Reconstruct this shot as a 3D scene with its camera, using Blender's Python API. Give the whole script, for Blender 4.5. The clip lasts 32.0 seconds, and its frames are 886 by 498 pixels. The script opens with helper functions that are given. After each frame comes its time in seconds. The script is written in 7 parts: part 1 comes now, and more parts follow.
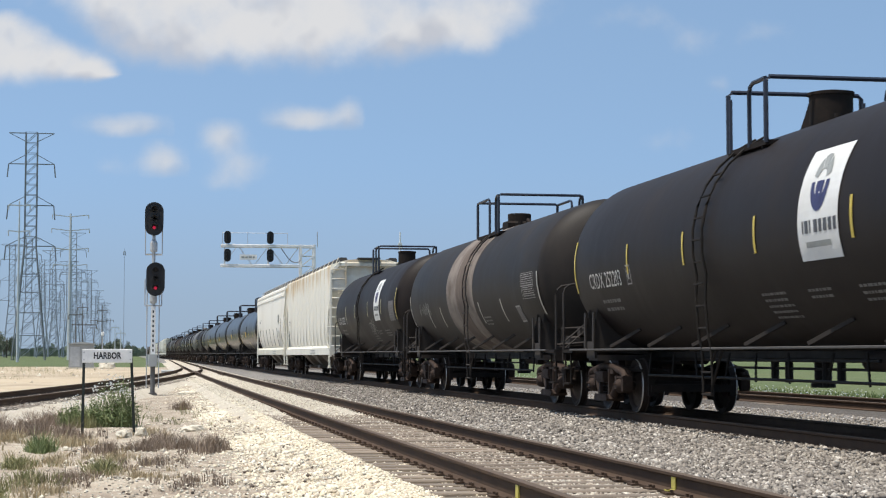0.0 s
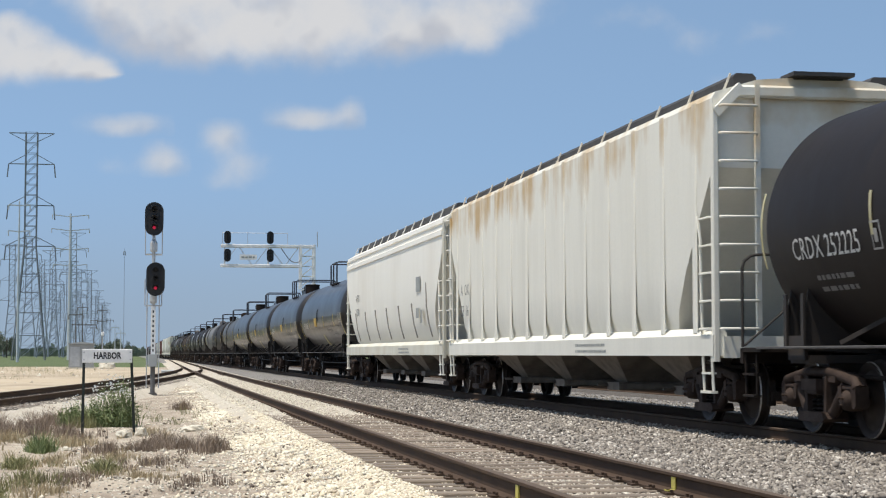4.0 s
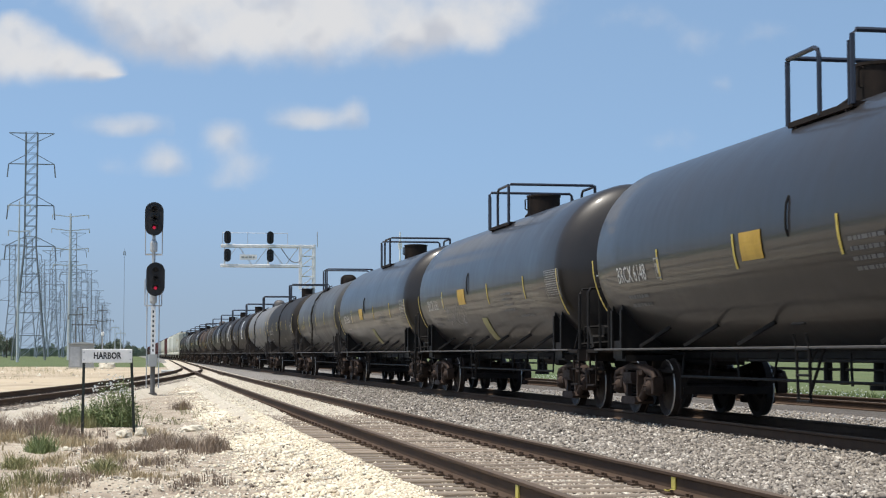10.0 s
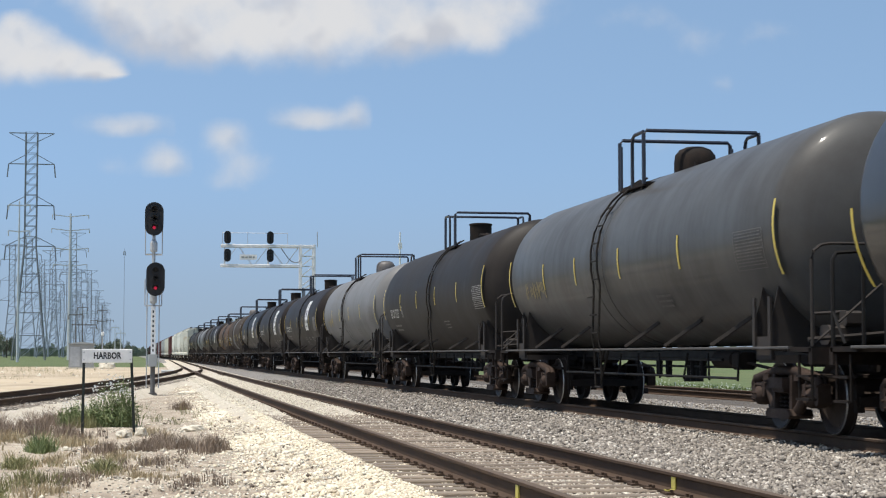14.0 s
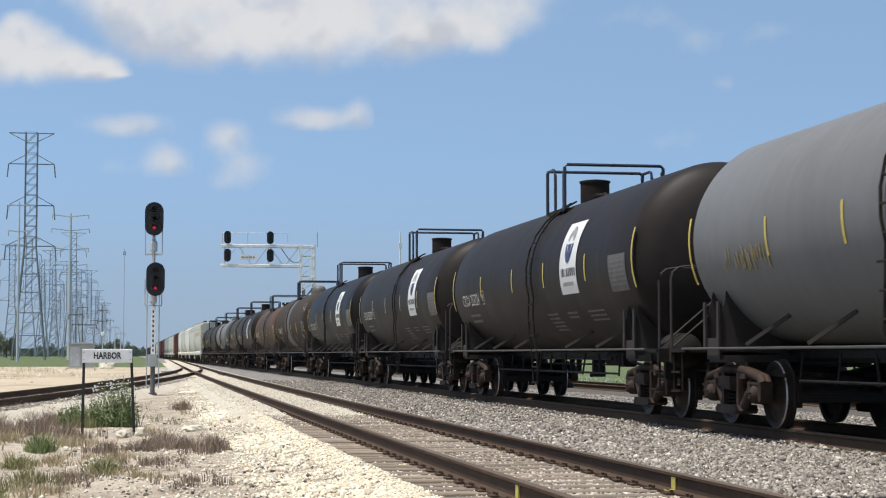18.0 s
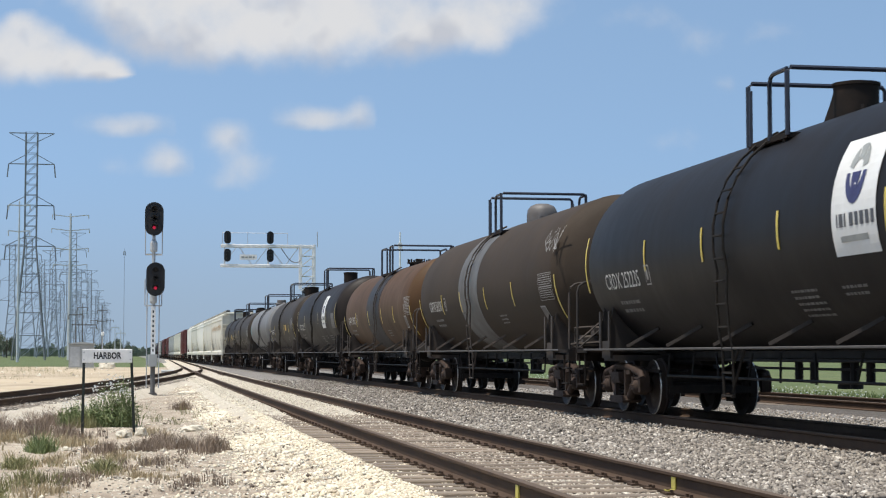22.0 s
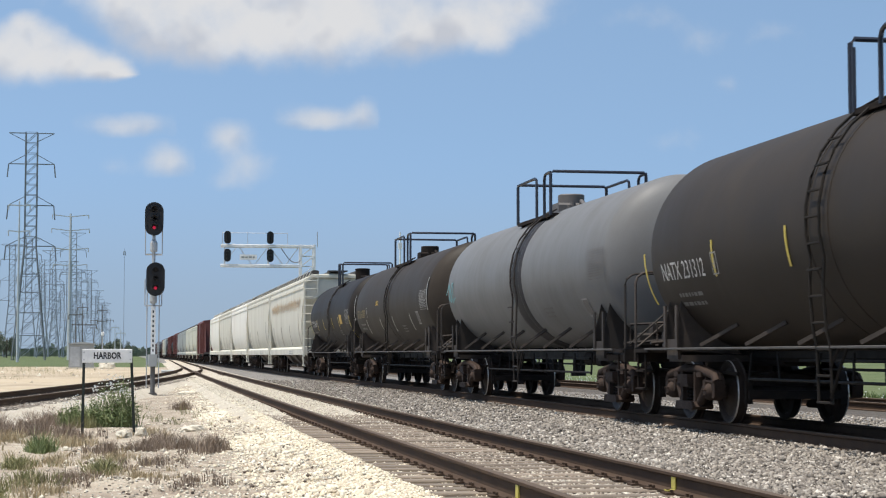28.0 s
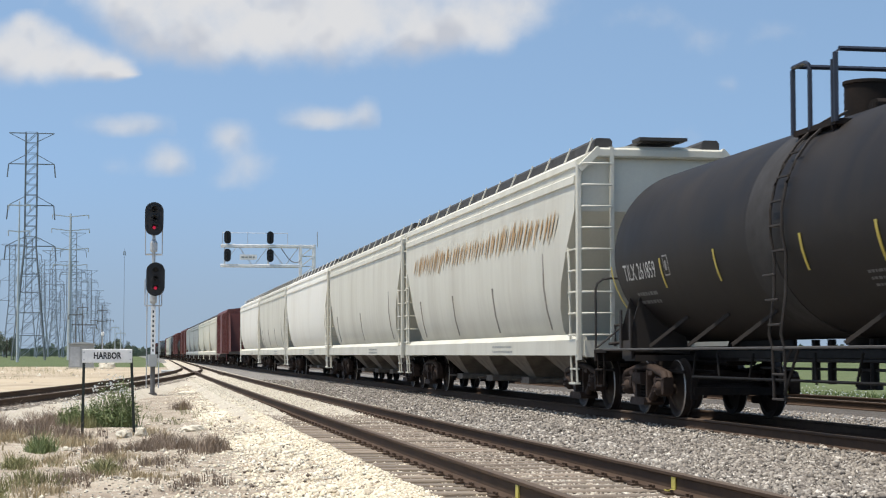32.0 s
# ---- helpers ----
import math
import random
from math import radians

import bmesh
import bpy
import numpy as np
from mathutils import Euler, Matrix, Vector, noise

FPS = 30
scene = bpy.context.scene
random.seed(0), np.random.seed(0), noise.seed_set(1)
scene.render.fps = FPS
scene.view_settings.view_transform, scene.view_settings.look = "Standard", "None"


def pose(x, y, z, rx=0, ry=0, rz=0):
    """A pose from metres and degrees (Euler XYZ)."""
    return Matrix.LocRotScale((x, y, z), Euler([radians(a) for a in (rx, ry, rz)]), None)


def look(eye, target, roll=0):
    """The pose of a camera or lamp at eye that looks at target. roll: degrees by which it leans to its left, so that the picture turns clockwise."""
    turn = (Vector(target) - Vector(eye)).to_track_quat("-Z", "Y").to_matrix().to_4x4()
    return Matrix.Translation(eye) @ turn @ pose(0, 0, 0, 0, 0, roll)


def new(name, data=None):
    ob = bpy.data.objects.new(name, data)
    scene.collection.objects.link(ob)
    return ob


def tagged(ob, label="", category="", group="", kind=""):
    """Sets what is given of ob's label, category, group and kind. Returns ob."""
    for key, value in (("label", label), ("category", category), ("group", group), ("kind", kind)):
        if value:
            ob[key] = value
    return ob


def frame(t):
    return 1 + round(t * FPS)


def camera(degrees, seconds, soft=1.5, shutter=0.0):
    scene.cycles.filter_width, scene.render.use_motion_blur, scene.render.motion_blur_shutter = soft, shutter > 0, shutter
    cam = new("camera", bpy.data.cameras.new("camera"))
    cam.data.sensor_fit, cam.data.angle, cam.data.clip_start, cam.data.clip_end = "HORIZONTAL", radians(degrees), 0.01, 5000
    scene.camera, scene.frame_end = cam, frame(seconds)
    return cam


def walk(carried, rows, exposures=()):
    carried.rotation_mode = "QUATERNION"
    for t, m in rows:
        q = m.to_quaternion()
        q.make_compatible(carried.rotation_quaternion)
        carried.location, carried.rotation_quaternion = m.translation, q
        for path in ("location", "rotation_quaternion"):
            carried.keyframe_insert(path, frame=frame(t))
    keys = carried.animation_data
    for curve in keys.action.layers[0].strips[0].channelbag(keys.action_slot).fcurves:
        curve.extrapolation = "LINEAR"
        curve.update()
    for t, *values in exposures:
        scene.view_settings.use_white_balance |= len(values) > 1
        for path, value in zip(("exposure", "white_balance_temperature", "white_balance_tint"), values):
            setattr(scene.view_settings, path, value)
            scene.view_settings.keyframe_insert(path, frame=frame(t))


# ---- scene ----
# The camera stands still beside the line: z = 0 is the top of the rail.
EYE = pose(0, 0, 1.0, 93.49, 0, -10.18)
cam = camera(28.76, 32.0, soft=1.12, shutter=0.1)
walk(cam, [(0, EYE), (32, EYE)], exposures=[(0, 0.32), (3.5, 0.32), (5.0, -0.12), (6.0, -0.12), (7.0, 0.0), (7.8, 0.24), (8.5, 0.32), (32, 0.32)])

# ---- light ----
SUN_DIR = Vector((-0.28, -0.10, 0.95)).normalized()
world = bpy.data.worlds.new("sky")
scene.world = world
world.use_nodes = True
wn = world.node_tree.nodes
sky = wn.new("ShaderNodeTexSky")
sky.sky_type = "NISHITA"
sky.sun_disc = False
sky.sun_elevation = math.asin(SUN_DIR.z)
sky.sun_rotation = math.atan2(SUN_DIR.x, SUN_DIR.y)
sky.altitude, sky.air_density, sky.dust_density, sky.ozone_density = 200, 0.9, 0.8, 0.5
wt = wn.new("ShaderNodeTexCoord")
lift = wn.new("ShaderNodeVectorMath")
lift.operation = "ADD"
lift.inputs[1].default_value = (0, 0, 0.30)
world.node_tree.links.new(wt.outputs["Generated"], lift.inputs[0])
unit = wn.new("ShaderNodeVectorMath")
unit.operation = "NORMALIZE"
tint = wn.new("ShaderNodeVectorMath")
tint.operation = "MULTIPLY"
tint.inputs[1].default_value = (1.03, 1.045, 0.94)
world.node_tree.links.new(lift.outputs[0], unit.inputs[0])
world.node_tree.links.new(unit.outputs[0], sky.inputs[0])
world.node_tree.links.new(sky.outputs[0], tint.inputs[0])
world.node_tree.links.new(wt.outputs["Generated"], wn.new("ShaderNodeSeparateXYZ").inputs[0])
low = wn.new("ShaderNodeMapRange")  # grey haze along the horizon
low.interpolation_type = "SMOOTHSTEP"
low.inputs["From Min"].default_value, low.inputs["From Max"].default_value = 0.0, 0.12
low.inputs["To Min"].default_value, low.inputs["To Max"].default_value = 0.75, 0.0
world.node_tree.links.new(wn["Separate XYZ"].outputs["Z"], low.inputs["Value"])
haze = wn.new("ShaderNodeMix")
haze.data_type = "RGBA"
haze.inputs["B"].default_value = (1.55, 1.88, 2.28, 1)
world.node_tree.links.new(low.outputs["Result"], haze.inputs["Factor"])
world.node_tree.links.new(tint.outputs[0], haze.inputs["A"])
world.node_tree.links.new(haze.outputs["Result"], wn["Background"].inputs[0])
wn["Background"].inputs[1].default_value = 0.169
sun = new("sun", bpy.data.lights.new("sun", "SUN"))
sun.data.energy, sun.data.angle, sun.data.color = 4.3, radians(0.53), (1.0, 0.94, 0.85)
sun.matrix_world = look((0, 0, 60), Vector((0, 0, 60)) - SUN_DIR)

# ---- materials ----


def nodes_of(name):
    m = bpy.data.materials.new(name)
    m.use_nodes = True
    nt = m.node_tree
    return m, nt, nt.nodes["Principled BSDF"]


def noise_at(nt, scale, detail=6.0, rough=0.6, coord="Object", stretch=(1, 1, 1)):
    tc = nt.nodes.new("ShaderNodeTexCoord")
    mp = nt.nodes.new("ShaderNodeMapping")
    mp.inputs["Scale"].default_value = stretch
    n = nt.nodes.new("ShaderNodeTexNoise")
    n.inputs["Scale"].default_value, n.inputs["Detail"].default_value = scale, detail
    n.inputs["Roughness"].default_value = rough
    nt.links.new(tc.outputs[coord], mp.inputs[0])
    nt.links.new(mp.outputs[0], n.inputs["Vector"])
    return n.outputs["Fac"]


def ramp(nt, fac, a, b, lo=0.35, hi=0.65):
    r = nt.nodes.new("ShaderNodeValToRGB")
    r.color_ramp.elements[0].position, r.color_ramp.elements[0].color = lo, (*a, 1)
    r.color_ramp.elements[1].position, r.color_ramp.elements[1].color = hi, (*b, 1)
    nt.links.new(fac, r.inputs[0])
    return r.outputs[0]


def mixed(nt, fac, a, b):
    m = nt.nodes.new("ShaderNodeMix")
    m.data_type = "RGBA"
    for sock, val in ((m.inputs["Factor"], fac), (m.inputs["A"], a), (m.inputs["B"], b)):
        if isinstance(val, (int, float)):
            sock.default_value = val
        elif isinstance(val, tuple):
            sock.default_value = (*val, 1)
        else:
            nt.links.new(val, sock)
    return m.outputs["Result"]


def math_node(nt, op, a, b=0.0):
    m = nt.nodes.new("ShaderNodeMath")
    m.operation = op
    for sock, val in ((m.inputs[0], a), (m.inputs[1], b)):
        if isinstance(val, (int, float)):
            sock.default_value = val
        else:
            nt.links.new(val, sock)
    return m.outputs[0]


def bump(nt, bsdf, height, strength=0.3, dist=0.02):
    b = nt.nodes.new("ShaderNodeBump")
    b.inputs["Strength"].default_value, b.inputs["Distance"].default_value = strength, dist
    nt.links.new(height, b.inputs["Height"])
    nt.links.new(b.outputs[0], bsdf.inputs["Normal"])


def surface(name, base, dirt, rough=0.6, metal=0.0, scale=1.2, fine=14.0, amount=(0.4, 0.7), relief=0.0, stretch=(1, 1, 1), spread=0.0):
    """Painted, worn or mineral surface: a base colour, patches of a second one, fine grain."""
    m, nt, b = nodes_of(name)
    big = noise_at(nt, scale, 5, 0.65, stretch=stretch)
    col = ramp(nt, big, base, dirt, *amount)
    small = noise_at(nt, fine, 4, 0.7)
    dark = tuple(c * 0.72 for c in base)
    col = mixed(nt, math_node(nt, "MULTIPLY", small, 0.5), col, dark)
    if spread:
        oi = nt.nodes.new("ShaderNodeObjectInfo")
        hsv = nt.nodes.new("ShaderNodeHueSaturation")
        nt.links.new(math_node(nt, "ADD", math_node(nt, "MULTIPLY", oi.outputs["Random"], spread), 1 - spread / 2), hsv.inputs["Value"])
        nt.links.new(col, hsv.inputs["Color"])
        col = hsv.outputs[0]
    nt.links.new(col, b.inputs["Base Color"])
    rr = math_node(nt, "ADD", math_node(nt, "MULTIPLY", big, 0.35), rough - 0.17)
    nt.links.new(rr, b.inputs["Roughness"])
    b.inputs["Metallic"].default_value = metal
    if relief:
        bump(nt, b, small, relief, 0.02)
    return m


def plain(name, col, rough=0.6, metal=0.0):
    return surface(name, col, tuple(c * 0.75 for c in col), rough, metal, 3.0, 30.0)


def tank_paint(name, base, dust, rough, streak, gloss_coat=0.0, spec=0.3):
    """Tank shell: paint, dust on it and streaks that run down the shell."""
    m, nt, b = nodes_of(name)
    big = noise_at(nt, 0.75, 7, 0.62)
    runs = noise_at(nt, 3.0, 5, 0.65, stretch=(0.15, 1.6, 0.15))
    fac = math_node(nt, "ADD", math_node(nt, "MULTIPLY", big, 0.68), math_node(nt, "MULTIPLY", runs, 0.32))
    col = ramp(nt, fac, base, dust, *streak)
    grain = noise_at(nt, 40, 3, 0.6)
    col = mixed(nt, math_node(nt, "MULTIPLY", grain, 0.35), col, tuple(c * 0.6 for c in base))
    nt.links.new(col, b.inputs["Base Color"])
    nt.links.new(math_node(nt, "ADD", math_node(nt, "MULTIPLY", fac, 0.3), rough - 0.15), b.inputs["Roughness"])
    b.inputs["Specular IOR Level"].default_value = spec
    b.inputs["Coat Weight"].default_value = gloss_coat
    b.inputs["Coat Roughness"].default_value = 0.10
    wob = noise_at(nt, 0.8, 2, 0.5)
    bump(nt, b, wob, 0.26, 0.05)
    return m


PAINT = {
    "black_gloss": tank_paint("glossy_black_paint", (0.0215, 0.0188, 0.0178), (0.034, 0.029, 0.0255), 0.40, (0.42, 0.75), 0.32, 0.24),
    "black_matt": tank_paint("matt_black_paint", (0.0165, 0.0128, 0.0115), (0.030, 0.0235, 0.0198), 0.54, (0.45, 0.75), 0.0, 0.14),
    "black_deep": tank_paint("deep_black_paint", (0.0105, 0.0092, 0.0092), (0.018, 0.015, 0.014), 0.50, (0.45, 0.75), 0.0, 0.14),
    "black_dusty": tank_paint("dusty_black_paint", (0.0165, 0.0138, 0.0125), (0.042, 0.034, 0.027), 0.58, (0.42, 0.78), 0.0, 0.18),
    "grey": tank_paint("grey_tank_paint", (0.156, 0.156, 0.155), (0.128, 0.121, 0.113), 0.52, (0.45, 0.78), 0.0, 0.18),
    "grey_dark": tank_paint("weathered_grey_tank_paint", (0.078, 0.077, 0.074), (0.042, 0.036, 0.031), 0.46, (0.42, 0.75), 0.14, 0.10),
    "brown": tank_paint("brown_dust_on_black_paint", (0.043, 0.0325, 0.0240), (0.066, 0.051, 0.039), 0.66, (0.4, 0.7), 0.0, 0.08),
    "rust": tank_paint("rust_brown_tank_paint", (0.084, 0.043, 0.0175), (0.050, 0.031, 0.0165), 0.6, (0.4, 0.72), 0.0, 0.18),
    "charcoal": tank_paint("charcoal_tank_paint", (0.036, 0.029, 0.023), (0.056, 0.045, 0.035), 0.56, (0.42, 0.75), 0.0, 0.12),
}
BAND = {
    "tan": surface("tan_dust_band", (0.20, 0.165, 0.135), (0.075, 0.05, 0.036), 0.75, 0, 1.4, 18, (0.42, 0.66)),
    "pale": surface("pale_grey_band", (0.105, 0.105, 0.103), (0.055, 0.043, 0.034), 0.6, 0, 1.0, 18),
    "rusty": surface("rust_brown_band", (0.085, 0.058, 0.042), (0.15, 0.115, 0.09), 0.8, 0, 2.2, 18, (0.40, 0.66), stretch=(1, 2.5, 1)),
    "dust": surface("dusty_grey_band", (0.050, 0.046, 0.043), (0.032, 0.028, 0.025), 0.6, 0, 1.5, 20),
    "dark": surface("dark_band", (0.028, 0.029, 0.034), (0.050, 0.044, 0.042), 0.55, 0, 1.5, 20),
}
HOPPER = {
    "white": surface("white_hopper_paint", (0.80, 0.775, 0.69), (0.69, 0.65, 0.56), 0.5, 0, 0.5, 25, (0.45, 0.8), stretch=(1, 1, 0.3)),
    "cream": surface("cream_hopper_paint", (0.64, 0.62, 0.52), (0.54, 0.48, 0.36), 0.55, 0, 0.6, 20, (0.42, 0.72), stretch=(1, 2.5, 0.3)),
    "pale_grey": surface("pale_grey_hopper_paint", (0.62, 0.60, 0.51), (0.51, 0.48, 0.40), 0.55, 0, 0.6, 20, (0.42, 0.72), stretch=(1, 2, 0.3)),
    "grey": surface("grey_hopper_paint", (0.36, 0.37, 0.36), (0.26, 0.25, 0.23), 0.55, 0, 0.6, 20, (0.42, 0.72), stretch=(1, 2, 0.3)),
}


def stained_paint(name, base, stain, low, high):
    """Cream paint with rust that has run down from the roof line."""
    m = surface(name, base, tuple(c * 0.88 for c in base), 0.55, 0, 0.6, 20, (0.42, 0.72), stretch=(1, 2.5, 0.3))
    nt = m.node_tree
    b = nt.nodes["Principled BSDF"]
    old = b.inputs["Base Color"].links[0].from_socket
    tc = nt.nodes.new("ShaderNodeTexCoord")
    sp = nt.nodes.new("ShaderNodeSeparateXYZ")
    nt.links.new(tc.outputs["Object"], sp.inputs[0])
    mr = nt.nodes.new("ShaderNodeMapRange")
    mr.inputs["From Min"].default_value, mr.inputs["From Max"].default_value = low, high
    nt.links.new(sp.outputs["Z"], mr.inputs["Value"])
    runs = noise_at(nt, 1.0, 6, 0.65, stretch=(0.3, 1.5, 0.22))
    spots = noise_at(nt, 0.55, 4, 0.6)
    f = math_node(nt, "MULTIPLY", mr.outputs["Result"], math_node(nt, "MULTIPLY", runs, spots))
    r = nt.nodes.new("ShaderNodeMapRange")
    r.inputs["From Min"].default_value, r.inputs["From Max"].default_value = 0.185, 0.33
    nt.links.new(f, r.inputs["Value"])
    nt.links.new(mixed(nt, math_node(nt, "MULTIPLY", r.outputs["Result"], 0.85), old, stain), b.inputs["Base Color"])
    return m


HOPPER["rusty"] = stained_paint("rust_stained_cream_paint", (0.75, 0.725, 0.63), (0.43, 0.27, 0.09), 2.6, 4.3)
RED = surface("oxide_red_paint", (0.135, 0.034, 0.028), (0.085, 0.03, 0.025), 0.6, 0, 0.8, 20, (0.4, 0.75))
STEEL_DARK = surface("dark_underframe_steel", (0.016, 0.0130, 0.0112), (0.034, 0.024, 0.019), 0.8, 0, 3, 30, relief=0.1)
TRUCK = surface("dusty_cast_steel", (0.054, 0.037, 0.029), (0.028, 0.020, 0.016), 0.7, 0.0, 4, 40, relief=0.25)
SADDLE = surface("dusty_black_gusset", (0.018, 0.016, 0.014), (0.04, 0.032, 0.026), 0.7, 0, 2, 25)
GEAR_DUSTY = surface("brown_dust_on_end_gear", (0.058, 0.044, 0.035), (0.034, 0.026, 0.021), 0.8, 0, 2.5, 25)
GEAR_SOOTY = surface("sooty_brown_end_gear", (0.019, 0.0145, 0.012), (0.036, 0.027, 0.021), 0.8, 0, 2.5, 25)
SADDLE_EDGE = surface("dusty_deck_edge", (0.075, 0.068, 0.062), (0.045, 0.04, 0.036), 0.7, 0, 2, 25)
WHEEL = surface("wheel_steel", (0.040, 0.030, 0.025), (0.026, 0.020, 0.017), 0.55, 0.2, 4, 30)
TREAD = plain("polished_wheel_tread", (0.62, 0.60, 0.57), 0.35, 0.6)
BLACK = plain("black_fittings", (0.016, 0.0145, 0.0135), 0.6)
NAVY = plain("blue_black_rail_paint", (0.014, 0.019, 0.034), 0.45)
LETTER = plain("white_lettering", (0.66, 0.65, 0.61), 0.6)
LETTER_DIM = plain("faded_lettering", (0.17, 0.165, 0.155), 0.6)
LETTER_FADED = plain("worn_white_lettering", (0.33, 0.32, 0.30), 0.6)
LETTER_YELLOW = plain("yellow_lettering", (0.30, 0.23, 0.10), 0.6)
TURQUOISE = plain("faded_turquoise_spray_paint", (0.17, 0.36, 0.38), 0.6)
LETTER_BLACK = plain("black_lettering", (0.04, 0.04, 0.04), 0.6)
REFLECT_YELLOW = plain("yellow_reflective_tape", (0.62, 0.47, 0.07), 0.4)
REFLECT_WHITE = plain("white_reflective_tape", (0.42, 0.41, 0.36), 0.4)
REFLECT_PALE = plain("pale_yellow_reflective_tape", (0.46, 0.41, 0.22), 0.4)
PLACARD = plain("yellow_placard", (0.55, 0.33, 0.03), 0.5)
DECAL = surface("white_decal_film", (0.74, 0.74, 0.71), (0.62, 0.61, 0.57), 0.45, 0, 1.5, 25)
DECAL_BLUE = plain("violet_blue_print", (0.035, 0.035, 0.11), 0.5)
DECAL_DARK = plain("dark_print", (0.07, 0.07, 0.075), 0.5)
DECAL_GREY = plain("grey_print", (0.30, 0.31, 0.29), 0.5)
FADED_YELLOW = plain("faded_yellow_stripe", (0.33, 0.30, 0.12), 0.5)
PATCH = plain("grey_paint_patch", (0.11, 0.10, 0.095), 0.6)
BARE = plain("grey_brown_weld_strip", (0.27, 0.24, 0.205), 0.7)
RUST_PALE = surface("pale_rust_run", (0.54, 0.47, 0.35), (0.56, 0.53, 0.44), 0.8, 0, 6, 30)
RUST = surface("rust_streak", (0.44, 0.26, 0.11), (0.50, 0.36, 0.21), 0.8, 0, 6, 30)
GRATE = plain("dark_grating", (0.045, 0.042, 0.04), 0.7)
CHUTE = surface("dusty_chute", (0.20, 0.17, 0.14), (0.09, 0.07, 0.055), 0.75, 0, 2.5, 25)
GALV = surface("galvanised_steel", (0.50, 0.52, 0.53), (0.38, 0.39, 0.40), 0.45, 0.3, 3, 30)
STEEL_GREY = surface("dull_grey_post", (0.13, 0.13, 0.13), (0.09, 0.085, 0.08), 0.6, 0.1, 3, 30)
SIGNAL_BLACK = plain("signal_black", (0.010, 0.010, 0.011), 0.5)
POST_GREEN = plain("dark_green_post", (0.014, 0.020, 0.014), 0.6)
SIGN_WHITE = plain("white_sign_face", (0.84, 0.84, 0.82), 0.5)
# Galvanised grey, lightened to imitate haze on towers; the far steel more, bluer.
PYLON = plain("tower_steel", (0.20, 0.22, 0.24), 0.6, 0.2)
PYLON_HAZED = plain("haze_tinted_tower_steel", (0.30, 0.335, 0.38), 0.7, 0.0)
POLE_PALE = plain("pale_steel_pole", (0.55, 0.58, 0.60), 0.6)
POLE_WOOD = surface("weathered_pole_wood", (0.19, 0.18, 0.175), (0.13, 0.12, 0.115), 0.8, 0, 2, 30)
SHED = surface("grey_cabinet_metal", (0.36, 0.38, 0.38), (0.30, 0.31, 0.30), 0.5, 0.1, 1.0, 20)
RAIL = surface("rusty_rail_side", (0.062, 0.041, 0.029), (0.092, 0.062, 0.043), 0.85, 0.0, 3, 40)
RAIL_TOP = surface("worn_rail_head", (0.115, 0.088, 0.068), (0.08, 0.055, 0.04), 0.8, 0.0, 2, 40, stretch=(1, 0.1, 1))
TIE = surface("weathered_tie_wood", (0.23, 0.185, 0.14), (0.13, 0.10, 0.075), 0.85, 0, 1.5, 40, (0.35, 0.7), 0.4, (1, 4, 4), 0.5)
for m_ in (BAND["dark"], BAND["dust"], STEEL_DARK, TRUCK, SADDLE, WHEEL, BLACK, RAIL, RAIL_TOP):
    m_.node_tree.nodes["Principled BSDF"].inputs["Specular IOR Level"].default_value = 0.12
YELLOW_MARK = plain("yellow_rail_paint", (0.52, 0.45, 0.10), 0.6)

lamp_red, nt_, b_ = nodes_of("red_signal_lens")
b_.inputs["Base Color"].default_value = (0.25, 0.01, 0.02, 1)
b_.inputs["Emission Color"].default_value = (1.0, 0.03, 0.12, 1)
b_.inputs["Emission Strength"].default_value = 0.3


def stones(name, cols, rough=0.85):
    """Broken stone: every stone takes its own shade."""
    m, nt, b = nodes_of(name)
    g = nt.nodes.new("ShaderNodeNewGeometry")
    r = nt.nodes.new("ShaderNodeValToRGB")
    e = r.color_ramp.elements
    while len(e) < len(cols):
        e.new(0.5)
    for i, c in enumerate(cols):
        e[i].position, e[i].color = i / (len(cols) - 1), (*c, 1)
    nt.links.new(g.outputs["Random Per Island"], r.inputs[0])
    n = noise_at(nt, 30, 3, 0.6)
    nt.links.new(mixed(nt, math_node(nt, "MULTIPLY", n, 0.5), r.outputs[0], tuple(c * 0.6 for c in cols[1])), b.inputs["Base Color"])
    b.inputs["Roughness"].default_value = rough
    return m


def earth(name, cols, scale, speck, relief=0.6, cell=18.0):
    """Ground: patches at two scales, pebbles as relief."""
    m, nt, b = nodes_of(name)
    big = noise_at(nt, scale, 7, 0.62)
    mid = noise_at(nt, scale * 9, 6, 0.7)
    col = mixed(nt, ramp(nt, big, (0, 0, 0), (1, 1, 1), 0.4, 0.6), cols[0], cols[1])
    col = mixed(nt, ramp(nt, mid, (0, 0, 0), (1, 1, 1), 0.45, 0.7), col, cols[2])
    tc = nt.nodes.new("ShaderNodeTexCoord")
    v = nt.nodes.new("ShaderNodeTexVoronoi")
    v.inputs["Scale"].default_value = cell
    nt.links.new(tc.outputs["Object"], v.inputs["Vector"])
    bw = nt.nodes.new("ShaderNodeRGBToBW")
    nt.links.new(v.outputs["Color"], bw.inputs[0])
    col = mixed(nt, math_node(nt, "MULTIPLY", bw.outputs[0], speck), col, tuple(c * 0.45 for c in cols[0]))
    nt.links.new(col, b.inputs["Base Color"])
    b.inputs["Roughness"].default_value = 0.92
    bump(nt, b, v.outputs["Distance"], relief, 0.05)
    return m


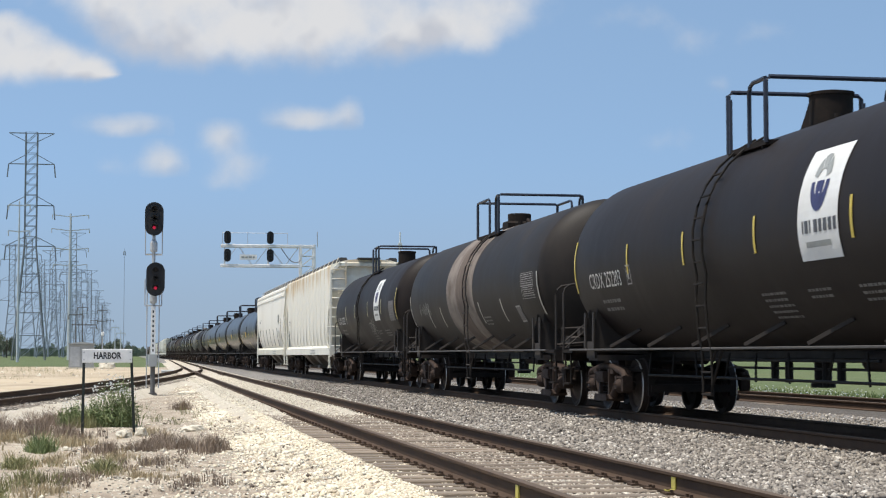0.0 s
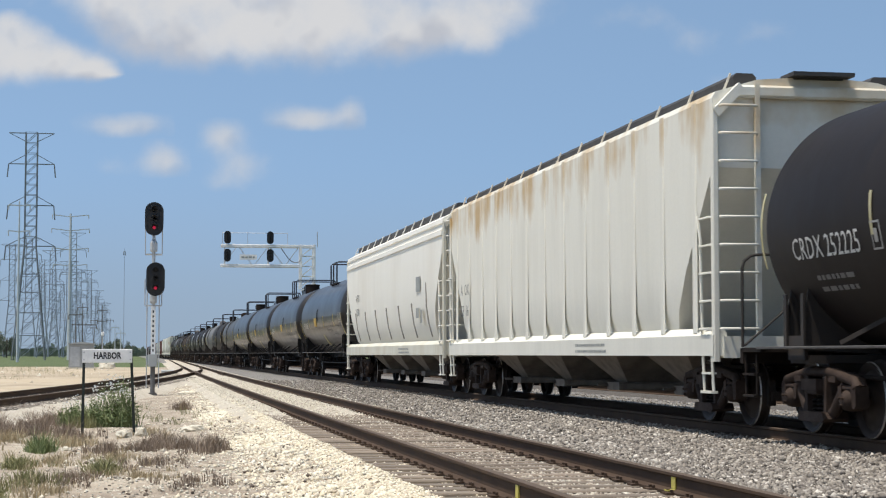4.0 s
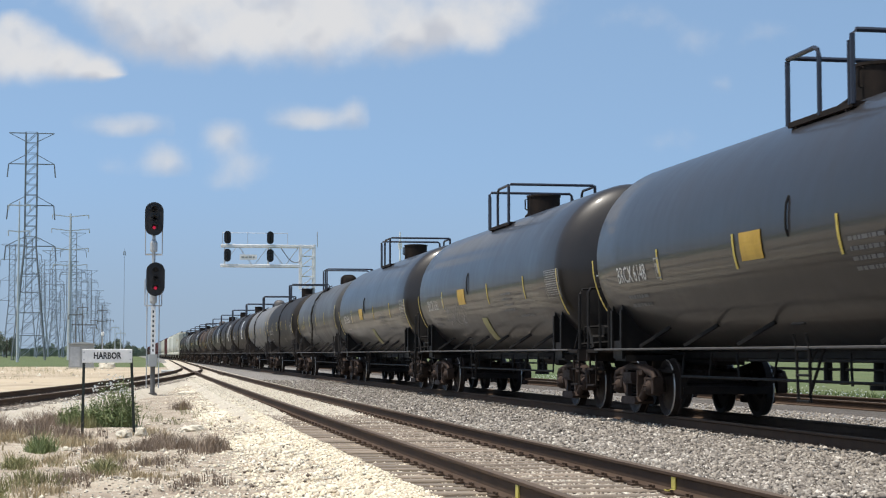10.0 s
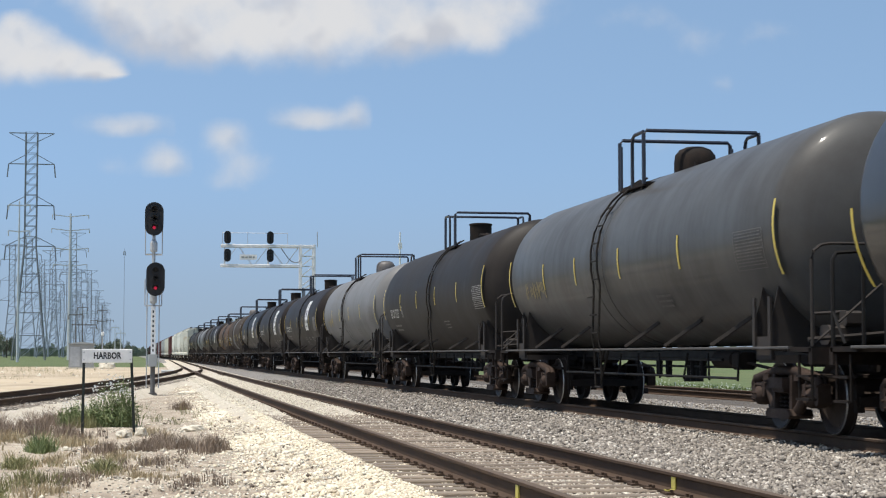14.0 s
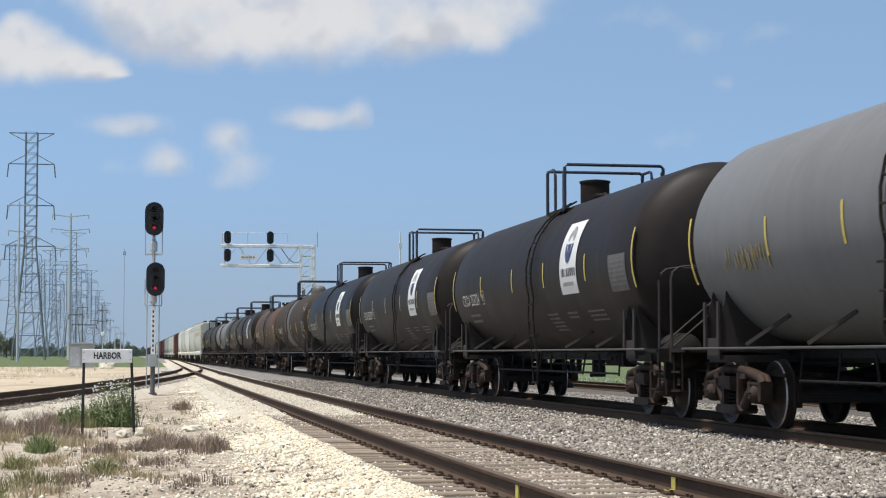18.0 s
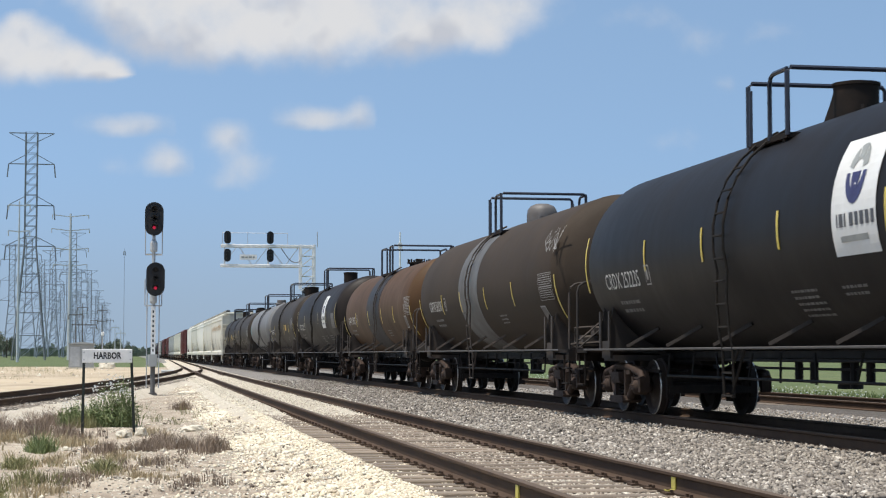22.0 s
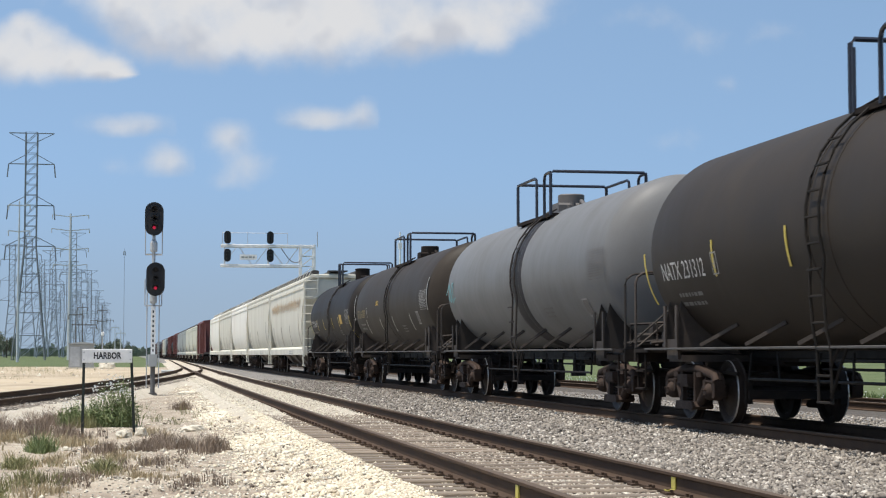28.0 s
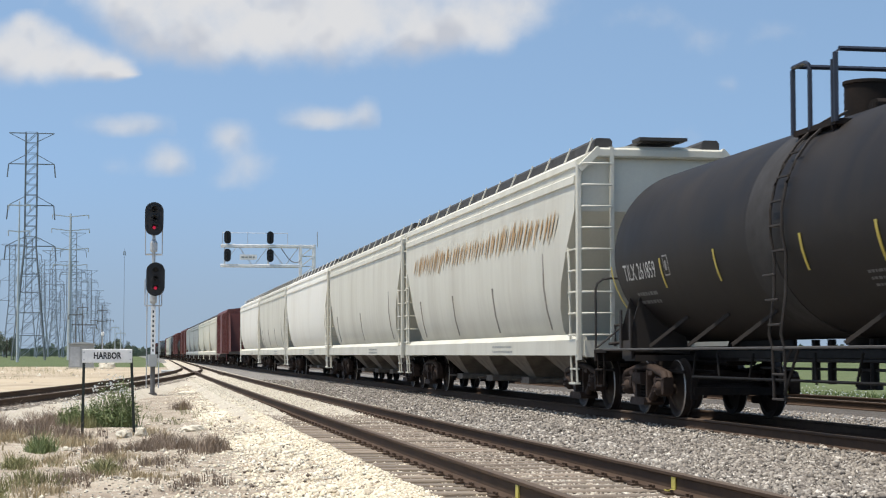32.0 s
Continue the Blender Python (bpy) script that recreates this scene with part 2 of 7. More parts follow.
GREY_STONE = stones("grey_ballast_stone", [(0.034, 0.028, 0.024), (0.225, 0.196, 0.166), (0.33, 0.294, 0.248), (0.070, 0.058, 0.049), (0.42, 0.38, 0.322), (0.145, 0.125, 0.107), (0.70, 0.65, 0.57)])
WHITE_STONE = stones("pale_limestone", [(0.14, 0.11, 0.085), (0.66, 0.60, 0.48), (0.74, 0.69, 0.57), (0.34, 0.29, 0.22), (0.78, 0.74, 0.65), (0.56, 0.49, 0.38), (0.76, 0.70, 0.57)])
DUSTY_STONE = stones("dusty_brown_stone", [(0.12, 0.095, 0.072), (0.50, 0.44, 0.36), (0.24, 0.19, 0.145), (0.68, 0.62, 0.51), (0.17, 0.125, 0.09), (0.40, 0.33, 0.255), (0.74, 0.69, 0.58)])
CREAM_STONE = stones("cream_crushed_limestone", [(0.84, 0.77, 0.61), (0.60, 0.51, 0.37), (0.80, 0.72, 0.55), (0.86, 0.81, 0.68), (0.36, 0.28, 0.20), (0.78, 0.69, 0.52)])

# ---- mesh tools ----


class Geo:
    """Gathers vertices and faces of one mesh."""

    def __init__(self):
        self.v, self.f = [], []

    def add(self, vs, fs):
        o = len(self.v)
        self.v.extend(tuple(p) for p in vs)
        self.f.extend(tuple(i + o for i in f) for f in fs)
        return self

    def box(self, x, y, z, sx, sy, sz, c=0.0):
        """Box about its centre; c cuts the edges that run along its longest side."""
        if c <= 0:
            vs = [(x + a * sx / 2, y + b * sy / 2, z + d * sz / 2) for a in (-1, 1) for b in (-1, 1) for d in (-1, 1)]
            return self.add(vs, [(0, 1, 3, 2), (4, 6, 7, 5), (0, 4, 5, 1), (2, 3, 7, 6), (0, 2, 6, 4), (1, 5, 7, 3)])
        s = (sx, sy, sz)
        ax = s.index(max(s))
        u, w = [k for k in (0, 1, 2) if k != ax]
        hu, hw = s[u] / 2, s[w] / 2
        poly = [(-hu + c, -hw), (hu - c, -hw), (hu, -hw + c), (hu, hw - c), (hu - c, hw), (-hu + c, hw), (-hu, hw - c), (-hu, -hw + c)]
        pts = []
        for e in (-s[ax] / 2, s[ax] / 2):
            for a, b in poly:
                p = [x, y, z]
                p[ax] += e
                p[u] += a
                p[w] += b
                pts.append(p)
        n = 8
        return self.add(pts, [tuple(range(n)), tuple(range(2 * n - 1, n - 1, -1))] + [(i, i + n, (i + 1) % n + n, (i + 1) % n) for i in range(n)])

    def beam(self, p, q, w, h=None):
        p, q = Vector(p), Vector(q)
        d = (q - p).normalized()
        up = Vector((0, 0, 1)) if abs(d.z) < 0.95 else Vector((1, 0, 0))
        s = d.cross(up).normalized() * w / 2
        t = s.cross(d).normalized() * (h or w) / 2
        vs = [p - s - t, p + s - t, p + s + t, p - s + t, q - s - t, q + s - t, q + s + t, q - s + t]
        return self.add(vs, [(0, 3, 2, 1), (4, 5, 6, 7), (0, 1, 5, 4), (1, 2, 6, 5), (2, 3, 7, 6), (3, 0, 4, 7)])

    def tube(self, pts, r, n=6):
        """Round bar along a line of points."""
        pts = [Vector(p) for p in pts]
        rings = []
        for i, p in enumerate(pts):
            d = (pts[min(i + 1, len(pts) - 1)] - pts[max(i - 1, 0)]).normalized()
            up = Vector((0, 0, 1)) if abs(d.z) < 0.9 else Vector((1, 0.2, 0))
            s = d.cross(up).normalized()
            t = s.cross(d)
            rings.append([p + s * (r * math.cos(k * math.tau / n)) + t * (r * math.sin(k * math.tau / n)) for k in range(n)])
        fs = [tuple(range(n)), tuple(range(len(pts) * n - 1, (len(pts) - 1) * n - 1, -1))]
        for i in range(len(pts) - 1):
            fs += [(i * n + k, i * n + n + k, i * n + n + (k + 1) % n, i * n + (k + 1) % n) for k in range(n)]
        return self.add([p for ring in rings for p in ring], fs)

    def lathe(self, prof, axis="y", n=32, at=(0, 0, 0), caps=True):
        """Profile of (radius, along) turned about an axis."""
        vs, fs = [], []
        for r, a in prof:
            for k in range(n):
                c, s = r * math.cos(k * math.tau / n), r * math.sin(k * math.tau / n)
                p = {"y": (c, a, s), "x": (a, c, s), "z": (c, s, a)}[axis]
                vs.append((p[0] + at[0], p[1] + at[1], p[2] + at[2]))
        for i in range(len(prof) - 1):
            fs += [(i * n + k, i * n + n + k, i * n + n + (k + 1) % n, i * n + (k + 1) % n) for k in range(n)]
        if caps:
            fs += [tuple(range(n)), tuple(range(len(prof) * n - 1, (len(prof) - 1) * n - 1, -1))]
        return self.add(vs, fs)

    def prism(self, poly, axis, a, b):
        """A polygon drawn out along an axis from a to b."""
        n = len(poly)
        vs = []
        for e in (a, b):
            for u, w in poly:
                vs.append({"x": (e, u, w), "y": (u, e, w), "z": (u, w, e)}[axis])
        return self.add(vs, [tuple(range(n)), tuple(range(2 * n - 1, n - 1, -1))] + [(i, i + n, (i + 1) % n + n, (i + 1) % n) for i in range(n)])

    def rings(self, levels):
        """Rectangles (half x, half y, z) joined from level to level."""
        vs, fs = [], []
        for x, y, z in levels:
            vs += [(-x, -y, z), (x, -y, z), (x, y, z), (-x, y, z)]
        for i in range(len(levels) - 1):
            o = 4 * i
            fs += [(o + k, o + (k + 1) % 4, o + 4 + (k + 1) % 4, o + 4 + k) for k in range(4)]
        o = 4 * len(levels) - 4
        return self.add(vs, fs + [(3, 2, 1, 0), (o, o + 1, o + 2, o + 3)])

    def mesh(self, name, smooth=0):
        me = bpy.data.meshes.new(name)
        me.from_pydata(self.v, [], self.f)
        bm = bmesh.new()
        bm.from_mesh(me)
        bmesh.ops.recalc_face_normals(bm, faces=bm.faces)
        bm.to_mesh(me)
        bm.free()
        if smooth:
            me.shade_smooth()
            me.set_sharp_from_angle(angle=radians(smooth))
        return me


def part(name, geo, mat, parent, label="", at=(0, 0, 0), smooth=0):
    """Links a mesh as one object under a thing or a part; geo is a Geo or a mesh to share."""
    me = geo.mesh(name, smooth) if isinstance(geo, Geo) else geo
    if not me.materials:
        me.materials.append(mat)
    ob = new(name, me)
    if me.materials[0] is not mat:
        ob.material_slots[0].link = "OBJECT"
        ob.material_slots[0].material = mat
    ob.parent = parent
    ob.location = at
    if label:
        ob["label"] = label
    return ob


def thing(name, label, category, at=(0, 0, 0), group="", kind=""):
    ob = tagged(new(name), label, category, group, kind)
    ob.empty_display_size = 0.3
    ob.location = at
    return ob


def solid(name, geo, mat, label, category, kind="", at=(0, 0, 0), smooth=0, group=""):
    """A thing that is one mesh."""
    me = geo.mesh(name, smooth) if isinstance(geo, Geo) else geo
    if not me.materials:
        me.materials.append(mat)
    ob = tagged(new(name, me), label, category, group, kind)
    ob.location = at
    return ob


STORE = {}


def kept(key, make, smooth=0):
    """A mesh made once and shared by all parts that are alike."""
    if key not in STORE:
        STORE[key] = make().mesh(str(key).split("|")[0], smooth)
    return STORE[key]


def lettering(text, size, bold=0.0):
    """Flat mesh of a word in the built-in font, centred on its place."""
    cu = bpy.data.curves.new("letters", "FONT")
    cu.body, cu.size, cu.align_x, cu.align_y, cu.resolution_u = text, size, "CENTER", "CENTER", 2
    cu.offset = bold
    ob = bpy.data.objects.new("letters", cu)
    scene.collection.objects.link(ob)
    bpy.context.view_layer.update()
    me = bpy.data.meshes.new_from_object(ob.evaluated_get(bpy.context.evaluated_depsgraph_get()))
    g = Geo()
    g.add([v.co[:] for v in me.vertices], [tuple(p.vertices) for p in me.polygons])
    bpy.data.objects.remove(ob)
    bpy.data.curves.remove(cu)
    bpy.data.meshes.remove(me)
    return g


def flat_patch(w, h, nx=1, ny=8, x0=0.0, y0=0.0, lean=0.0):
    g = Geo()
    vs = [(x0 + w * (i / nx - 0.5) + lean * h * (j / ny - 0.5), y0 + h * (j / ny - 0.5), 0) for j in range(ny + 1) for i in range(nx + 1)]
    fs = [(j * (nx + 1) + i, j * (nx + 1) + i + 1, (j + 1) * (nx + 1) + i + 1, (j + 1) * (nx + 1) + i) for j in range(ny) for i in range(nx)]
    return g.add(vs, fs)


def bars(rows, size, width, seed=1):
    """Unreadable small writing: broken bars, row under row."""
    rnd = random.Random(seed)
    g = Geo()
    for r in range(rows):
        x = -width / 2
        while x < width / 2:
            w = rnd.uniform(0.6, 2.2) * size
            p = flat_patch(w, size * 0.62, 1, 1, x + w / 2, -r * size * 1.5)
            g.add(p.v, p.f)
            x += w + size * 0.45
    return g


def slogan_geo():
    """A short leaning name of narrow bars over a thin underline."""
    g = Geo()
    for k in range(7):
        hi = 0.16 if k in (0, 4) else 0.12
        p = flat_patch(0.045, hi, 1, 1, -0.24 + 0.08 * k, hi / 2 - 0.11, 0.35)
        g.add(p.v, p.f)
    p = flat_patch(0.62, 0.026, 4, 1, 0.0, -0.115)
    return g.add(p.v, p.f)


def thick(g, d):
    """Gives a flat patch its thickness on the far side."""
    n = len(g.v)
    edges = {}
    for f in g.f:
        for a, b in zip(f, f[1:] + f[:1]):
            edges[(a, b)] = 1
    g.v += [(x, y, z - d) for x, y, z in g.v]
    back = [tuple(i + n for i in reversed(f)) for f in g.f]
    side = [(b, a, a + n, b + n) for (a, b) in edges if (b, a) not in edges]
    g.f += back + side
    return g


def on_shell(g, R, zc, y0, z0, lift=0.012):
    """Bends a flat patch (x to the reader's right, y up) onto the camera side of a lying tank."""
    a0 = math.asin(max(-1, min(1, (z0 - zc) / R)))
    out = Geo()
    vs = []
    for x, y, z in g.v:
        a = a0 + y / R
        r = R + lift + z
        vs.append((-r * math.cos(a), y0 - x, zc + r * math.sin(a)))
    return out.add(vs, g.f)


def on_wall(g, x0, y0, z0):
    """Sets a flat patch on an upright side that faces the camera."""
    out = Geo()
    return out.add([(x0 - z, y0 - x, z0 + y) for x, y, z in g.v], g.f)

# ---- rolling stock ----
TRACK_X = 9.43
WHEELSETS = []


def wheelset_geo():
    g = Geo()
    g.tube([(-1.0, 0, 0), (1.0, 0, 0)], 0.08, 10)
    for s in (-1, 1):
        prof = [(0.10, 0.085), (0.16, 0.08), (0.22, 0.03), (0.36, 0.025), (0.40, 0.06), (0.450, 0.068), (0.458, 0.050), (0.457, 0.0), (0.462, -0.045), (0.485, -0.055), (0.485, -0.075), (0.40, -0.075), (0.36, -0.02), (0.20, -0.02), (0.14, -0.08), (0.10, -0.085)]
        g.lathe([(r, s * (0.78 + a)) for r, a in prof], "x", 28)
    return g


def side_frame_geo():
    """Cast frame: arched top member, slanting lower members, spring pocket and pedestal jaws."""
    g = Geo()
    arch = [(-1.13, 0.60), (-1.06, 0.68), (-0.80, 0.72), (-0.52, 0.76), (-0.25, 0.79), (0.25, 0.79), (0.52, 0.76), (0.80, 0.72), (1.06, 0.68), (1.13, 0.60)]
    for dx, r in ((-0.035, 0.065), (0.035, 0.06)):
        g.tube([(dx, y, z) for y, z in arch], r, 8)
    for s in (-1, 1):
        g.tube([(0, s * 0.74, 0.66), (-0.01, s * 0.60, 0.50), (-0.02, s * 0.44, 0.33), (-0.02, s * 0.30, 0.25)], 0.072, 8)
        g.prism([(s * 0.25, 0.26), (s * 0.335, 0.28), (s * 0.345, 0.74), (s * 0.25, 0.74)], "x", -0.10, 0.09)
        g.prism([(s * 1.16, 0.40), (s * 1.12, 0.36), (s * 1.06, 0.37), (s * 1.02, 0.56), (s * 1.04, 0.66), (s * 1.16, 0.62)], "x", -0.085, 0.085)
        g.prism([(s * 0.75, 0.44), (s * 0.68, 0.44), (s * 0.64, 0.62), (s * 0.76, 0.64)], "x", -0.085, 0.085)
        g.box(-0.10, s * 0.54, 0.70, 0.03, 0.20, 0.07)
    g.prism([(-0.42, 0.22), (-0.36, 0.18), (0.36, 0.18), (0.42, 0.22), (0.36, 0.30), (-0.36, 0.30)], "x", -0.17, 0.16)
    g.prism([(-0.24, 0.56), (0.24, 0.56), (0.24, 0.70), (-0.24, 0.70)], "x", -0.19, 0.10)
    return g


def bolster_geo():
    g = Geo()
    g.prism([(-1.22, 0.52), (-1.22, 0.66), (-0.5, 0.74), (0.5, 0.74), (1.22, 0.66), (1.22, 0.52), (0.4, 0.36), (-0.4, 0.36)], "y", -0.20, 0.20)
    g.lathe([(0.2, 0.72), (0.2, 0.86)], "z", 14)
    for s in (-1, 1):
        g.beam((-1.0, s * 0.42, 0.42), (1.0, s * 0.42, 0.42), 0.10, 0.14)
        for e in (-1, 1):
            g.prism([(s * 0.38, 0.30), (s * 0.47, 0.30), (s * 0.47, 0.58), (s * 0.38, 0.58)], "x", e * 0.80 - 0.04, e * 0.80 + 0.04)
    return g


def coil_geo():
    g = Geo()
    pts = [(0.06 * math.cos(a * 0.9), 0.06 * math.sin(a * 0.9), 0.30 + 0.22 * a / 28) for a in range(29)]
    g.tube(pts, 0.016, 4)
    return g


def bearing_geo():
    """Roller bearing end cap with its bolts, and the adapter over it."""
    g = Geo()
    g.lathe([(0.03, -0.125), (0.07, -0.12), (0.085, -0.10), (0.115, -0.08), (0.13, -0.03), (0.13, 0.12)], "x", 18)
    for k in range(3):
        a = k * math.tau / 3 + 0.5
        g.lathe([(0.018, -0.15), (0.018, -0.10)], "x", 6, at=(0, 0.055 * math.cos(a), 0.055 * math.sin(a)))
    g.box(0.02, 0, 0.145, 0.16, 0.28, 0.06, 0.02)
    return g


def truck(car, y, fine=True):
    """Two-axle truck under a car, centred on y."""
    t = part("truck", kept("bolster", bolster_geo), TRUCK, car, "dusty cast-steel two-axle truck", (0, y, 0))
    for s in (-1, 1):
        part("side_frame", kept("side_frame", side_frame_geo, 50), TRUCK, t, at=(s * 1.06, 0, 0))
        if fine:
            for dy in (-0.15, 0.0, 0.15):
                part("coil_spring", kept("coil", coil_geo, 60), STEEL_DARK, t, at=(s * 1.06, dy, 0))
    for dy in (-0.889, 0.889):
        w = part("wheelset", kept("wheelset", wheelset_geo, 40), WHEEL, t, "steel wheelset with bright treads")
        w.matrix_parent_inverse = Matrix.Translation((0, dy, 0.457))
        if len(w.data.materials) == 1:
            w.data.materials.append(TREAD)
            for p in w.data.polygons:
                r = math.hypot(p.center.y, p.center.z)
                if 0.440 < r < 0.462 and abs(p.center.x) > 0.828 and abs(p.normal.x) < 0.95:
                    p.material_index = 1
        WHEELSETS.append(w)
        if fine:
            part("bearing", kept("bearing", bearing_geo, 40), TRUCK, t, at=(-1.08, dy, 0.457))
    return t


def coupler_geo():
    g = Geo()
    g.box(0, 0.55, 0.86, 0.18, 1.0, 0.16, 0.03)
    g.prism([(-0.17, 0.0), (-0.10, -0.12), (0.06, -0.12), (0.17, 0.02), (0.12, 0.16), (-0.12, 0.16)], "z", 0.70, 1.02)
    g.tube([(0.2, 0.25, 0.75), (0.24, 0.05, 0.45), (0.1, -0.1, 0.38)], 0.03, 6)
    return g


def ends_of(car, L):
    for s in (-1, 1):
        c = part("coupler", kept("coupler", coupler_geo), STEEL_DARK, car, at=(0, s * L / 2, 0))
        if s > 0:
            c.rotation_euler = (0, 0, math.pi)


def tank_geo(R, h, d):
    g = Geo()
    prof = []
    for k in range(9):
        a = k / 8 * math.pi / 2
        prof.append((max(R * math.sin(a), 0.02), -h - d * math.cos(a)))
    prof[0] = (0.05, -h - d)
    n = 10
    prof += [(R, -h + 2 * h * i / n) for i in range(1, n)]
    prof += [(r, -y) for r, y in reversed(prof[:9])]
    g.lathe(prof, "y", 64)
    return g


def ring_geo(R, w):
    return Geo().lathe([(R - 0.02, -w / 2), (R + 0.012, -w / 2 + 0.01), (R + 0.012, w / 2 - 0.01), (R - 0.02, w / 2)], "y", 64, caps=False)


def handrail_geo(l, back, fore, w=2.04, h=0.90):
    """Rails round the top platform: a hoop across either end, and side rails that bend down beside the ladder gap."""
    g = Geo()
    for y, run, s in ((l / 2, back, -1), (-l / 2, fore, 1)):
        a, b = 0.035 - w / 2, 0.035 + w / 2
        g.tube([(a, y, 0), (a, y, h - 0.05), (a + 0.05, y, h), (b - 0.05, y, h), (b, y, h - 0.05), (b, y, 0)], 0.034, 6)
        for x in (a, b):
            if run < 0.2:
                g.tube([(x, y + s * 0.09, h - 0.12), (x, y + s * 0.09, 0)], 0.028, 6)
            else:
                e = y + s * run
                g.tube([(x, y, h - 0.02), (x, e - s * 0.14, h - 0.02), (x, e - s * 0.04, h - 0.06), (x, e, h - 0.16), (x, e, 0)], 0.031, 6)
    return g


def platform_geo(w, l):
    """Grating all round the manway, its edge angles and four raking struts."""
    g = Geo()
    a, b, c, d = w / 2, w / 2 - 0.44, l / 2, l / 2 - 0.28
    out, inn = [(-a, -c), (a, -c), (a, c), (-a, c)], [(-b, -d), (b, -d), (b, d), (-b, d)]
    vs = [(x, y, z) for z in (-0.03, 0.04) for x, y in out + inn]
    fs = []
    for k in range(4):
        n = (k + 1) % 4
        fs += [(8 + k, 8 + n, 12 + n, 12 + k), (k, 4 + k, 4 + n, n), (k, n, 8 + n, 8 + k), (4 + k, 12 + k, 12 + n, 4 + n)]
    g.add(vs, fs)
    for s in (-1, 1):
        for e in (-1, 1):
            g.beam((s * (a - 0.03), e * l / 2.6, -0.01), (s * (a - 0.12), e * l / 2.6, -0.30), 0.06)
    return g


def dome_geo(kind):
    """Manway housing and valves on top of a tank."""
    g = Geo()
    if kind in ("drum", "cone", "wide"):
        r = 0.38 if kind == "wide" else 0.30
        g.lathe([(r, -0.12), (r, 0.43), (r + 0.02, 0.43), (r + 0.02, 0.47), (r * 0.7, 0.49), (0.05, 0.50)], "z", 24)
        if kind == "cone":
            g.prism([(0.20, -0.12), (0.20, 0.36), (0.34, 0.20), (0.62, -0.06), (0.62, -0.12)], "x", -0.24, 0.24)
        if kind == "drum":
            g.box(0.05, -0.48, 0.06, 0.36, 0.30, 0.22, 0.05)
            g.tube([(0.05, -0.62, -0.05), (0.05, -0.62, 0.14), (0.05, -0.9, 0.02)], 0.05, 8)
        if kind == "wide":
            for s in (-1, 1):
                g.tube([(-0.36, s * 0.14 - 0.04, 0.40), (-0.42, s * 0.14 - 0.04, 0.38), (-0.42, s * 0.14 - 0.04, 0.16), (-0.37, s * 0.14 - 0.04, 0.14)], 0.018, 5)
            g.tube([(-0.2, 0.5, -0.1), (-0.2, 0.5, 0.10), (-0.2, 0.9, 0.04)], 0.05, 8)
    elif kind == "round":
        g.lathe([(0.36, -0.12), (0.36, 0.16), (0.34, 0.28), (0.27, 0.37), (0.15, 0.42), (0.03, 0.43)], "z", 24)
        g.lathe([(0.30, 0.10), (0.30, 0.13)], "z", 20)
        g.prism([(0.28, -0.12), (0.30, 0.20), (0.50, 0.06), (0.50, -0.12)], "x", -0.16, 0.16)
        g.tube([(-0.15, 0.62, -0.1), (-0.15, 0.62, 0.12), (0.1, 0.62, 0.12)], 0.045, 8)
    elif kind == "low":
        g.lathe([(0.32, -0.12), (0.32, 0.08), (0.40, 0.09), (0.40, 0.13), (0.36, 0.14), (0.05, 0.15)], "z", 24)
        for k in range(10):
            a = k * math.tau / 10
            g.tube([(0.36 * math.cos(a), 0.36 * math.sin(a), 0.10), (0.37 * math.cos(a), 0.37 * math.sin(a), 0.24)], 0.028, 6)
        g.box(0, 0, 0.18, 0.22, 0.22, 0.14, 0.03)
    else:
        g.box(0, 0, 0.06, 0.72, 0.66, 0.24, 0.05)
        g.lathe([(0.29, 0.10), (0.29, 0.36), (0.27, 0.38), (0.05, 0.39)], "z", 20)
        g.tube([(0.1, -0.52, -0.1), (0.1, -0.52, 0.20), (0.1, -0.80, 0.08)], 0.05, 8)
        g.tube([(-0.12, -0.62, -0.1), (-0.12, -0.62, 0.16)], 0.06, 8)
    for k in range(2):
        g.tube([(-0.22 + 0.24 * k, -0.76, -0.14), (-0.22 + 0.24 * k, -0.76, 0.08)], 0.05, 8)
    g.box(0, 0.02, -0.06, 0.56, 1.90, 0.07, 0.02)
    return g


def ladder_geo(R, zc, low=False):
    """Ladder on the shell's side: follows the shell, then hangs from the deck rail as a stirrup."""
    g = Geo()
    deck = -1.50
    for dy in (-0.2, 0.2):
        pts = []
        if not low:
            pts = [(-(R + 0.07) * math.cos(a), dy, zc + (R + 0.07) * math.sin(a)) for a in [radians(d) for d in (66, 54, 42, 30, 18, 6, -6, -16)]]
            pts.append((-R - 0.02, dy, 1.75))
        pts += [(deck - 0.04, dy, 1.25), (deck, dy, 1.10), (deck + 0.02, dy, 0.42)]
        g.tube(pts, 0.02, 5)
    for k in range(4 if low else 11):
        z = 0.44 + 0.31 * k
        if z > zc - 0.4:
            a = math.asin(max(-0.3, min(0.97, (z - zc) / (R + 0.07))))
            x = -(R + 0.07) * math.cos(a)
        else:
            x = deck - 0.04 * (z > 1.1) - 0.1 * max(0, min(1, z - 1.3))
        g.tube([(x, -0.2, z), (x, 0.2, z)], 0.016, 5)
    g.tube([(deck, -0.2, 0.50), (deck + 0.02, -0.62, 1.08)], 0.02, 5)
    g.tube([(deck, -0.2, 0.85), (deck + 0.02, -0.40, 1.08)], 0.016, 5)
    return g


def grab_iron_geo(R, zc):
    """Upright hand hold standing off the shell."""
    pts = []
    for k in range(6):
        a = math.asin((0.30 - 0.10 * k) / R)
        r = R + (0.022 if 0 < k < 5 else 0.0)
        pts.append((-r * math.cos(a), 0, zc + r * math.sin(a)))
    return Geo().tube(pts, 0.016, 5)


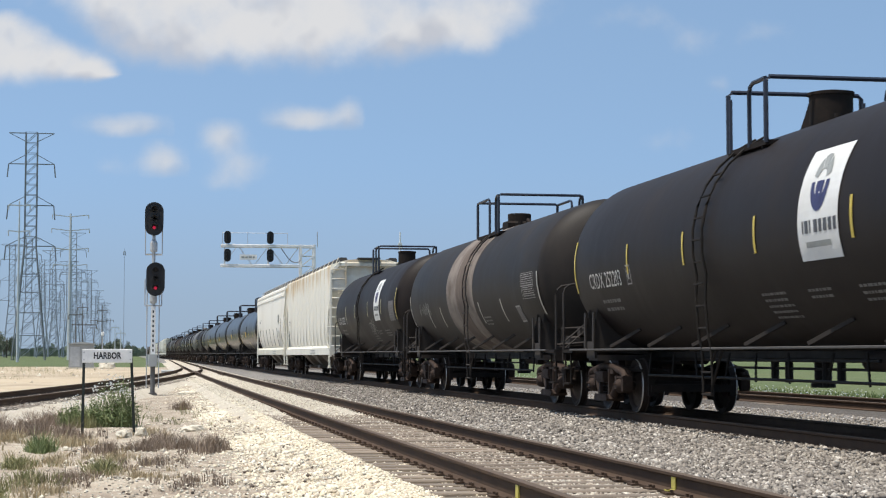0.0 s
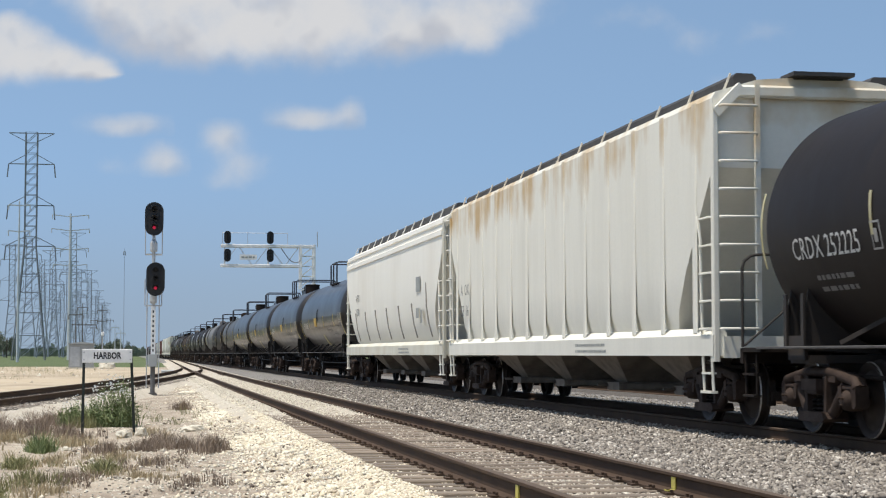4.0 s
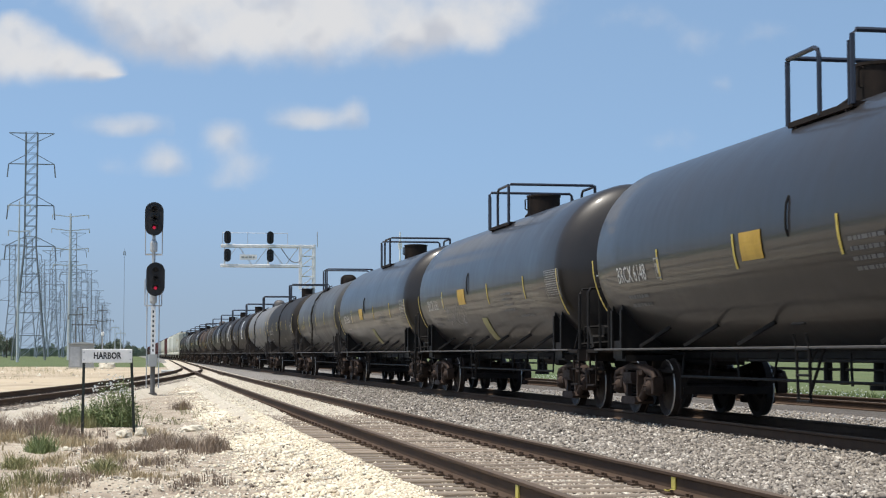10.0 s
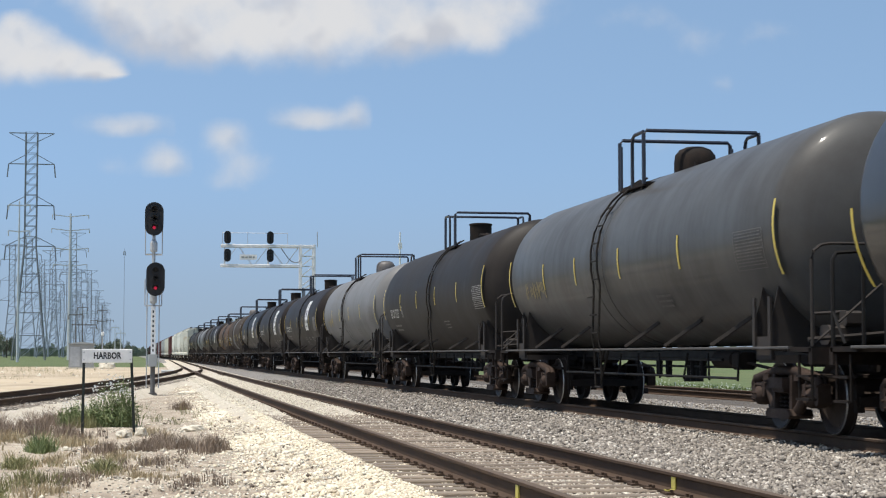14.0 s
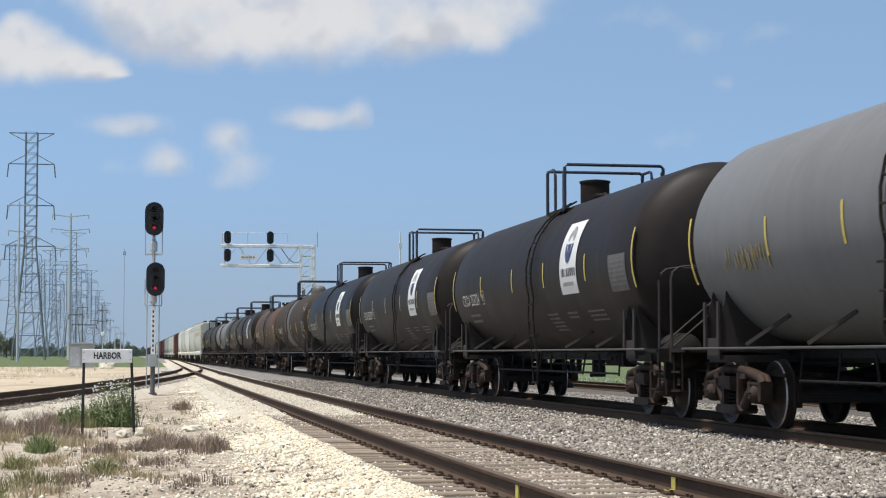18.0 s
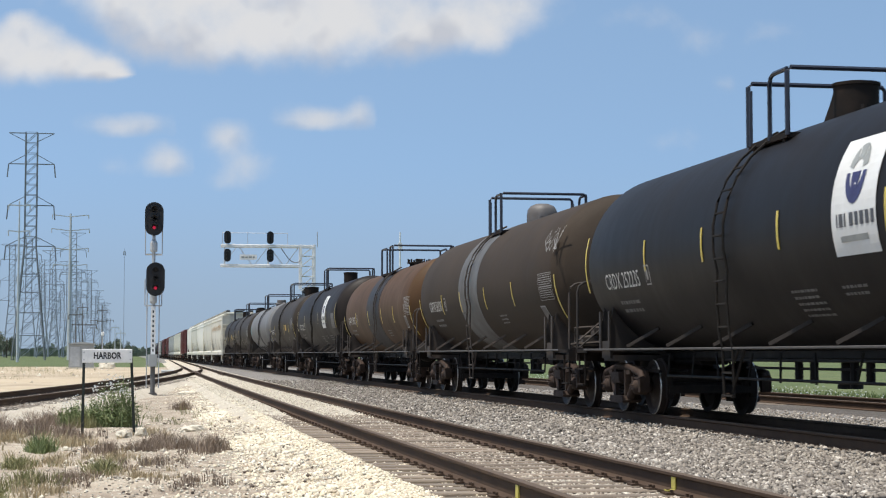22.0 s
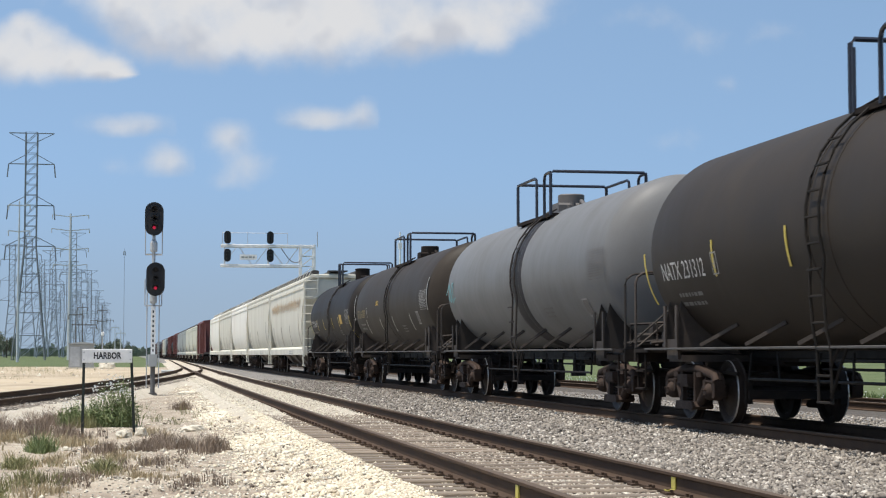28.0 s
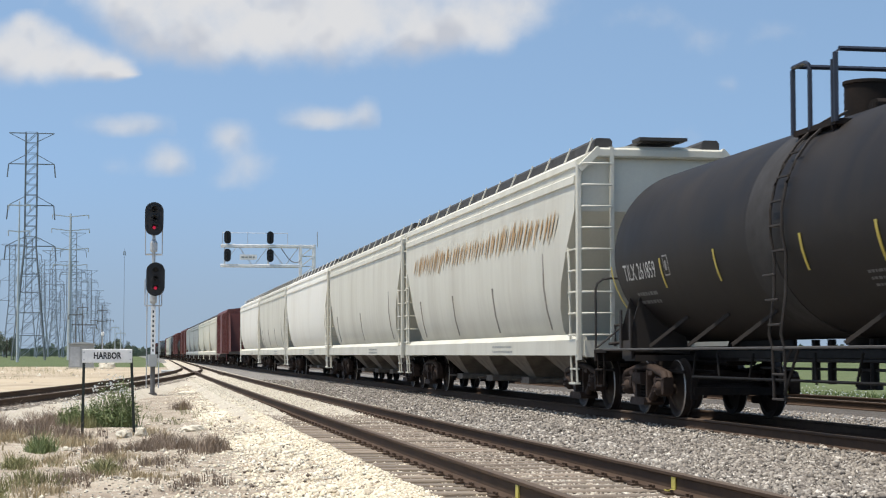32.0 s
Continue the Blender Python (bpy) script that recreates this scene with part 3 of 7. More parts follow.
def end_posts_geo(s):
    """Two narrow upright hoops in front of the tank head, one side."""
    g = Geo()
    for x0, x1 in ((0.50, 0.78), (1.06, 1.44)):
        g.tube([(s * x1, 0, 1.1), (s * x1, 0, 2.10), (s * (x1 - 0.05), 0, 2.18), (s * (x0 + 0.05), 0, 2.20), (s * x0, 0, 2.12), (s * x0, 0, 1.1)], 0.026, 6)
    g.tube([(s * 1.44, 0, 1.5), (s * 1.44, 0.34, 1.12)], 0.018, 5)
    return g


def end_hoop_geo(s):
    """Rounded handrail across one side of the car's end."""
    g = Geo()
    g.tube([(s * 1.45, 0, 1.1), (s * 1.45, 0, 2.14), (s * 1.42, 0, 2.24), (s * 1.33, 0, 2.31), (s * 1.22, 0, 2.33), (s * 0.34, 0, 2.33), (s * 0.24, 0, 2.28), (s * 0.20, 0, 2.18), (s * 0.20, 0, 1.1)], 0.021, 6)
    g.tube([(s * 1.43, 0.02, 1.12), (s * 0.55, 0.02, 1.85)], 0.017, 5)
    return g


def deck_geo():
    """End platform over the coupler with stub sill and side steps."""
    g = Geo()
    g.box(0, 0.42, 1.06, 2.95, 0.75, 0.06)
    g.box(0, 0.06, 0.98, 2.95, 0.10, 0.20)
    g.box(0, 1.0, 0.92, 0.50, 1.9, 0.36, 0.04)
    for s in (-1, 1):
        for dy in (0.12, 0.52):
            g.tube([(s * 1.43, dy, 1.0), (s * 1.43, dy, 0.45)], 0.02, 5)
        for z in (0.46, 0.74):
            g.box(s * 1.43, 0.32, z, 0.10, 0.42, 0.03)
    return g


def gusset_geo(R, zc, s):
    """Web plate with its outer flange, which carries the shell over a truck."""
    g = Geo()
    arc = [(s * R * math.cos(radians(a)), zc - R * math.sin(radians(a)) + 0.01) for a in (30, 38, 46, 54, 62, 70)]
    g.prism([(s * 1.40, 1.06), (s * 1.42, 1.36)] + arc + [(s * 0.4, 1.0)], "y", -0.012, 0.012)
    g.box(s * 1.42, 0, 1.40, 0.03, 0.09, 0.68)
    return g


def saddle_geo():
    """Body bolster over a truck."""
    g = Geo()
    for s in (-1, 1):
        g.box(s * 1.38, 0, 1.08, 0.04, 0.54, 0.30)
    g.box(0, 0, 0.94, 2.7, 0.62, 0.10)
    return g


def brace_geo(R, zc):
    return Geo().beam((-1.45, 0.22, 1.13), (-R * math.cos(radians(48)), -0.2, zc - R * math.sin(radians(48))), 0.045, 0.05)


def belly_geo():
    """Bottom outlet with its valve handles and pipes."""
    g = Geo()
    g.lathe([(0.30, 1.22), (0.24, 1.0), (0.12, 0.92), (0.12, 0.62), (0.17, 0.60), (0.17, 0.54)], "z", 14)
    for y, z in ((-1.1, 0.62), (-0.6, 0.55), (0.75, 0.60), (1.3, 0.64)):
        g.tube([(-0.2, y, 1.2), (-0.2, y, z)], 0.06, 8)
    g.tube([(-0.6, -3.2, 0.92), (-0.6, 3.2, 0.92)], 0.025, 5)
    g.tube([(-0.2, -3.4, 0.80), (-0.2, 3.4, 0.80)], 0.02, 5)
    return g


def brake_geo():
    """Brake cylinder, valve and rod under the tank."""
    g = Geo()
    g.lathe([(0.05, -0.44), (0.13, -0.40), (0.13, 0.40), (0.05, 0.44)], "y", 14, at=(-0.45, 0, 0.92))
    g.box(-0.42, -0.62, 0.90, 0.26, 0.34, 0.26, 0.04)
    g.tube([(-0.45, -0.4, 0.90), (-0.42, -0.7, 0.88), (-0.4, -2.2, 0.76)], 0.025, 5)
    return g


def train_pipe_geo(half):
    """Air pipe hung under the deck on slanting straps."""
    g = Geo()
    g.tube([(-0.98, -half, 0.66), (-0.98, half, 0.66)], 0.022, 6)
    n = max(3, round(half * 2 / 1.25))
    for k in range(n + 1):
        y = -half + 2 * half * k / n
        lean = 0.16 * math.sin(k * 2.3)
        g.tube([(-0.98, y, 0.62), (-0.96, y + lean, 1.02)], 0.018, 5)
    return g


def reservoir_geo():
    """Short air tank with domed ends and its strap, lying along the car."""
    g = Geo()
    g.lathe([(0.04, -0.42), (0.16, -0.40), (0.25, -0.34), (0.27, -0.27), (0.27, 0.27), (0.25, 0.34), (0.16, 0.40), (0.04, 0.42)], "y", 20, at=(0, 0, 1.06))
    g.box(0, 0.0, 0.86, 0.5, 0.10, 0.46)
    g.tube([(0.1, -0.4, 1.1), (0.25, -0.52, 0.95), (0.3, -0.52, 0.7)], 0.025, 5)
    return g


def gearbox_geo():
    """Hand brake linkage and pipe brackets over the end sill."""
    g = Geo()
    g.box(0, 0, 1.24, 0.42, 0.30, 0.24, 0.04)
    g.box(0.1, -0.1, 1.44, 0.22, 0.22, 0.18, 0.03)
    g.tube([(-0.3, 0.1, 1.14), (-0.3, 0.1, 1.5), (0.1, 0.1, 1.52)], 0.03, 6)
    g.tube([(-0.5, -0.2, 1.18), (0.5, -0.2, 1.26)], 0.03, 6)
    return g


def gear_geo():
    """Rods, levers, sill and brake beams between truck and tank."""
    g = Geo()
    g.box(0, 0, 0.98, 0.5, 3.2, 0.30, 0.04)
    for x in (-0.9, -0.4, 0.4, 0.9):
        g.tube([(x, -1.5, 0.72), (x * 0.8, 1.7, 0.76)], 0.03, 5)
    for y in (-1.45, 1.45):
        g.beam((-0.74, y, 0.42), (0.74, y, 0.42), 0.10, 0.12)
        for s in (-1, 1):
            g.box(s * 0.72, y * 0.97, 0.46, 0.10, 0.10, 0.34)
    return g




def tank_car(name_label, L, paint, dome="drum", rail="hoop", walk_at=(8.2, 1.45, 0, 0.65), dome_at=9.4, lad=8.6, bands=(), marks="", mark_mat=None, mark_at=3.5, mark_dz=0.2, stripes="pale", tapes=(4.75, 7.7, 10.7, 13.8), tape_z=(0.20, -0.28), tall=(1.35, 1.4, 0.46, -0.50), decal=False, placard=None, stencil=(2.0, -0.25), card=None, R=1.56, zc=2.58, slogan=False, scrawl=None, dim_marks=False, simple=False, tag_mat=None, reservoir=False, grey_dome=False):
    """A tank car; places along it are metres from the rear coupler, heights on the shell from its axis."""
    car = thing("tank_car", name_label, "tank car", group="freight train cars")
    h, d = L / 2 - 1.55, 0.62
    mat = PAINT[paint]
    gear = {"black_gloss": BLACK, "brown": GEAR_DUSTY, "rust": GEAR_DUSTY, "charcoal": GEAR_DUSTY}.get(paint, GEAR_SOOTY)
    part("tank", kept(f"tank|{R}|{round(L, 1)}", lambda: tank_geo(R, h, d), 30), mat, car, "", (0, 0, zc))
    for e in (-0.30, 0.30) if paint in ("grey", "charcoal", "grey_dark") else ():
        part("weld_ring", kept(f"ring|{R}", lambda: ring_geo(R - 0.004, 0.05), 30), mat, car, "", (0, L / 2 - lad + e, zc))
    for k, (kind, at, bw) in enumerate(bands):
        part("painted_band", kept(f"band|{R}|{bw}|{k}", lambda: ring_geo(R - 0.004 + 0.003 * k, bw), 30), BAND[kind], car, "wide weathered band round the tank", (0, L / 2 - at, zc))
    rear, l, back, fore = walk_at
    py = L / 2 - rear - l / 2
    top = zc + R
    part("top_platform", kept(f"platform|{l}", lambda: platform_geo(1.98, l)), STEEL_DARK, car, "", (0, py, top - 0.26))
    part("platform_handrail", kept(f"handrail|{l}|{back}|{fore}", lambda: handrail_geo(l, back, fore), 50), NAVY, car, "", (0, py, top - 0.26))
    part("dome", kept(f"dome|{dome}", lambda: dome_geo(dome), 40), STEEL_DARK if paint != "grey" and not grey_dome else PATCH, car, "", (0, L / 2 - dome_at, top - 0.02))
    part("ladder", kept(f"ladder|{R}|{zc}|{rail}", lambda: ladder_geo(R, zc, rail == "posts"), 60), BLACK if rail == "posts" else gear if bands else SADDLE, car, "", (0, L / 2 - lad, 0))
    if rail == "posts" and not simple:
        part("grab_iron", kept(f"grab|{R}", lambda: grab_iron_geo(R, zc), 60), BLACK, car, "", (0, L / 2 - lad + 0.15, 0))
        part("end_crossbar", kept("crossbar", lambda: Geo().tube([(-1.05, 0, 2.44), (-0.1, 0, 2.44)], 0.016, 6)), GALV, car, "thin bright bar across the car's end", (0, -L / 2 + 0.55, 0))
    for s in (-1, 1):
        y = s * (L / 2 - 2.05)
        truck(car, y, not simple)
        part("saddle", kept("saddle", saddle_geo), gear, car, "", (0, y, 0))
        for e in (-1, 1):
            for dy in (-0.28, 0.28):
                part("gusset", kept(f"gusset|{R}|{zc}|{e}", lambda: gusset_geo(R, zc, e)), gear, car, "", (0, y + dy, 0))
        part("underframe_gear", kept("gear", gear_geo), STEEL_DARK, car, "", (0, y, 0))
        dk = part("end_platform", kept("deck", deck_geo), STEEL_DARK, car, "", (0, s * (L / 2 - 0.25), 0))
        for e in (-1, 1):
            er = part("end_railing", kept(f"end|{rail}|{e}", lambda: (end_posts_geo if rail == "posts" else end_hoop_geo)(e), 50), gear, car, "", (0, s * (L / 2 - 0.30), 0))
            if s > 0:
                er.rotation_euler = (0, 0, math.pi)
        if s > 0:
            dk.rotation_euler = (0, 0, math.pi)
        part("side_walkway_rail", kept(f"walk|{round(L, 1)}", lambda: Geo().box(0, 0, 0, 0.08, L - 1.9, 0.034, 0.008)), SADDLE_EDGE, car, "", (s * 1.47, 0, 1.082))
    if not simple:
        n = 6
        for k in range(n):
            y = -(h - 2.2) + (2 * h - 4.4) * k / (n - 1)
            if abs(y - L / 2 + lad) > 0.4:
                part("shell_brace", kept(f"brace|{R}|{zc}", lambda: brace_geo(R, zc)), gear, car, "", (0, y, 0))
    part("centre_sill", kept(f"sill|{round(L, 1)}", lambda: Geo().box(0, 0, 1.0, 0.6, L - 3.2, 0.22, 0.06)), BLACK, car)
    part("bottom_outlet", kept("belly", belly_geo, 40), BLACK, car)
    part("brake_cylinder", kept("brake", brake_geo, 40), STEEL_DARK, car, "", (0, -3.0, 0))
    ends_of(car, L)
    if simple:
        return car
    part("train_pipe", kept(f"pipe|{round(L, 1)}", lambda: train_pipe_geo(L / 2 - 4.2), 50), BLACK, car)
    if reservoir:
        part("air_reservoir", kept("reservoir", reservoir_geo, 40), SADDLE, car, "dusty round air reservoir on the end platform", (-1.02, -L / 2 + 0.62, 0))
    part("brake_gear_box", kept("gearbox", gearbox_geo), gear, car, "", (-0.9, (L / 2 - 0.75) * (1 if reservoir else -1), 0))
    if stripes:
        strip = {"yellow": REFLECT_YELLOW, "white": REFLECT_WHITE, "pale": REFLECT_PALE}[stripes]
        rows = [(at, *tape_z, strip) for at in tapes] + [(tall[0], tall[2], tall[3], strip), (L - tall[1], tall[2], tall[3], REFLECT_YELLOW if stripes != "white" else strip)]
        for at, hi, lo, tm in rows:
            a, b = math.asin(hi / R), math.asin(lo / R)
            me = kept(f"tape|{R}|{zc}|{hi}|{lo}", lambda: on_shell(thick(flat_patch(0.065, R * (a - b), 1, 8), 0.004), R, zc, 0, zc + R * math.sin((a + b) / 2)))
            part("reflective_tape", me, tm, car, "strip of reflective tape", (0, L / 2 - at, 0))
    if marks:
        part("reporting_mark", on_shell(squeezed(lettering(marks, 0.38), 0.86), R, zc, L / 2 - mark_at, zc - 0.56 + mark_dz), mark_mat or LETTER, car, "painted reporting mark letters and numbers")
        part("small_lettering", on_shell(bars(2, 0.10, 1.0, 4), R, zc, L / 2 - mark_at, zc - 0.90 + mark_dz), LETTER_DIM, car, "two rows of small unreadable lettering")
        box = part("class_box", on_shell(Geo().add(*frame_patch(0.24, 0.32, 0.024)), R, zc, L / 2 - mark_at - 1.42, zc - 0.52 + mark_dz), LETTER_FADED, car, "small painted frame round a class letter")
        part("class_letter", on_shell(flat_patch(0.09, 0.15, 1, 2), R, zc, L / 2 - mark_at - 1.42, zc - 0.52 + mark_dz), LETTER_FADED, box, "class letter drawn as a bar")
    dark = LETTER_DIM if paint not in ("grey", "grey_dark") else PATCH
    if decal:
        part("paint_patch", on_shell(thick(flat_patch(1.02, 0.62, 3, 8), 0.003), R, zc, L / 2 - 16.1, zc - 0.23, 0.010), PATCH, car, "grey repaint patch beside the end tape")
        table = bars(6, 0.052, 0.84, 7)
        table.v = [(x, y + 0.20, z) for x, y, z in table.v]
        part("data_stencil", on_shell(table, R, zc, L / 2 - 16.1, zc - 0.23, 0.014), LETTER_DIM, car, "block of small unreadable data lettering")
        for at, z, n, w, seed in ((10.85, -0.80, 5, 0.80, 9), (12.35, -0.80, 2, 0.66, 10), (14.0, -0.80, 3, 0.95, 11)):
            part("test_stencil", on_shell(bars(n, 0.062, w, seed), R, zc, L / 2 - at, zc + z), LETTER_DIM, car, "block of small unreadable data lettering")
    elif stencil:
        part("data_stencil", on_shell(stencil_geo(), R, zc, -L / 2 + stencil[0], zc + stencil[1]), LETTER_FADED if paint not in ("grey", "grey_dark") else dark, car, "framed block of small unreadable data lettering")
        if rail == "posts":
            part("test_stencil", on_shell(bars(4, 0.078, 0.92, 9), R, zc, L / 2 - 12.5, zc - 0.34), LETTER_DIM, car, "block of small unreadable data lettering")
            part("test_stencil", on_shell(bars(1, 0.09, 1.2, 13), R, zc, L / 2 - 13.9, zc - 0.82), LETTER_DIM, car, "row of small unreadable data lettering")
        else:
            part("test_stencil", on_shell(bars(3, 0.06, 0.62, 9), R, zc, L / 2 - 11.6, zc - 0.72), dark, car, "block of small unreadable data lettering")
    if card:
        cd = part("card_board", on_shell(thick(flat_patch(0.36, 0.34, 1, 4), 0.006), R, zc, L / 2 - card[0], zc + card[1], 0.014), PATCH, car, "small grey card board")
        part("card_frame", on_shell(Geo().add(*frame_patch(0.40, 0.38, 0.03)), R, zc, L / 2 - card[0], zc + card[1], 0.018), LETTER_FADED, cd)
    if decal:
        y0, z0 = L / 2 - 12.85, zc + 0.215
        part("decal", on_shell(thick(flat_patch(1.20, 1.38, 4, 14), 0.004), R, zc, y0, z0, 0.012), DECAL, car, "tall white decal with a dark oval emblem")
        for a0, a1 in ((10, 60), (66, 114), (120, 170)):
            cap = Geo()
            arc = [radians(a0 + (a1 - a0) * k / 8) for k in range(9)]
            cap.add([(0.25 * math.cos(a), 0.26 + 0.33 * math.sin(a), 0) for a in arc] + [(0.12 * math.cos(a), 0.26 + 0.13 * math.sin(a), 0) for a in arc], [(k, k + 1, 10 + k, 9 + k) for k in range(8)])
            part("decal_emblem", on_shell(cap, R, zc, y0, z0, 0.017), DECAL_GREY, car, "grey leaf of the emblem")
        ring = [math.pi + k * math.pi / 16 for k in range(17)]
        for ry, iy, r0, r1, pm in ((0.36, 0.20, 0.27, 0.17, DECAL_BLUE), (0.26, 0.0, 0.115, 0.001, DECAL_BLUE)):
            oval = Geo()
            oval.add([(r0 * math.cos(a), ry * math.sin(a) + 0.24, 0) for a in ring] + [(r1 * math.cos(a), iy * math.sin(a) + 0.24, 0) for a in ring], [(k, k + 1, 18 + k, 17 + k) for k in range(16)])
            part("decal_emblem", on_shell(oval, R, zc, y0, z0, 0.017), pm, car, "dark violet curved emblem")
        x = -0.46
        for k, bw in enumerate((0.05, 0.13, 0.05, 0.0, 0.13, 0.11, 0.13, 0.12, 0.11)):
            if bw:
                part("decal_bar", on_shell(flat_patch(bw * 0.8, 0.15, 1, 3, x + bw / 2, 0), R, zc, y0, z0 - 0.29, 0.017), DECAL_DARK, car)
            x += bw + 0.02 if bw else 0.06
        part("decal_stripe", on_shell(flat_patch(0.74, 0.07, 2, 2), R, zc, y0, z0 - 0.50, 0.017), DECAL_GREY, car)
    if placard:
        for dy, dz, pw, ph, lean in placard:
            part("placard", on_shell(thick(flat_patch(pw, ph, 3, 6, 0, 0, lean), 0.004), R, zc, L / 2 - dy, zc + dz, 0.014), PLACARD if not lean else FADED_YELLOW, car, "yellow-orange placard" if not lean else "faded yellow slanting stripe")
    if dim_marks:
        part("faded_mark", on_shell(worn_letters_geo(9, 0.36, 31), R, zc, L / 2 - mark_at, zc - 0.36), dim_marks, car, "faded unreadable reporting mark")
    if scrawl:
        part("graffiti", on_shell(scrawl_geo(int(scrawl[0]), scrawl[1], 0.62, int(scrawl[1] * 7)), R, zc, L / 2 - scrawl[2], zc + (scrawl[3] if len(scrawl) > 3 else -0.66)), LETTER_FADED, car, "faint white spray-paint scrawl")
    if tag_mat:
        part("graffiti", on_shell(scrawl_geo(5, 0.9, 0.55, 6, 0.024), R, zc, L / 2 - 2.0, zc - 0.10), tag_mat, car, "turquoise spray-paint scrawl")
    if slogan:
        part("slogan_bar", on_shell(slogan_geo(), R, zc, L / 2 - 6.85, zc + 0.15, 0.014), PLACARD, car, "underlined slanting orange name drawn as bars")
    return car


def worn_letters_geo(n, size, seed):
    """A worn mark that nobody can read: upright bars, broken and uneven."""
    rnd = random.Random(seed)
    g = Geo()
    for k in range(n * 2):
        if rnd.random() < 0.2:
            continue
        x = (k / (n * 2) - 0.5) * n * size * 0.6 + rnd.uniform(-0.02, 0.02)
        a = rnd.uniform(0.35, 1.0) * size
        y = rnd.uniform(-0.5, 0.5) * (size - a)
        p = flat_patch(rnd.uniform(0.03, 0.07), a, 1, 2, x, y)
        g.add(p.v, p.f)
    return g


def squeezed(g, k):
    g.v = [(x * k, y, z) for x, y, z in g.v]
    return g


def stencil_geo():
    """Framed table of small writing."""
    g = bars(11, 0.046, 0.80, 7)
    g.v = [(x, y + 0.36, z) for x, y, z in g.v]
    for y in (0.42, -0.42, 0.0):
        p = flat_patch(0.92, 0.015, 2, 1, 0, y)
        g.add(p.v, p.f)
    for x in (-0.46, 0.46):
        p = flat_patch(0.015, 0.84, 1, 6, x, 0)
        g.add(p.v, p.f)
    g.v = [(x * 1.17, y * 0.62, z) for x, y, z in g.v]
    return g


def frame_patch(w, h, t):
    o = [(-w / 2, -h / 2, 0), (w / 2, -h / 2, 0), (w / 2, h / 2, 0), (-w / 2, h / 2, 0)]
    i = [(-w / 2 + t, -h / 2 + t, 0), (w / 2 - t, -h / 2 + t, 0), (w / 2 - t, h / 2 - t, 0), (-w / 2 + t, h / 2 - t, 0)]
    return o + i, [(k, (k + 1) % 4, 4 + (k + 1) % 4, 4 + k) for k in range(4)]


def hopper_body_geo(h, ribbed):
    g = Geo()
    if ribbed:
        g.rings([(1.40, h - 2.1, 1.22), (1.52, h - 1.75, 1.6), (1.54, h - 1.35, 2.1), (1.55, h - 0.12, 3.35), (1.55, h - 0.10, 4.22), (1.50, h - 0.10, 4.30), (0.9, h - 0.10, 4.46), (0.35, h - 0.1, 4.50)])
    else:
        g.rings([(1.22, h - 1.9, 1.20), (1.40, h - 1.75, 1.45), (1.51, h - 1.55, 1.8), (1.575, h - 1.25, 2.2), (1.60, h - 0.75, 2.75), (1.60, h - 0.15, 3.35), (1.585, h - 0.12, 3.78), (1.62, h - 0.12, 3.80), (1.61, h - 0.12, 3.92), (1.56, h - 0.12, 3.95), (1.55, h - 0.12, 4.06), (1.585, h - 0.12, 4.08), (1.57, h - 0.12, 4.18), (1.25, h - 0.12, 4.34), (0.6, h - 0.12, 4.42)])
    return taller(g)


def taller(g):
    """Stretches what stands over the sill to the hopper's full height."""
    g.v = [(x, y, z if z < 1.3 else 1.3 + (z - 1.3) * 1.115) for x, y, z in g.v]
    return g


def hopper_frame_geo(h):
    """Side sill, end sill, corner posts and top end beam."""
    g = Geo()
    for s in (-1, 1):
        g.prism([(s * 1.60, 0.98), (s * 1.60, 1.26), (s * 1.46, 1.36), (s * 1.40, 1.30), (s * 1.40, 0.98)], "y", -h + 0.02, h - 0.02)
        g.box(0, s * (h - 0.06), 1.10, 2.9, 0.14, 0.30)
        g.box(0, s * (h - 0.05), 4.30, 2.4, 0.12, 0.16, 0.03)
        for e in (-1, 1):
            g.box(e * 1.54, s * (h - 0.06), 2.5, 0.10, 0.10, 3.2, 0.02)
            g.beam((e * 1.53, s * (h - 0.06), 4.02), (e * 1.15, s * (h - 0.06), 4.36), 0.14, 0.12)
    return taller(g)


def hopper_ladder_geo():
    """Rungs on the end and side corner of a hopper, with stirrup steps."""
    g = Geo()
    for k in range(9):
        z = 1.35 + 0.385 * k
        g.tube([(-1.50, -0.05, z), (-1.47, -0.12, z), (-0.98, -0.12, z), (-0.95, -0.05, z)], 0.02, 5)
    g.box(-0.93, 0.0, 2.95, 0.07, 0.07, 3.6)
    for k in range(5):
        z = 1.35 + 0.385 * k
        g.tube([(-1.57, 0.08, z), (-1.62, 0.10, z), (-1.62, 0.48, z), (-1.56, 0.5, z)], 0.02, 5)
    g.tube([(-1.58, 0.5, 1.25), (-1.6, 0.5, 2.6), (-1.6, 0.62, 2.95)], 0.022, 5)
    for y in (0.1, 0.48):
        g.tube([(-1.58, y, 1.0), (-1.56, y, 0.48)], 0.022, 5)
    g.box(-1.56, 0.29, 0.48, 0.1, 0.44, 0.035)
    g.box(-1.56, 0.29, 0.74, 0.08, 0.40, 0.03)
    g.tube([(0.2, -0.1, 2.2), (0.55, -0.12, 1.35)], 0.04, 6)
    g.box(0.4, 0.05, 1.95, 0.5, 0.2, 0.3, 0.03)
    return g


def roof_walk_geo(h):
    g = Geo()
    g.box(0, 0, 4.50, 0.72, 2 * h - 0.1, 0.05)
    for s in (-1, 1):
        g.box(s * 1.02, 0, 4.41, 0.34, 2 * h - 0.5, 0.30, 0.05)
        g.box(0, s * (h - 0.1), 4.52, 0.9, 0.5, 0.05)
    return taller(g)


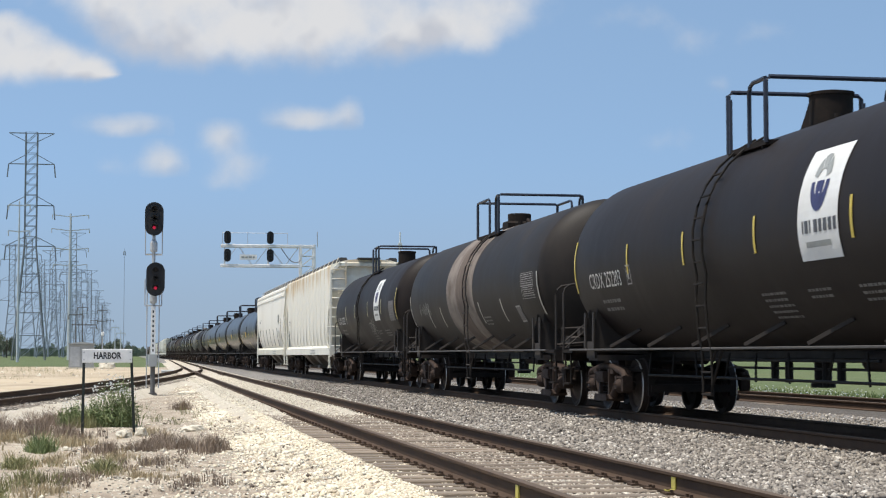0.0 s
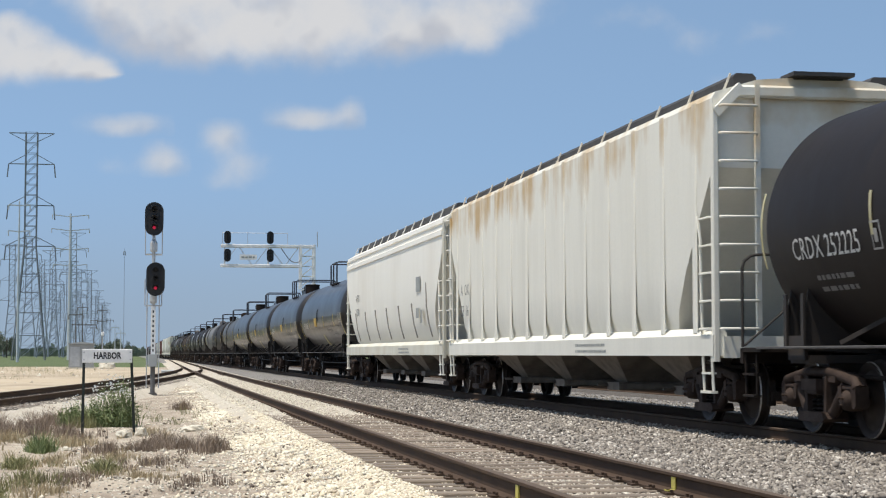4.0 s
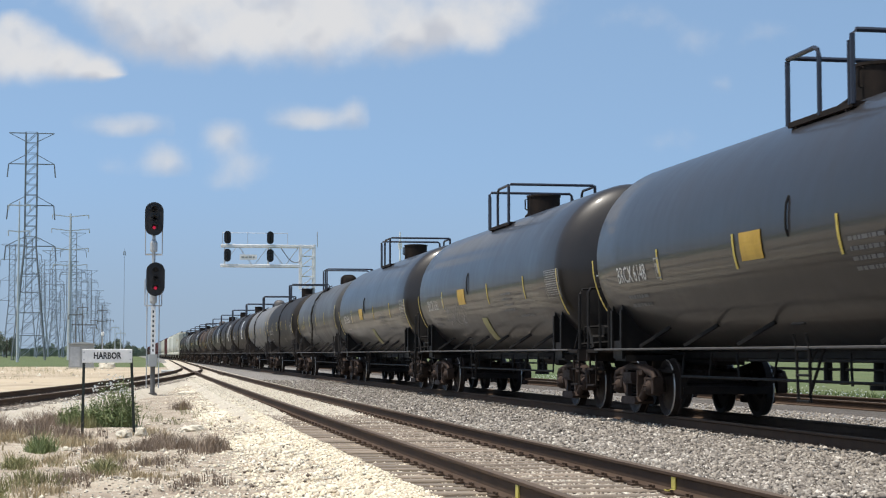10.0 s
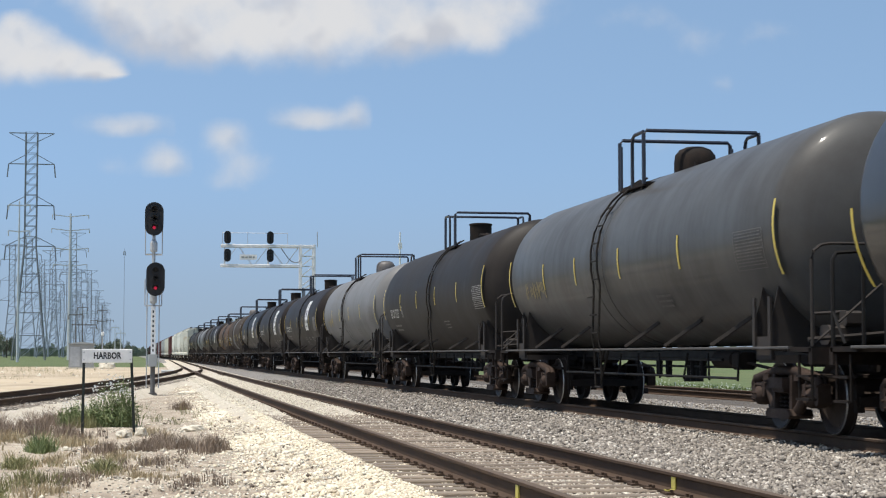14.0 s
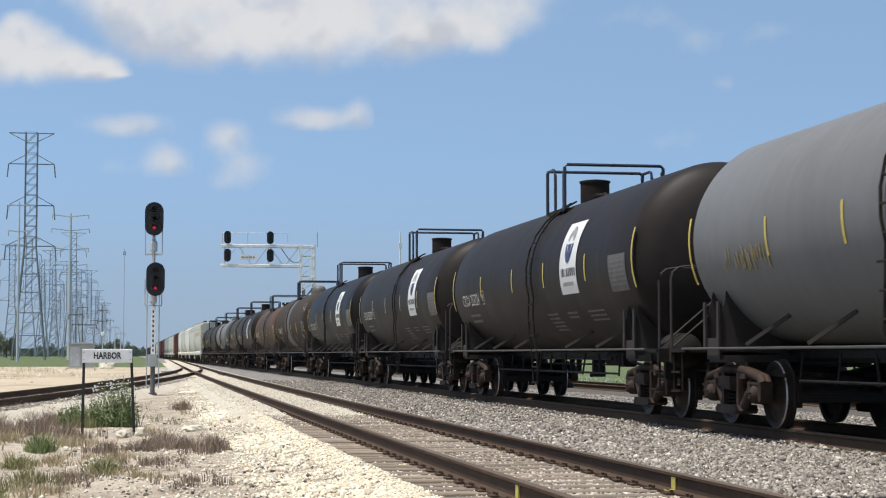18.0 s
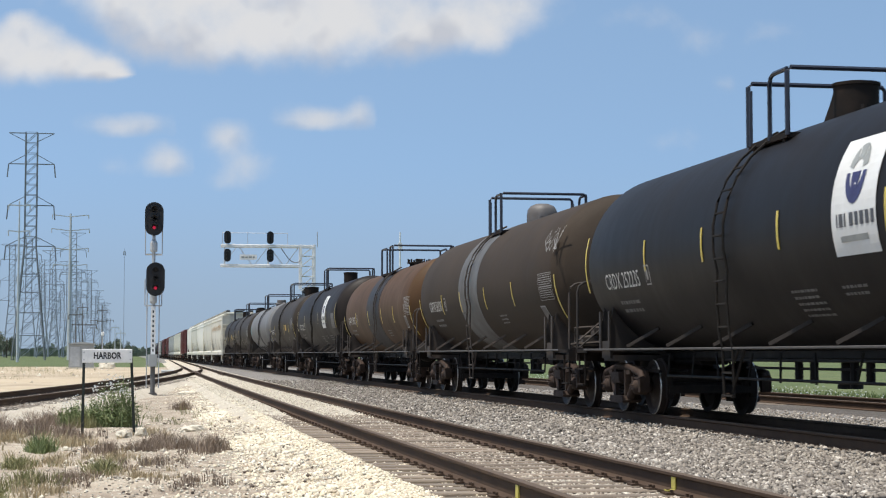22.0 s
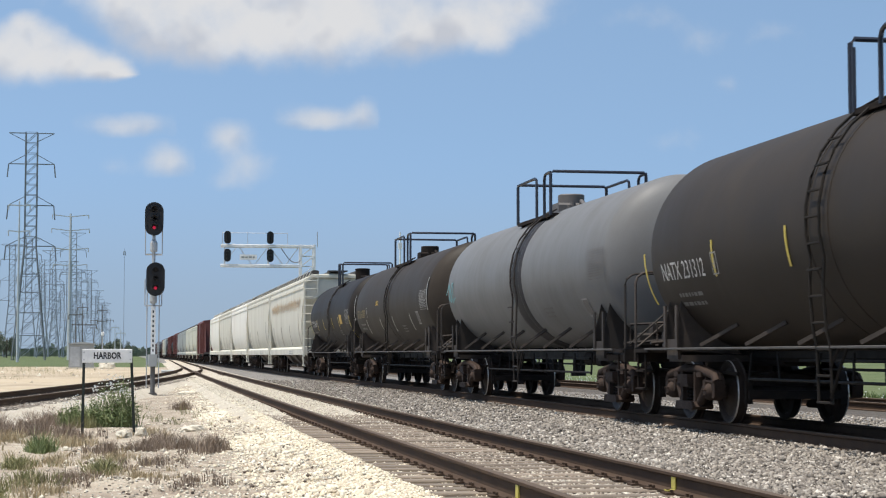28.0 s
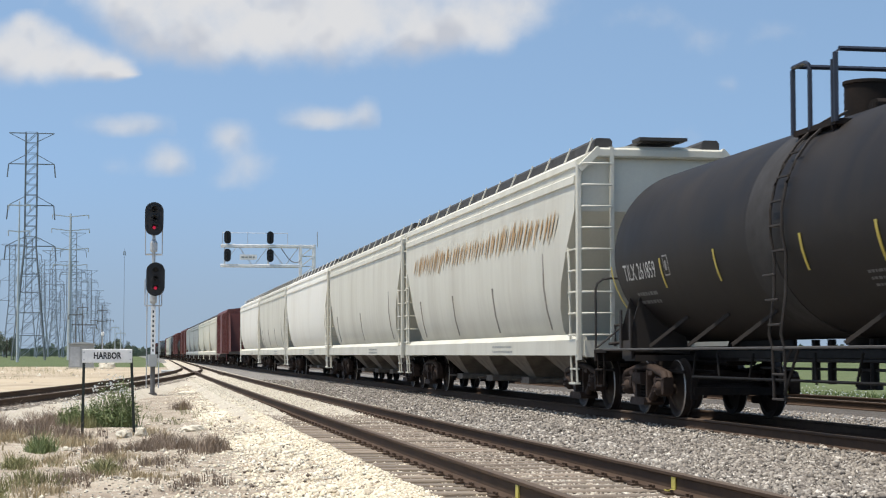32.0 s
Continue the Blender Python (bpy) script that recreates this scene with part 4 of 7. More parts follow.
def roof_post_geo():
    g = Geo()
    g.beam((-1.36, 0, 4.24), (-1.21, 0, 4.56), 0.028, 0.028)
    return taller(g)


def chute_geo():
    g = Geo()
    vs = [(-1.25, -1.5, 1.25), (1.25, -1.5, 1.25), (1.25, 1.5, 1.25), (-1.25, 1.5, 1.25), (-0.55, -0.3, 0.48), (0.55, -0.3, 0.48), (0.55, 0.3, 0.48), (-0.55, 0.3, 0.48)]
    g.add(vs, [(0, 3, 2, 1), (4, 5, 6, 7), (0, 1, 5, 4), (1, 2, 6, 5), (2, 3, 7, 6), (3, 0, 4, 7)])
    g.box(0, 0, 0.42, 1.5, 0.8, 0.14, 0.03)
    g.tube([(-0.95, 0.35, 0.44), (0.95, 0.35, 0.44)], 0.03, 6)
    return g


def rib_geo():
    return taller(Geo().prism([(-0.10, 0), (-0.06, -0.02), (0.06, -0.02), (0.10, 0)], "z", 1.30, 4.24))


def streak_geo(n, w, seed):
    """Slanting rust runs side by side."""
    rnd = random.Random(seed)
    g = Geo()
    for k in range(n):
        x = (k + rnd.uniform(0.3, 0.7)) / n * w - w / 2
        t, hh = rnd.uniform(0.05, 0.16), rnd.uniform(0.30, 0.66)
        z0 = rnd.uniform(-0.05, 0.05)
        lean = hh * rnd.uniform(0.6, 0.9)
        g.add([(x, z0 - hh * 0.5, 0), (x + t * 0.4, z0 - hh * 0.5, 0), (x + lean * 0.6 + t, z0 + hh * 0.1, 0), (x + lean + t * 0.5, z0 + hh * 0.5, 0), (x + lean * 0.55, z0 + hh * 0.1, 0)], [(0, 1, 2, 3, 4)])
    return g


def scrawl_geo(seed, w, h, n, t=0.010):
    """Loose spray-paint strokes."""
    rnd = random.Random(seed)
    g = Geo()
    for k in range(n):
        x = -w / 2 + w * k / n
        pts = [(x + rnd.uniform(-0.2, 0.3), rnd.uniform(-h / 2, h / 2)) for _ in range(4)]
        for (x1, y1), (x2, y2) in zip(pts, pts[1:]):
            dx, dy = x2 - x1, y2 - y1
            d = math.hypot(dx, dy) or 1
            nx, ny = -dy / d * t, dx / d * t
            g.add([(x1 - nx, y1 - ny, 0), (x2 - nx, y2 - ny, 0), (x2 + nx, y2 + ny, 0), (x1 + nx, y1 + ny, 0)], [(0, 1, 2, 3)])
    return g


def hopper_car(name_label, L, paint, ribbed=False, marks=(), streaks=0, strips=4, simple=False, patches=()):
    car = thing("hopper_car", name_label, "hopper car", group="freight train cars")
    h = L / 2 - 0.45
    mat = HOPPER[paint]
    key = round(L, 1)
    part("hopper_body", kept(f"hopper|{key}|{ribbed}", lambda: hopper_body_geo(h, ribbed), 24), mat, car)
    part("frame", kept(f"hframe|{key}", lambda: hopper_frame_geo(h)), HOPPER["cream"] if paint == "white" else mat, car)
    for s in (-1, 1):
        part("end_deck", kept("hdeck", lambda: Geo().box(0, 0, 1.16, 2.76, 1.7, 0.05)), STEEL_DARK, car, "", (0, s * (h - 0.95), 0))
    part("roof_walkway", kept(f"hroof|{key}", lambda: roof_walk_geo(h)), GRATE, car, "dark roof walkway and hatch covers")
    for k in range(0 if simple else 13):
        part("walkway_bracket", kept("hpost", roof_post_geo), mat, car, "", (0, -h + 0.3 + (2 * h - 0.6) * k / 12, 0))
    for s in (-1, 1):
        truck(car, s * (L / 2 - 2.0), not simple)
        l1 = part("ladder", kept("hladder", hopper_ladder_geo, 60), mat, car, "", (0, s * (h - 0.02), 0))
        if s > 0:
            l1.scale = (1, -1, 1)
        part("underframe_gear", kept("gear", gear_geo), STEEL_DARK, car, "", (0, s * (L / 2 - 2.0), 0))
    for k in range(4):
        part("hopper_chute", kept("chute", chute_geo), CHUTE, car, "dusty sloping unloading chute", (0, (k - 1.5) * (2 * h - 5.6) / 3.6, 0))
    ends_of(car, L)
    if ribbed:
        for k in range(13):
            y = -h + 0.9 + (2 * h - 1.8) * k / 12
            a = part("side_rib", kept("rib", rib_geo), mat, car, "", (-1.55, y, 0))
            a.rotation_euler = (0, 0, -math.pi / 2)
    if simple:
        return car
    x = -1.615 if not ribbed else -1.61
    for k, (txt, size, dy, z) in enumerate(marks):
        part("reporting_mark", on_wall(lettering(txt, size), x - 0.006, dy, z), LETTER_BLACK, car, "black painted reporting mark")
    if strips and not ribbed:
        for k in range(strips):
            y = -h + 2.6 + (2 * h - 5.2) * k / max(1, strips - 1)
            g = Geo()
            prof = [(1.40, 1.47), (1.51, 1.86), (1.575, 2.30), (1.59, 2.45 if k else 2.95)]
            for (x1, z1), (x2, z2) in zip(prof, prof[1:]):
                g.beam((-x1 - 0.004, 0, z1), (-x2 - 0.004, 0, z2), 0.15 if strips > 6 else 0.08, 0.02)
            part("weld_strip", g, BARE, car, "grey-brown weld strip", (0, y, 0))
    if streaks:
        part("rust_wash", on_wall(streak_geo(streaks, 2 * h - 3.0, 8), x + 0.002, 0.1, 3.40), RUST_PALE, car, "pale rust runs round the streaks")
        part("rust_stain", on_wall(streak_geo(streaks + 10, 2 * h - 3.2, 3), x, 0.1, 3.46), RUST, car, "row of orange rust streaks")
    for dy, z, w, hh in patches:
        part("stencil_patch", on_wall(flat_patch(w, hh, 1, 1), x - 0.004, dy, z), DECAL_GREY, car, "grey data stencil panel")
    part("sill_lettering", on_wall(bars(2, 0.07, 1.9, 21), -1.604, -h * 0.35, 1.16), DECAL_GREY, car, "small unreadable lettering on the sill")
    return car


def boxcar_body_geo(h, top):
    g = Geo()
    g.rings([(1.45, h, 1.05), (1.50, h, 1.10), (1.50, h, top - 0.35), (1.42, h, top - 0.15), (0.0001, h, top)])
    for s in (-1, 1):
        for k in range(17):
            y = -h + 0.25 + (2 * h - 0.5) * k / 16
            if abs(y) > 1.6:
                g.box(s * 1.53, y, (top + 0.7) / 2, 0.06, 0.12, top - 1.5)
        g.box(s * 1.54, 0, (top + 0.6) / 2, 0.08, 2.9, top - 1.6)
        for z in (1.6, 2.2, 2.8, 3.4, 4.0):
            g.box(0, s * (h + 0.03), z, 2.8, 0.08, 0.16)
    return g


def boxcar(name_label, L, mat, top=5.0):
    car = thing("boxcar", name_label, "boxcar", group="freight train cars")
    h = L / 2 - 0.6
    key = round(L, 1)
    part("body", kept(f"boxcar|{key}|{top}", lambda: boxcar_body_geo(h, top)), mat, car)
    part("side_sill", kept(f"bsill|{key}", lambda: Geo().box(0, 0, 0.95, 2.7, 2 * h - 3.8, 0.3)), STEEL_DARK, car)
    for s in (-1, 1):
        truck(car, s * (L / 2 - 2.2), False)
        l1 = part("ladder", kept("hladder", hopper_ladder_geo, 60), mat, car, "", (0.06, s * (h + 0.04), 0))
        if s > 0:
            l1.scale = (1, -1, 1)
    ends_of(car, L)
    return car


def flat_geo(h):
    g = Geo()
    g.box(0, 0, 1.12, 2.8, 2 * h, 0.22)
    g.box(0, 0, 0.85, 0.8, 2 * h - 5, 0.4)
    return g


def bulkhead_geo():
    g = Geo()
    g.box(0, 0, 2.85, 2.8, 0.08, 3.2)
    for x in (-1.35, -0.45, 0.45, 1.35):
        g.box(x, -0.1, 2.85, 0.16, 0.18, 3.3)
    for z in (3.4, 3.75, 4.1, 4.4):
        g.box(0, -0.06, z, 2.6, 0.14, 0.08)
    g.prism([(0, 4.4), (0.1, 4.4), (1.6, 1.2), (0, 1.2)], "x", -1.36, -1.30)
    g.prism([(0, 4.4), (0.1, 4.4), (1.6, 1.2), (0, 1.2)], "x", 1.30, 1.36)
    return g


def bulkhead_flat(name_label, L):
    car = thing("bulkhead_flatcar", name_label, "flatcar", group="freight train cars")
    h = L / 2 - 0.5
    part("deck", kept(f"flat|{round(L, 1)}", lambda: flat_geo(h)), STEEL_DARK, car)
    for s in (-1, 1):
        truck(car, s * (L / 2 - 2.2), False)
        b = part("bulkhead", kept("bulkhead", bulkhead_geo), RED, car, "oxide red end bulkhead", (0, s * (h - 0.1), 0))
        if s > 0:
            b.rotation_euler = (0, 0, math.pi)
    ends_of(car, L)
    return car

# ---- the train: cars in order from the head, with the place of each rear coupler at 0 s ----
TRAIN = []


def couple(car, front, rear):
    """front and rear: distances up the line of the two coupler faces at 0 s."""
    TRAIN.append((car, (front + rear) / 2))


S = [13.5, 31.9, 50.7, 69.1, 90.1, 111.2, 129.5, 148.3, 166.8, 185.5, 203.7, 222.1, 240.2, 258.6, 276.7, 294.9, 313.0, 330.7, 349.1, 365.8, 383.6, 401.7, 418.6, 439.2, 459.0, 478.8, 498.2, 517.8]


def length(i):
    return S[i + 1] - S[i]


BLACK_DECAL = "matt black tank car with a tall white decal on its side"
SLANT = (9.32, -1.06, 0.60, 0.68, 0.60)
LEASE = [(7.55, -0.245, 0.86, 0.37, 0.0), SLANT]
GLOSS = dict(rail="posts", dome="wide", R=1.62, zc=2.63, tape_z=(-0.04, -0.50), tall=(1.3, 1.35, -0.02, -0.88), stencil=(1.75, -0.29), stripes="yellow")
GLOSSY = "glossy black tank car that mirrors the ballast"
MIDDLE = dict(R=1.50, zc=2.63, dome="round", tapes=(4.4, 6.83, 9.7, 12.9), tape_z=(0.13, -0.37), tall=(1.35, 1.4, 0.33, -0.62), stencil=(2.35, -0.26), dim_marks=LETTER_YELLOW, stripes="yellow")
CARS = [
    lambda n: tank_car(BLACK_DECAL, n, "black_matt", "cone", walk_at=(8.21, 1.5, 0, 0.64), dome_at=9.6, lad=8.65, tapes=(4.93, 7.8, 10.75, 13.82), tall=(1.6, 1.4, 0.44, -0.48), marks="CRDX 252203", mark_dz=0.23, decal=True, stripes="yellow"),
    lambda n: tank_car("dusty black tank car with a rusty tan band round the middle", n, "black_dusty", "box", bands=(("tan", 8.95, 3.4), ("rusty", 9.15, 1.15)), walk_at=(8.59, 2.47, 1.46, 0.3), dome_at=8.93, lad=9.95, dim_marks=LETTER_DIM, mark_at=3.7, stripes="white", tapes=(4.3, 6.1, 11.15, 13.6), tape_z=(-0.36, -0.85), tall=(1.5, 1.5, 0.07, -0.78), stencil=(2.4, -0.18), card=(15.15, -0.72), R=1.54, zc=2.58),
    lambda n: tank_car(BLACK_DECAL, n, "black_matt", "cone", walk_at=(7.98, 1.4, 0, 0.69), dome_at=9.45, lad=8.35, tapes=(4.64, 7.22, 10.68, 13.88), mark_at=3.3, mark_dz=0.23, scrawl=(6, 1.2, 11.3), marks="CRDX 252225", decal=True),
    lambda n: hopper_car("cream white ribbed covered hopper with rust stains", n, "rusty", True, marks=(("A  OX", 0.37, 7.85, 2.52), ("58  16", 0.37, 7.85, 2.02))),
    lambda n: hopper_car("white smooth-sided covered hopper with black lettering", n, "white", strips=7, marks=(("ASOX", 0.36, 6.8, 2.95), ("21338", 0.36, 6.8, 2.45)), patches=((-6.3, 2.95, 0.75, 0.42), (-6.2, 2.15, 0.5, 0.28), (-6.9, 2.05, 0.34, 0.36))),
    lambda n: tank_car(GLOSSY, n, "black_gloss", walk_at=(8.16, 2.16, 0, 1.2), dome_at=9.7, lad=8.67, tapes=(4.98, 10.66, 14.33), marks="BRCX 6089", placard=LEASE, **GLOSS),
    lambda n: tank_car(GLOSSY, n, "black_gloss", walk_at=(8.76, 2.08, 1.06, 0), dome_at=9.54, lad=10.44, tapes=(4.98, 8.35, 11.8, 14.5), marks="BRCX 6148", placard=[(9.0, -0.23, 0.78, 0.37, 0.0)], **GLOSS),
    lambda n: tank_car("glossy black tank car with a scrawl of graffiti", n, "black_gloss", walk_at=(7.98, 2.15, 0, 1.2), dome_at=9.45, lad=8.55, tapes=(4.98, 10.66, 14.33), marks="BRCX 6161", placard=LEASE, scrawl=(4, 2.4, 6.4), **GLOSS),
    lambda n: tank_car(GLOSSY, n, "black_gloss", walk_at=(8.31, 2.0, 0, 1.2), dome_at=9.63, lad=8.68, tapes=(4.98, 10.66, 14.33), marks="BRCX 6160", placard=LEASE, **GLOSS),
    lambda n: tank_car("weathered grey tank car with a brown lower half", n, "grey_dark", walk_at=(8.08, 1.44, 0, 0.67), dome_at=9.28, lad=8.4, **MIDDLE),
    lambda n: tank_car("brown-black dusty tank car with white strips", n, "black_dusty", "drum", walk_at=(9.2, 1.45, 0.67, 0), dome_at=9.2, lad=10.0, marks="BRCX 5227", stripes="yellow"),
    lambda n: tank_car("plain grey tank car with a faded stencil", n, "grey", walk_at=(7.87, 1.43, 0, 0.65), dome_at=9.11, lad=8.18, **MIDDLE),
    lambda n: tank_car(BLACK_DECAL, n, "black_matt", "drum", walk_at=(8.95, 1.44, 0.67, 0), dome_at=9.05, lad=9.9, tapes=(4.77, 8.07, 10.9, 14.05), mark_dz=0.24, reservoir=True, marks="CRDX 252224", decal=True, stripes="yellow"),
    lambda n: tank_car(BLACK_DECAL, n, "black_matt", "drum", walk_at=(8.90, 1.4, 0.7, 0), dome_at=9.07, lad=9.75, tapes=(4.67, 7.6, 10.65, 13.75), mark_dz=0.27, reservoir=True, marks="CRDX 252209", decal=True),
    lambda n: tank_car(BLACK_DECAL, n, "black_deep", "cone", walk_at=(8.01, 1.46, 0, 0.64), dome_at=9.42, lad=8.5, tapes=(4.87, 7.63, 10.55, 13.7), mark_dz=0.18, marks="CRDX 252235", decal=True, stripes="yellow"),
    lambda n: tank_car("brown dusty tank car with a pale grey band", n, "brown", "round", bands=(("pale", 8.35, 2.3),), grey_dome=True, scrawl=(9, 1.1, 16.5, 0.66), walk_at=(8.34, 1.3, 0, 0.62), dome_at=9.62, lad=8.55, mark_at=3.8, marks="GATX 56305", mark_dz=0.22, stripes="yellow", tapes=(4.8, 7.3, 10.28, 13.18), tape_z=(-0.05, -0.55), tall=(1.4, 1.1, -0.06, -0.88), stencil=(1.9, -0.26), card=(15.6, -0.78), R=1.54, zc=2.58),
    lambda n: tank_car("rust-brown tank car with a dark band", n, "rust", "low", bands=(("dark", 8.85, 3.0),), walk_at=(7.77, 2.46, 1.23, 0.6), dome_at=9.64, lad=9.7, mark_at=3.3, mark_dz=0.28, marks="GATX 71972", stripes="yellow", tapes=(4.45, 7.68, 10.85, 13.42), tape_z=(0.0, -0.50), tall=(1.1, 0.9, -0.07, -0.93), stencil=(1.5, -0.06), card=(15.75, -0.52), reservoir=True, R=1.47, zc=2.49),
    lambda n: tank_car(BLACK_DECAL, n, "black_matt", "cone", walk_at=(8.05, 1.47, 0, 0.57), dome_at=9.6, lad=8.35, mark_dz=0.23, marks="CRDX 252215", decal=True),
    lambda n: tank_car("charcoal tank car with a yellow placard", n, "charcoal", "wide", walk_at=(7.80, 2.1, 0, 1.25), dome_at=9.45, lad=8.1, mark_at=2.95, mark_dz=0.2, marks="NATX 231312", placard=[(11.28, -0.19, 0.72, 0.30, 0.0)], stripes="yellow", tapes=(4.35, 7.1, 10.1, 12.95), tape_z=(0.0, -0.50), tall=(1.2, 0.97, -0.02, -0.80), stencil=(1.9, -0.04), card=(14.4, -0.90), reservoir=True),
    lambda n: tank_car("grey tank car with a dark ring round the middle", n, "grey", "box", bands=(("dark", 9.5, 0.95),), walk_at=(7.42, 3.06, 1.82, 0.55), dome_at=8.34, lad=9.4, stripes=None, stencil=(2.0, -0.05), card=(14.6, -0.78), R=1.50, zc=2.63, tag_mat=TURQUOISE),
    lambda n: tank_car("charcoal tank car with yellow lettering", n, "charcoal", "box", walk_at=(7.24, 3.1, 1.87, 0.55), dome_at=8.18, lad=9.1, stripes="white", marks="UTLX 667807", mark_mat=LETTER_YELLOW, mark_dz=0.36, mark_at=2.9, tapes=(4.0, 7.2, 9.87, 13.3), tape_z=(-0.40, -0.86), tall=(1.08, 1.5, 0.52, -0.36), stencil=(2.2, -0.07), card=(14.7, -0.54), slogan=True, R=1.54, zc=2.58),
    lambda n: tank_car("stained black tank car with a yellow placard", n, "black_dusty", "drum", walk_at=(8.40, 1.39, 0.57, 0), dome_at=8.5, lad=9.1, reservoir=True, bands=(("dust", 8.3, 0.9),), mark_at=2.85, mark_dz=0.22, marks="TILX 261859", placard=[(12.67, -0.295, 0.72, 0.37, 0.0)], stripes="yellow", tapes=(4.0, 6.5, 9.7, 11.9), tape_z=(-0.18, -0.63), tall=(1.3, 1.6, -0.18, -1.05), stencil=(2.2, -0.23), R=1.45, zc=2.66),
    lambda n: hopper_car("white covered hopper with a row of rust streaks", n, "pale_grey", streaks=44),
    lambda n: hopper_car("pale grey covered hopper with brown stains", n, "pale_grey", strips=3),
    lambda n: hopper_car("clean white covered hopper", n, "white", strips=0),
    lambda n: hopper_car("plain pale grey covered hopper", n, "pale_grey"),
    lambda n: hopper_car("clean white covered hopper", n, "white", strips=0),
]
for i, make in enumerate(CARS):
    couple(make(length(i)), S[i], S[i + 1])

at_y = S[-1]
FAR = "F B w w w g g g B B k B B k g w w B k k k k g B k k k k B k k".split()
for kind in FAR:
    if kind == "F":
        n, car = 19.0, bulkhead_flat("empty flatcar with oxide red bulkheads", 19.0)
    elif kind == "B":
        n, car = 17.5, boxcar("oxide red boxcar far down the train", 17.5, RED)
    elif kind == "w":
        n, car = 15.0, hopper_car("white covered hopper far down the train", 15.0, "cream", simple=True)
    elif kind == "g":
        n, car = 16.0, hopper_car("grey covered hopper far down the train", 16.0, "grey", simple=True)
    else:
        n, car = 18.2, tank_car("black tank car far down the train", 18.2, "black_matt", simple=True)
    couple(car, at_y, at_y + n)
    at_y += n


def gone(t):
    """How far the train has run after t seconds."""
    return 11.66 * t + 0.0155 * t * t


def motions():
    for car, y in TRAIN:
        walk(car, [(t, pose(TRACK_X, y - gone(t), 0)) for t in range(0, 33, 2)])
    for cloud, p, drift in CLOUDS:
        walk(cloud, [(t, Matrix.Translation(Vector(p) + Vector(drift) * t / 32) @ FACING) for t in (0, 32)])
    first = WHEELSETS[0]
    walk(first, [(k / 30, pose(0, 0, 0, math.degrees(gone(k / 30) / 0.457))) for k in range(0, 961)])
    act, slot = first.animation_data.action, first.animation_data.action_slot
    for w in WHEELSETS[1:]:
        w.rotation_mode = "QUATERNION"
        w.animation_data_create()
        w.animation_data.action = act
        w.animation_data.action_slot = slot

# ---- ground and tracks ----


def smooth_step(a, b, x):
    t = max(0.0, min(1.0, (x - a) / (b - a)))
    return t * t * (3 - 2 * t)


def near_x(y):
    """Centre line of the track beside the train."""
    return 3.80 + (0.55 * (y / 98) ** 2 if y < 130 else 0.968 + 0.0149 * (y - 130)) if y > 0 else 3.80


def left_x(y):
    """Centre line of the track that branches off to the west."""
    return 4.9 + 0.015 * (y - 150) - 0.000566 * (150 - y) ** 2


def ground_z(x, y):
    z = -0.36 + 0.07 * noise.noise((x * 0.35, y * 0.35, 3.0)) + 0.045 * noise.noise((x * 1.1, y * 1.1, 7.0))
    z -= 0.45 * smooth_step(17.5, 21, x)
    z += 0.10 * smooth_step(1.0, 2.4, x) * (1 - smooth_step(17, 18, x))
    if y > 70:
        z = z * (1 - smooth_step(70, 300, y)) + (-0.42) * smooth_step(70, 300, y)
    return z


GROUND = earth("dry_pale_earth", [(0.40, 0.335, 0.255), (0.26, 0.205, 0.152), (0.53, 0.465, 0.365)], 0.45, 0.42)
GRASSLAND = earth("rough_green_grass", [(0.078, 0.112, 0.030), (0.115, 0.132, 0.046), (0.055, 0.080, 0.022)], 0.05, 0.4, 0.8, 4.0)
LOT = earth("pale_dirt_lot", [(0.43, 0.345, 0.235), (0.31, 0.25, 0.17), (0.49, 0.41, 0.30)], 0.06, 0.2, 0.2, 6.0)
GREY_BED = earth("grey_ballast", [(0.25, 0.235, 0.215), (0.19, 0.175, 0.16), (0.32, 0.30, 0.275)], 0.5, 0.75, 1.0, 16.0)
WHITE_BED = earth("pale_ballast", [(0.56, 0.50, 0.40), (0.46, 0.40, 0.31), (0.64, 0.59, 0.50)], 0.4, 0.4, 1.0, 16.0)


def sheet(xs, ys, height):
    g = Geo()
    g.v = [(x, y, height(x, y)) for y in ys for x in xs]
    n = len(xs)
    g.f = [(j * n + i, j * n + i + 1, (j + 1) * n + i + 1, (j + 1) * n + i) for j in range(len(ys) - 1) for i in range(n - 1)]
    return g


def spaced(*spans):
    out = []
    for a, b, step in spans:
        n = max(1, round((b - a) / step))
        out += [a + (b - a) * k / n for k in range(n)]
    return out + [spans[-1][1]]


gx = spaced((-4000, -400, 600), (-400, -60, 40), (-60, -10, 4), (-10, 22, 0.4), (22, 80, 4), (80, 400, 40), (400, 4000, 600))
gy = spaced((-400, -20, 40), (-20, 10, 3), (10, 70, 0.5), (70, 400, 10), (400, 4900, 500))
ground = solid("ground", sheet(gx, gy, ground_z), GROUND, "pale dry earth with grass beyond", "ground", "structure", smooth=180)
ground.data.materials.append(GRASSLAND)
ground.data.materials.append(LOT)
for p in ground.data.polygons:
    c = p.center
    wob = 8 * noise.noise((c.x * 0.05, c.y * 0.02, 1))
    if c.x > 18.5 or c.y > 190 + wob * 3 or (c.y > 110 and c.x < -16 + wob) or c.x < -60:
        p.material_index = 1
    elif c.x < left_x(max(0, min(c.y, 150))) - 3 and c.y > 40:
        p.material_index = 2


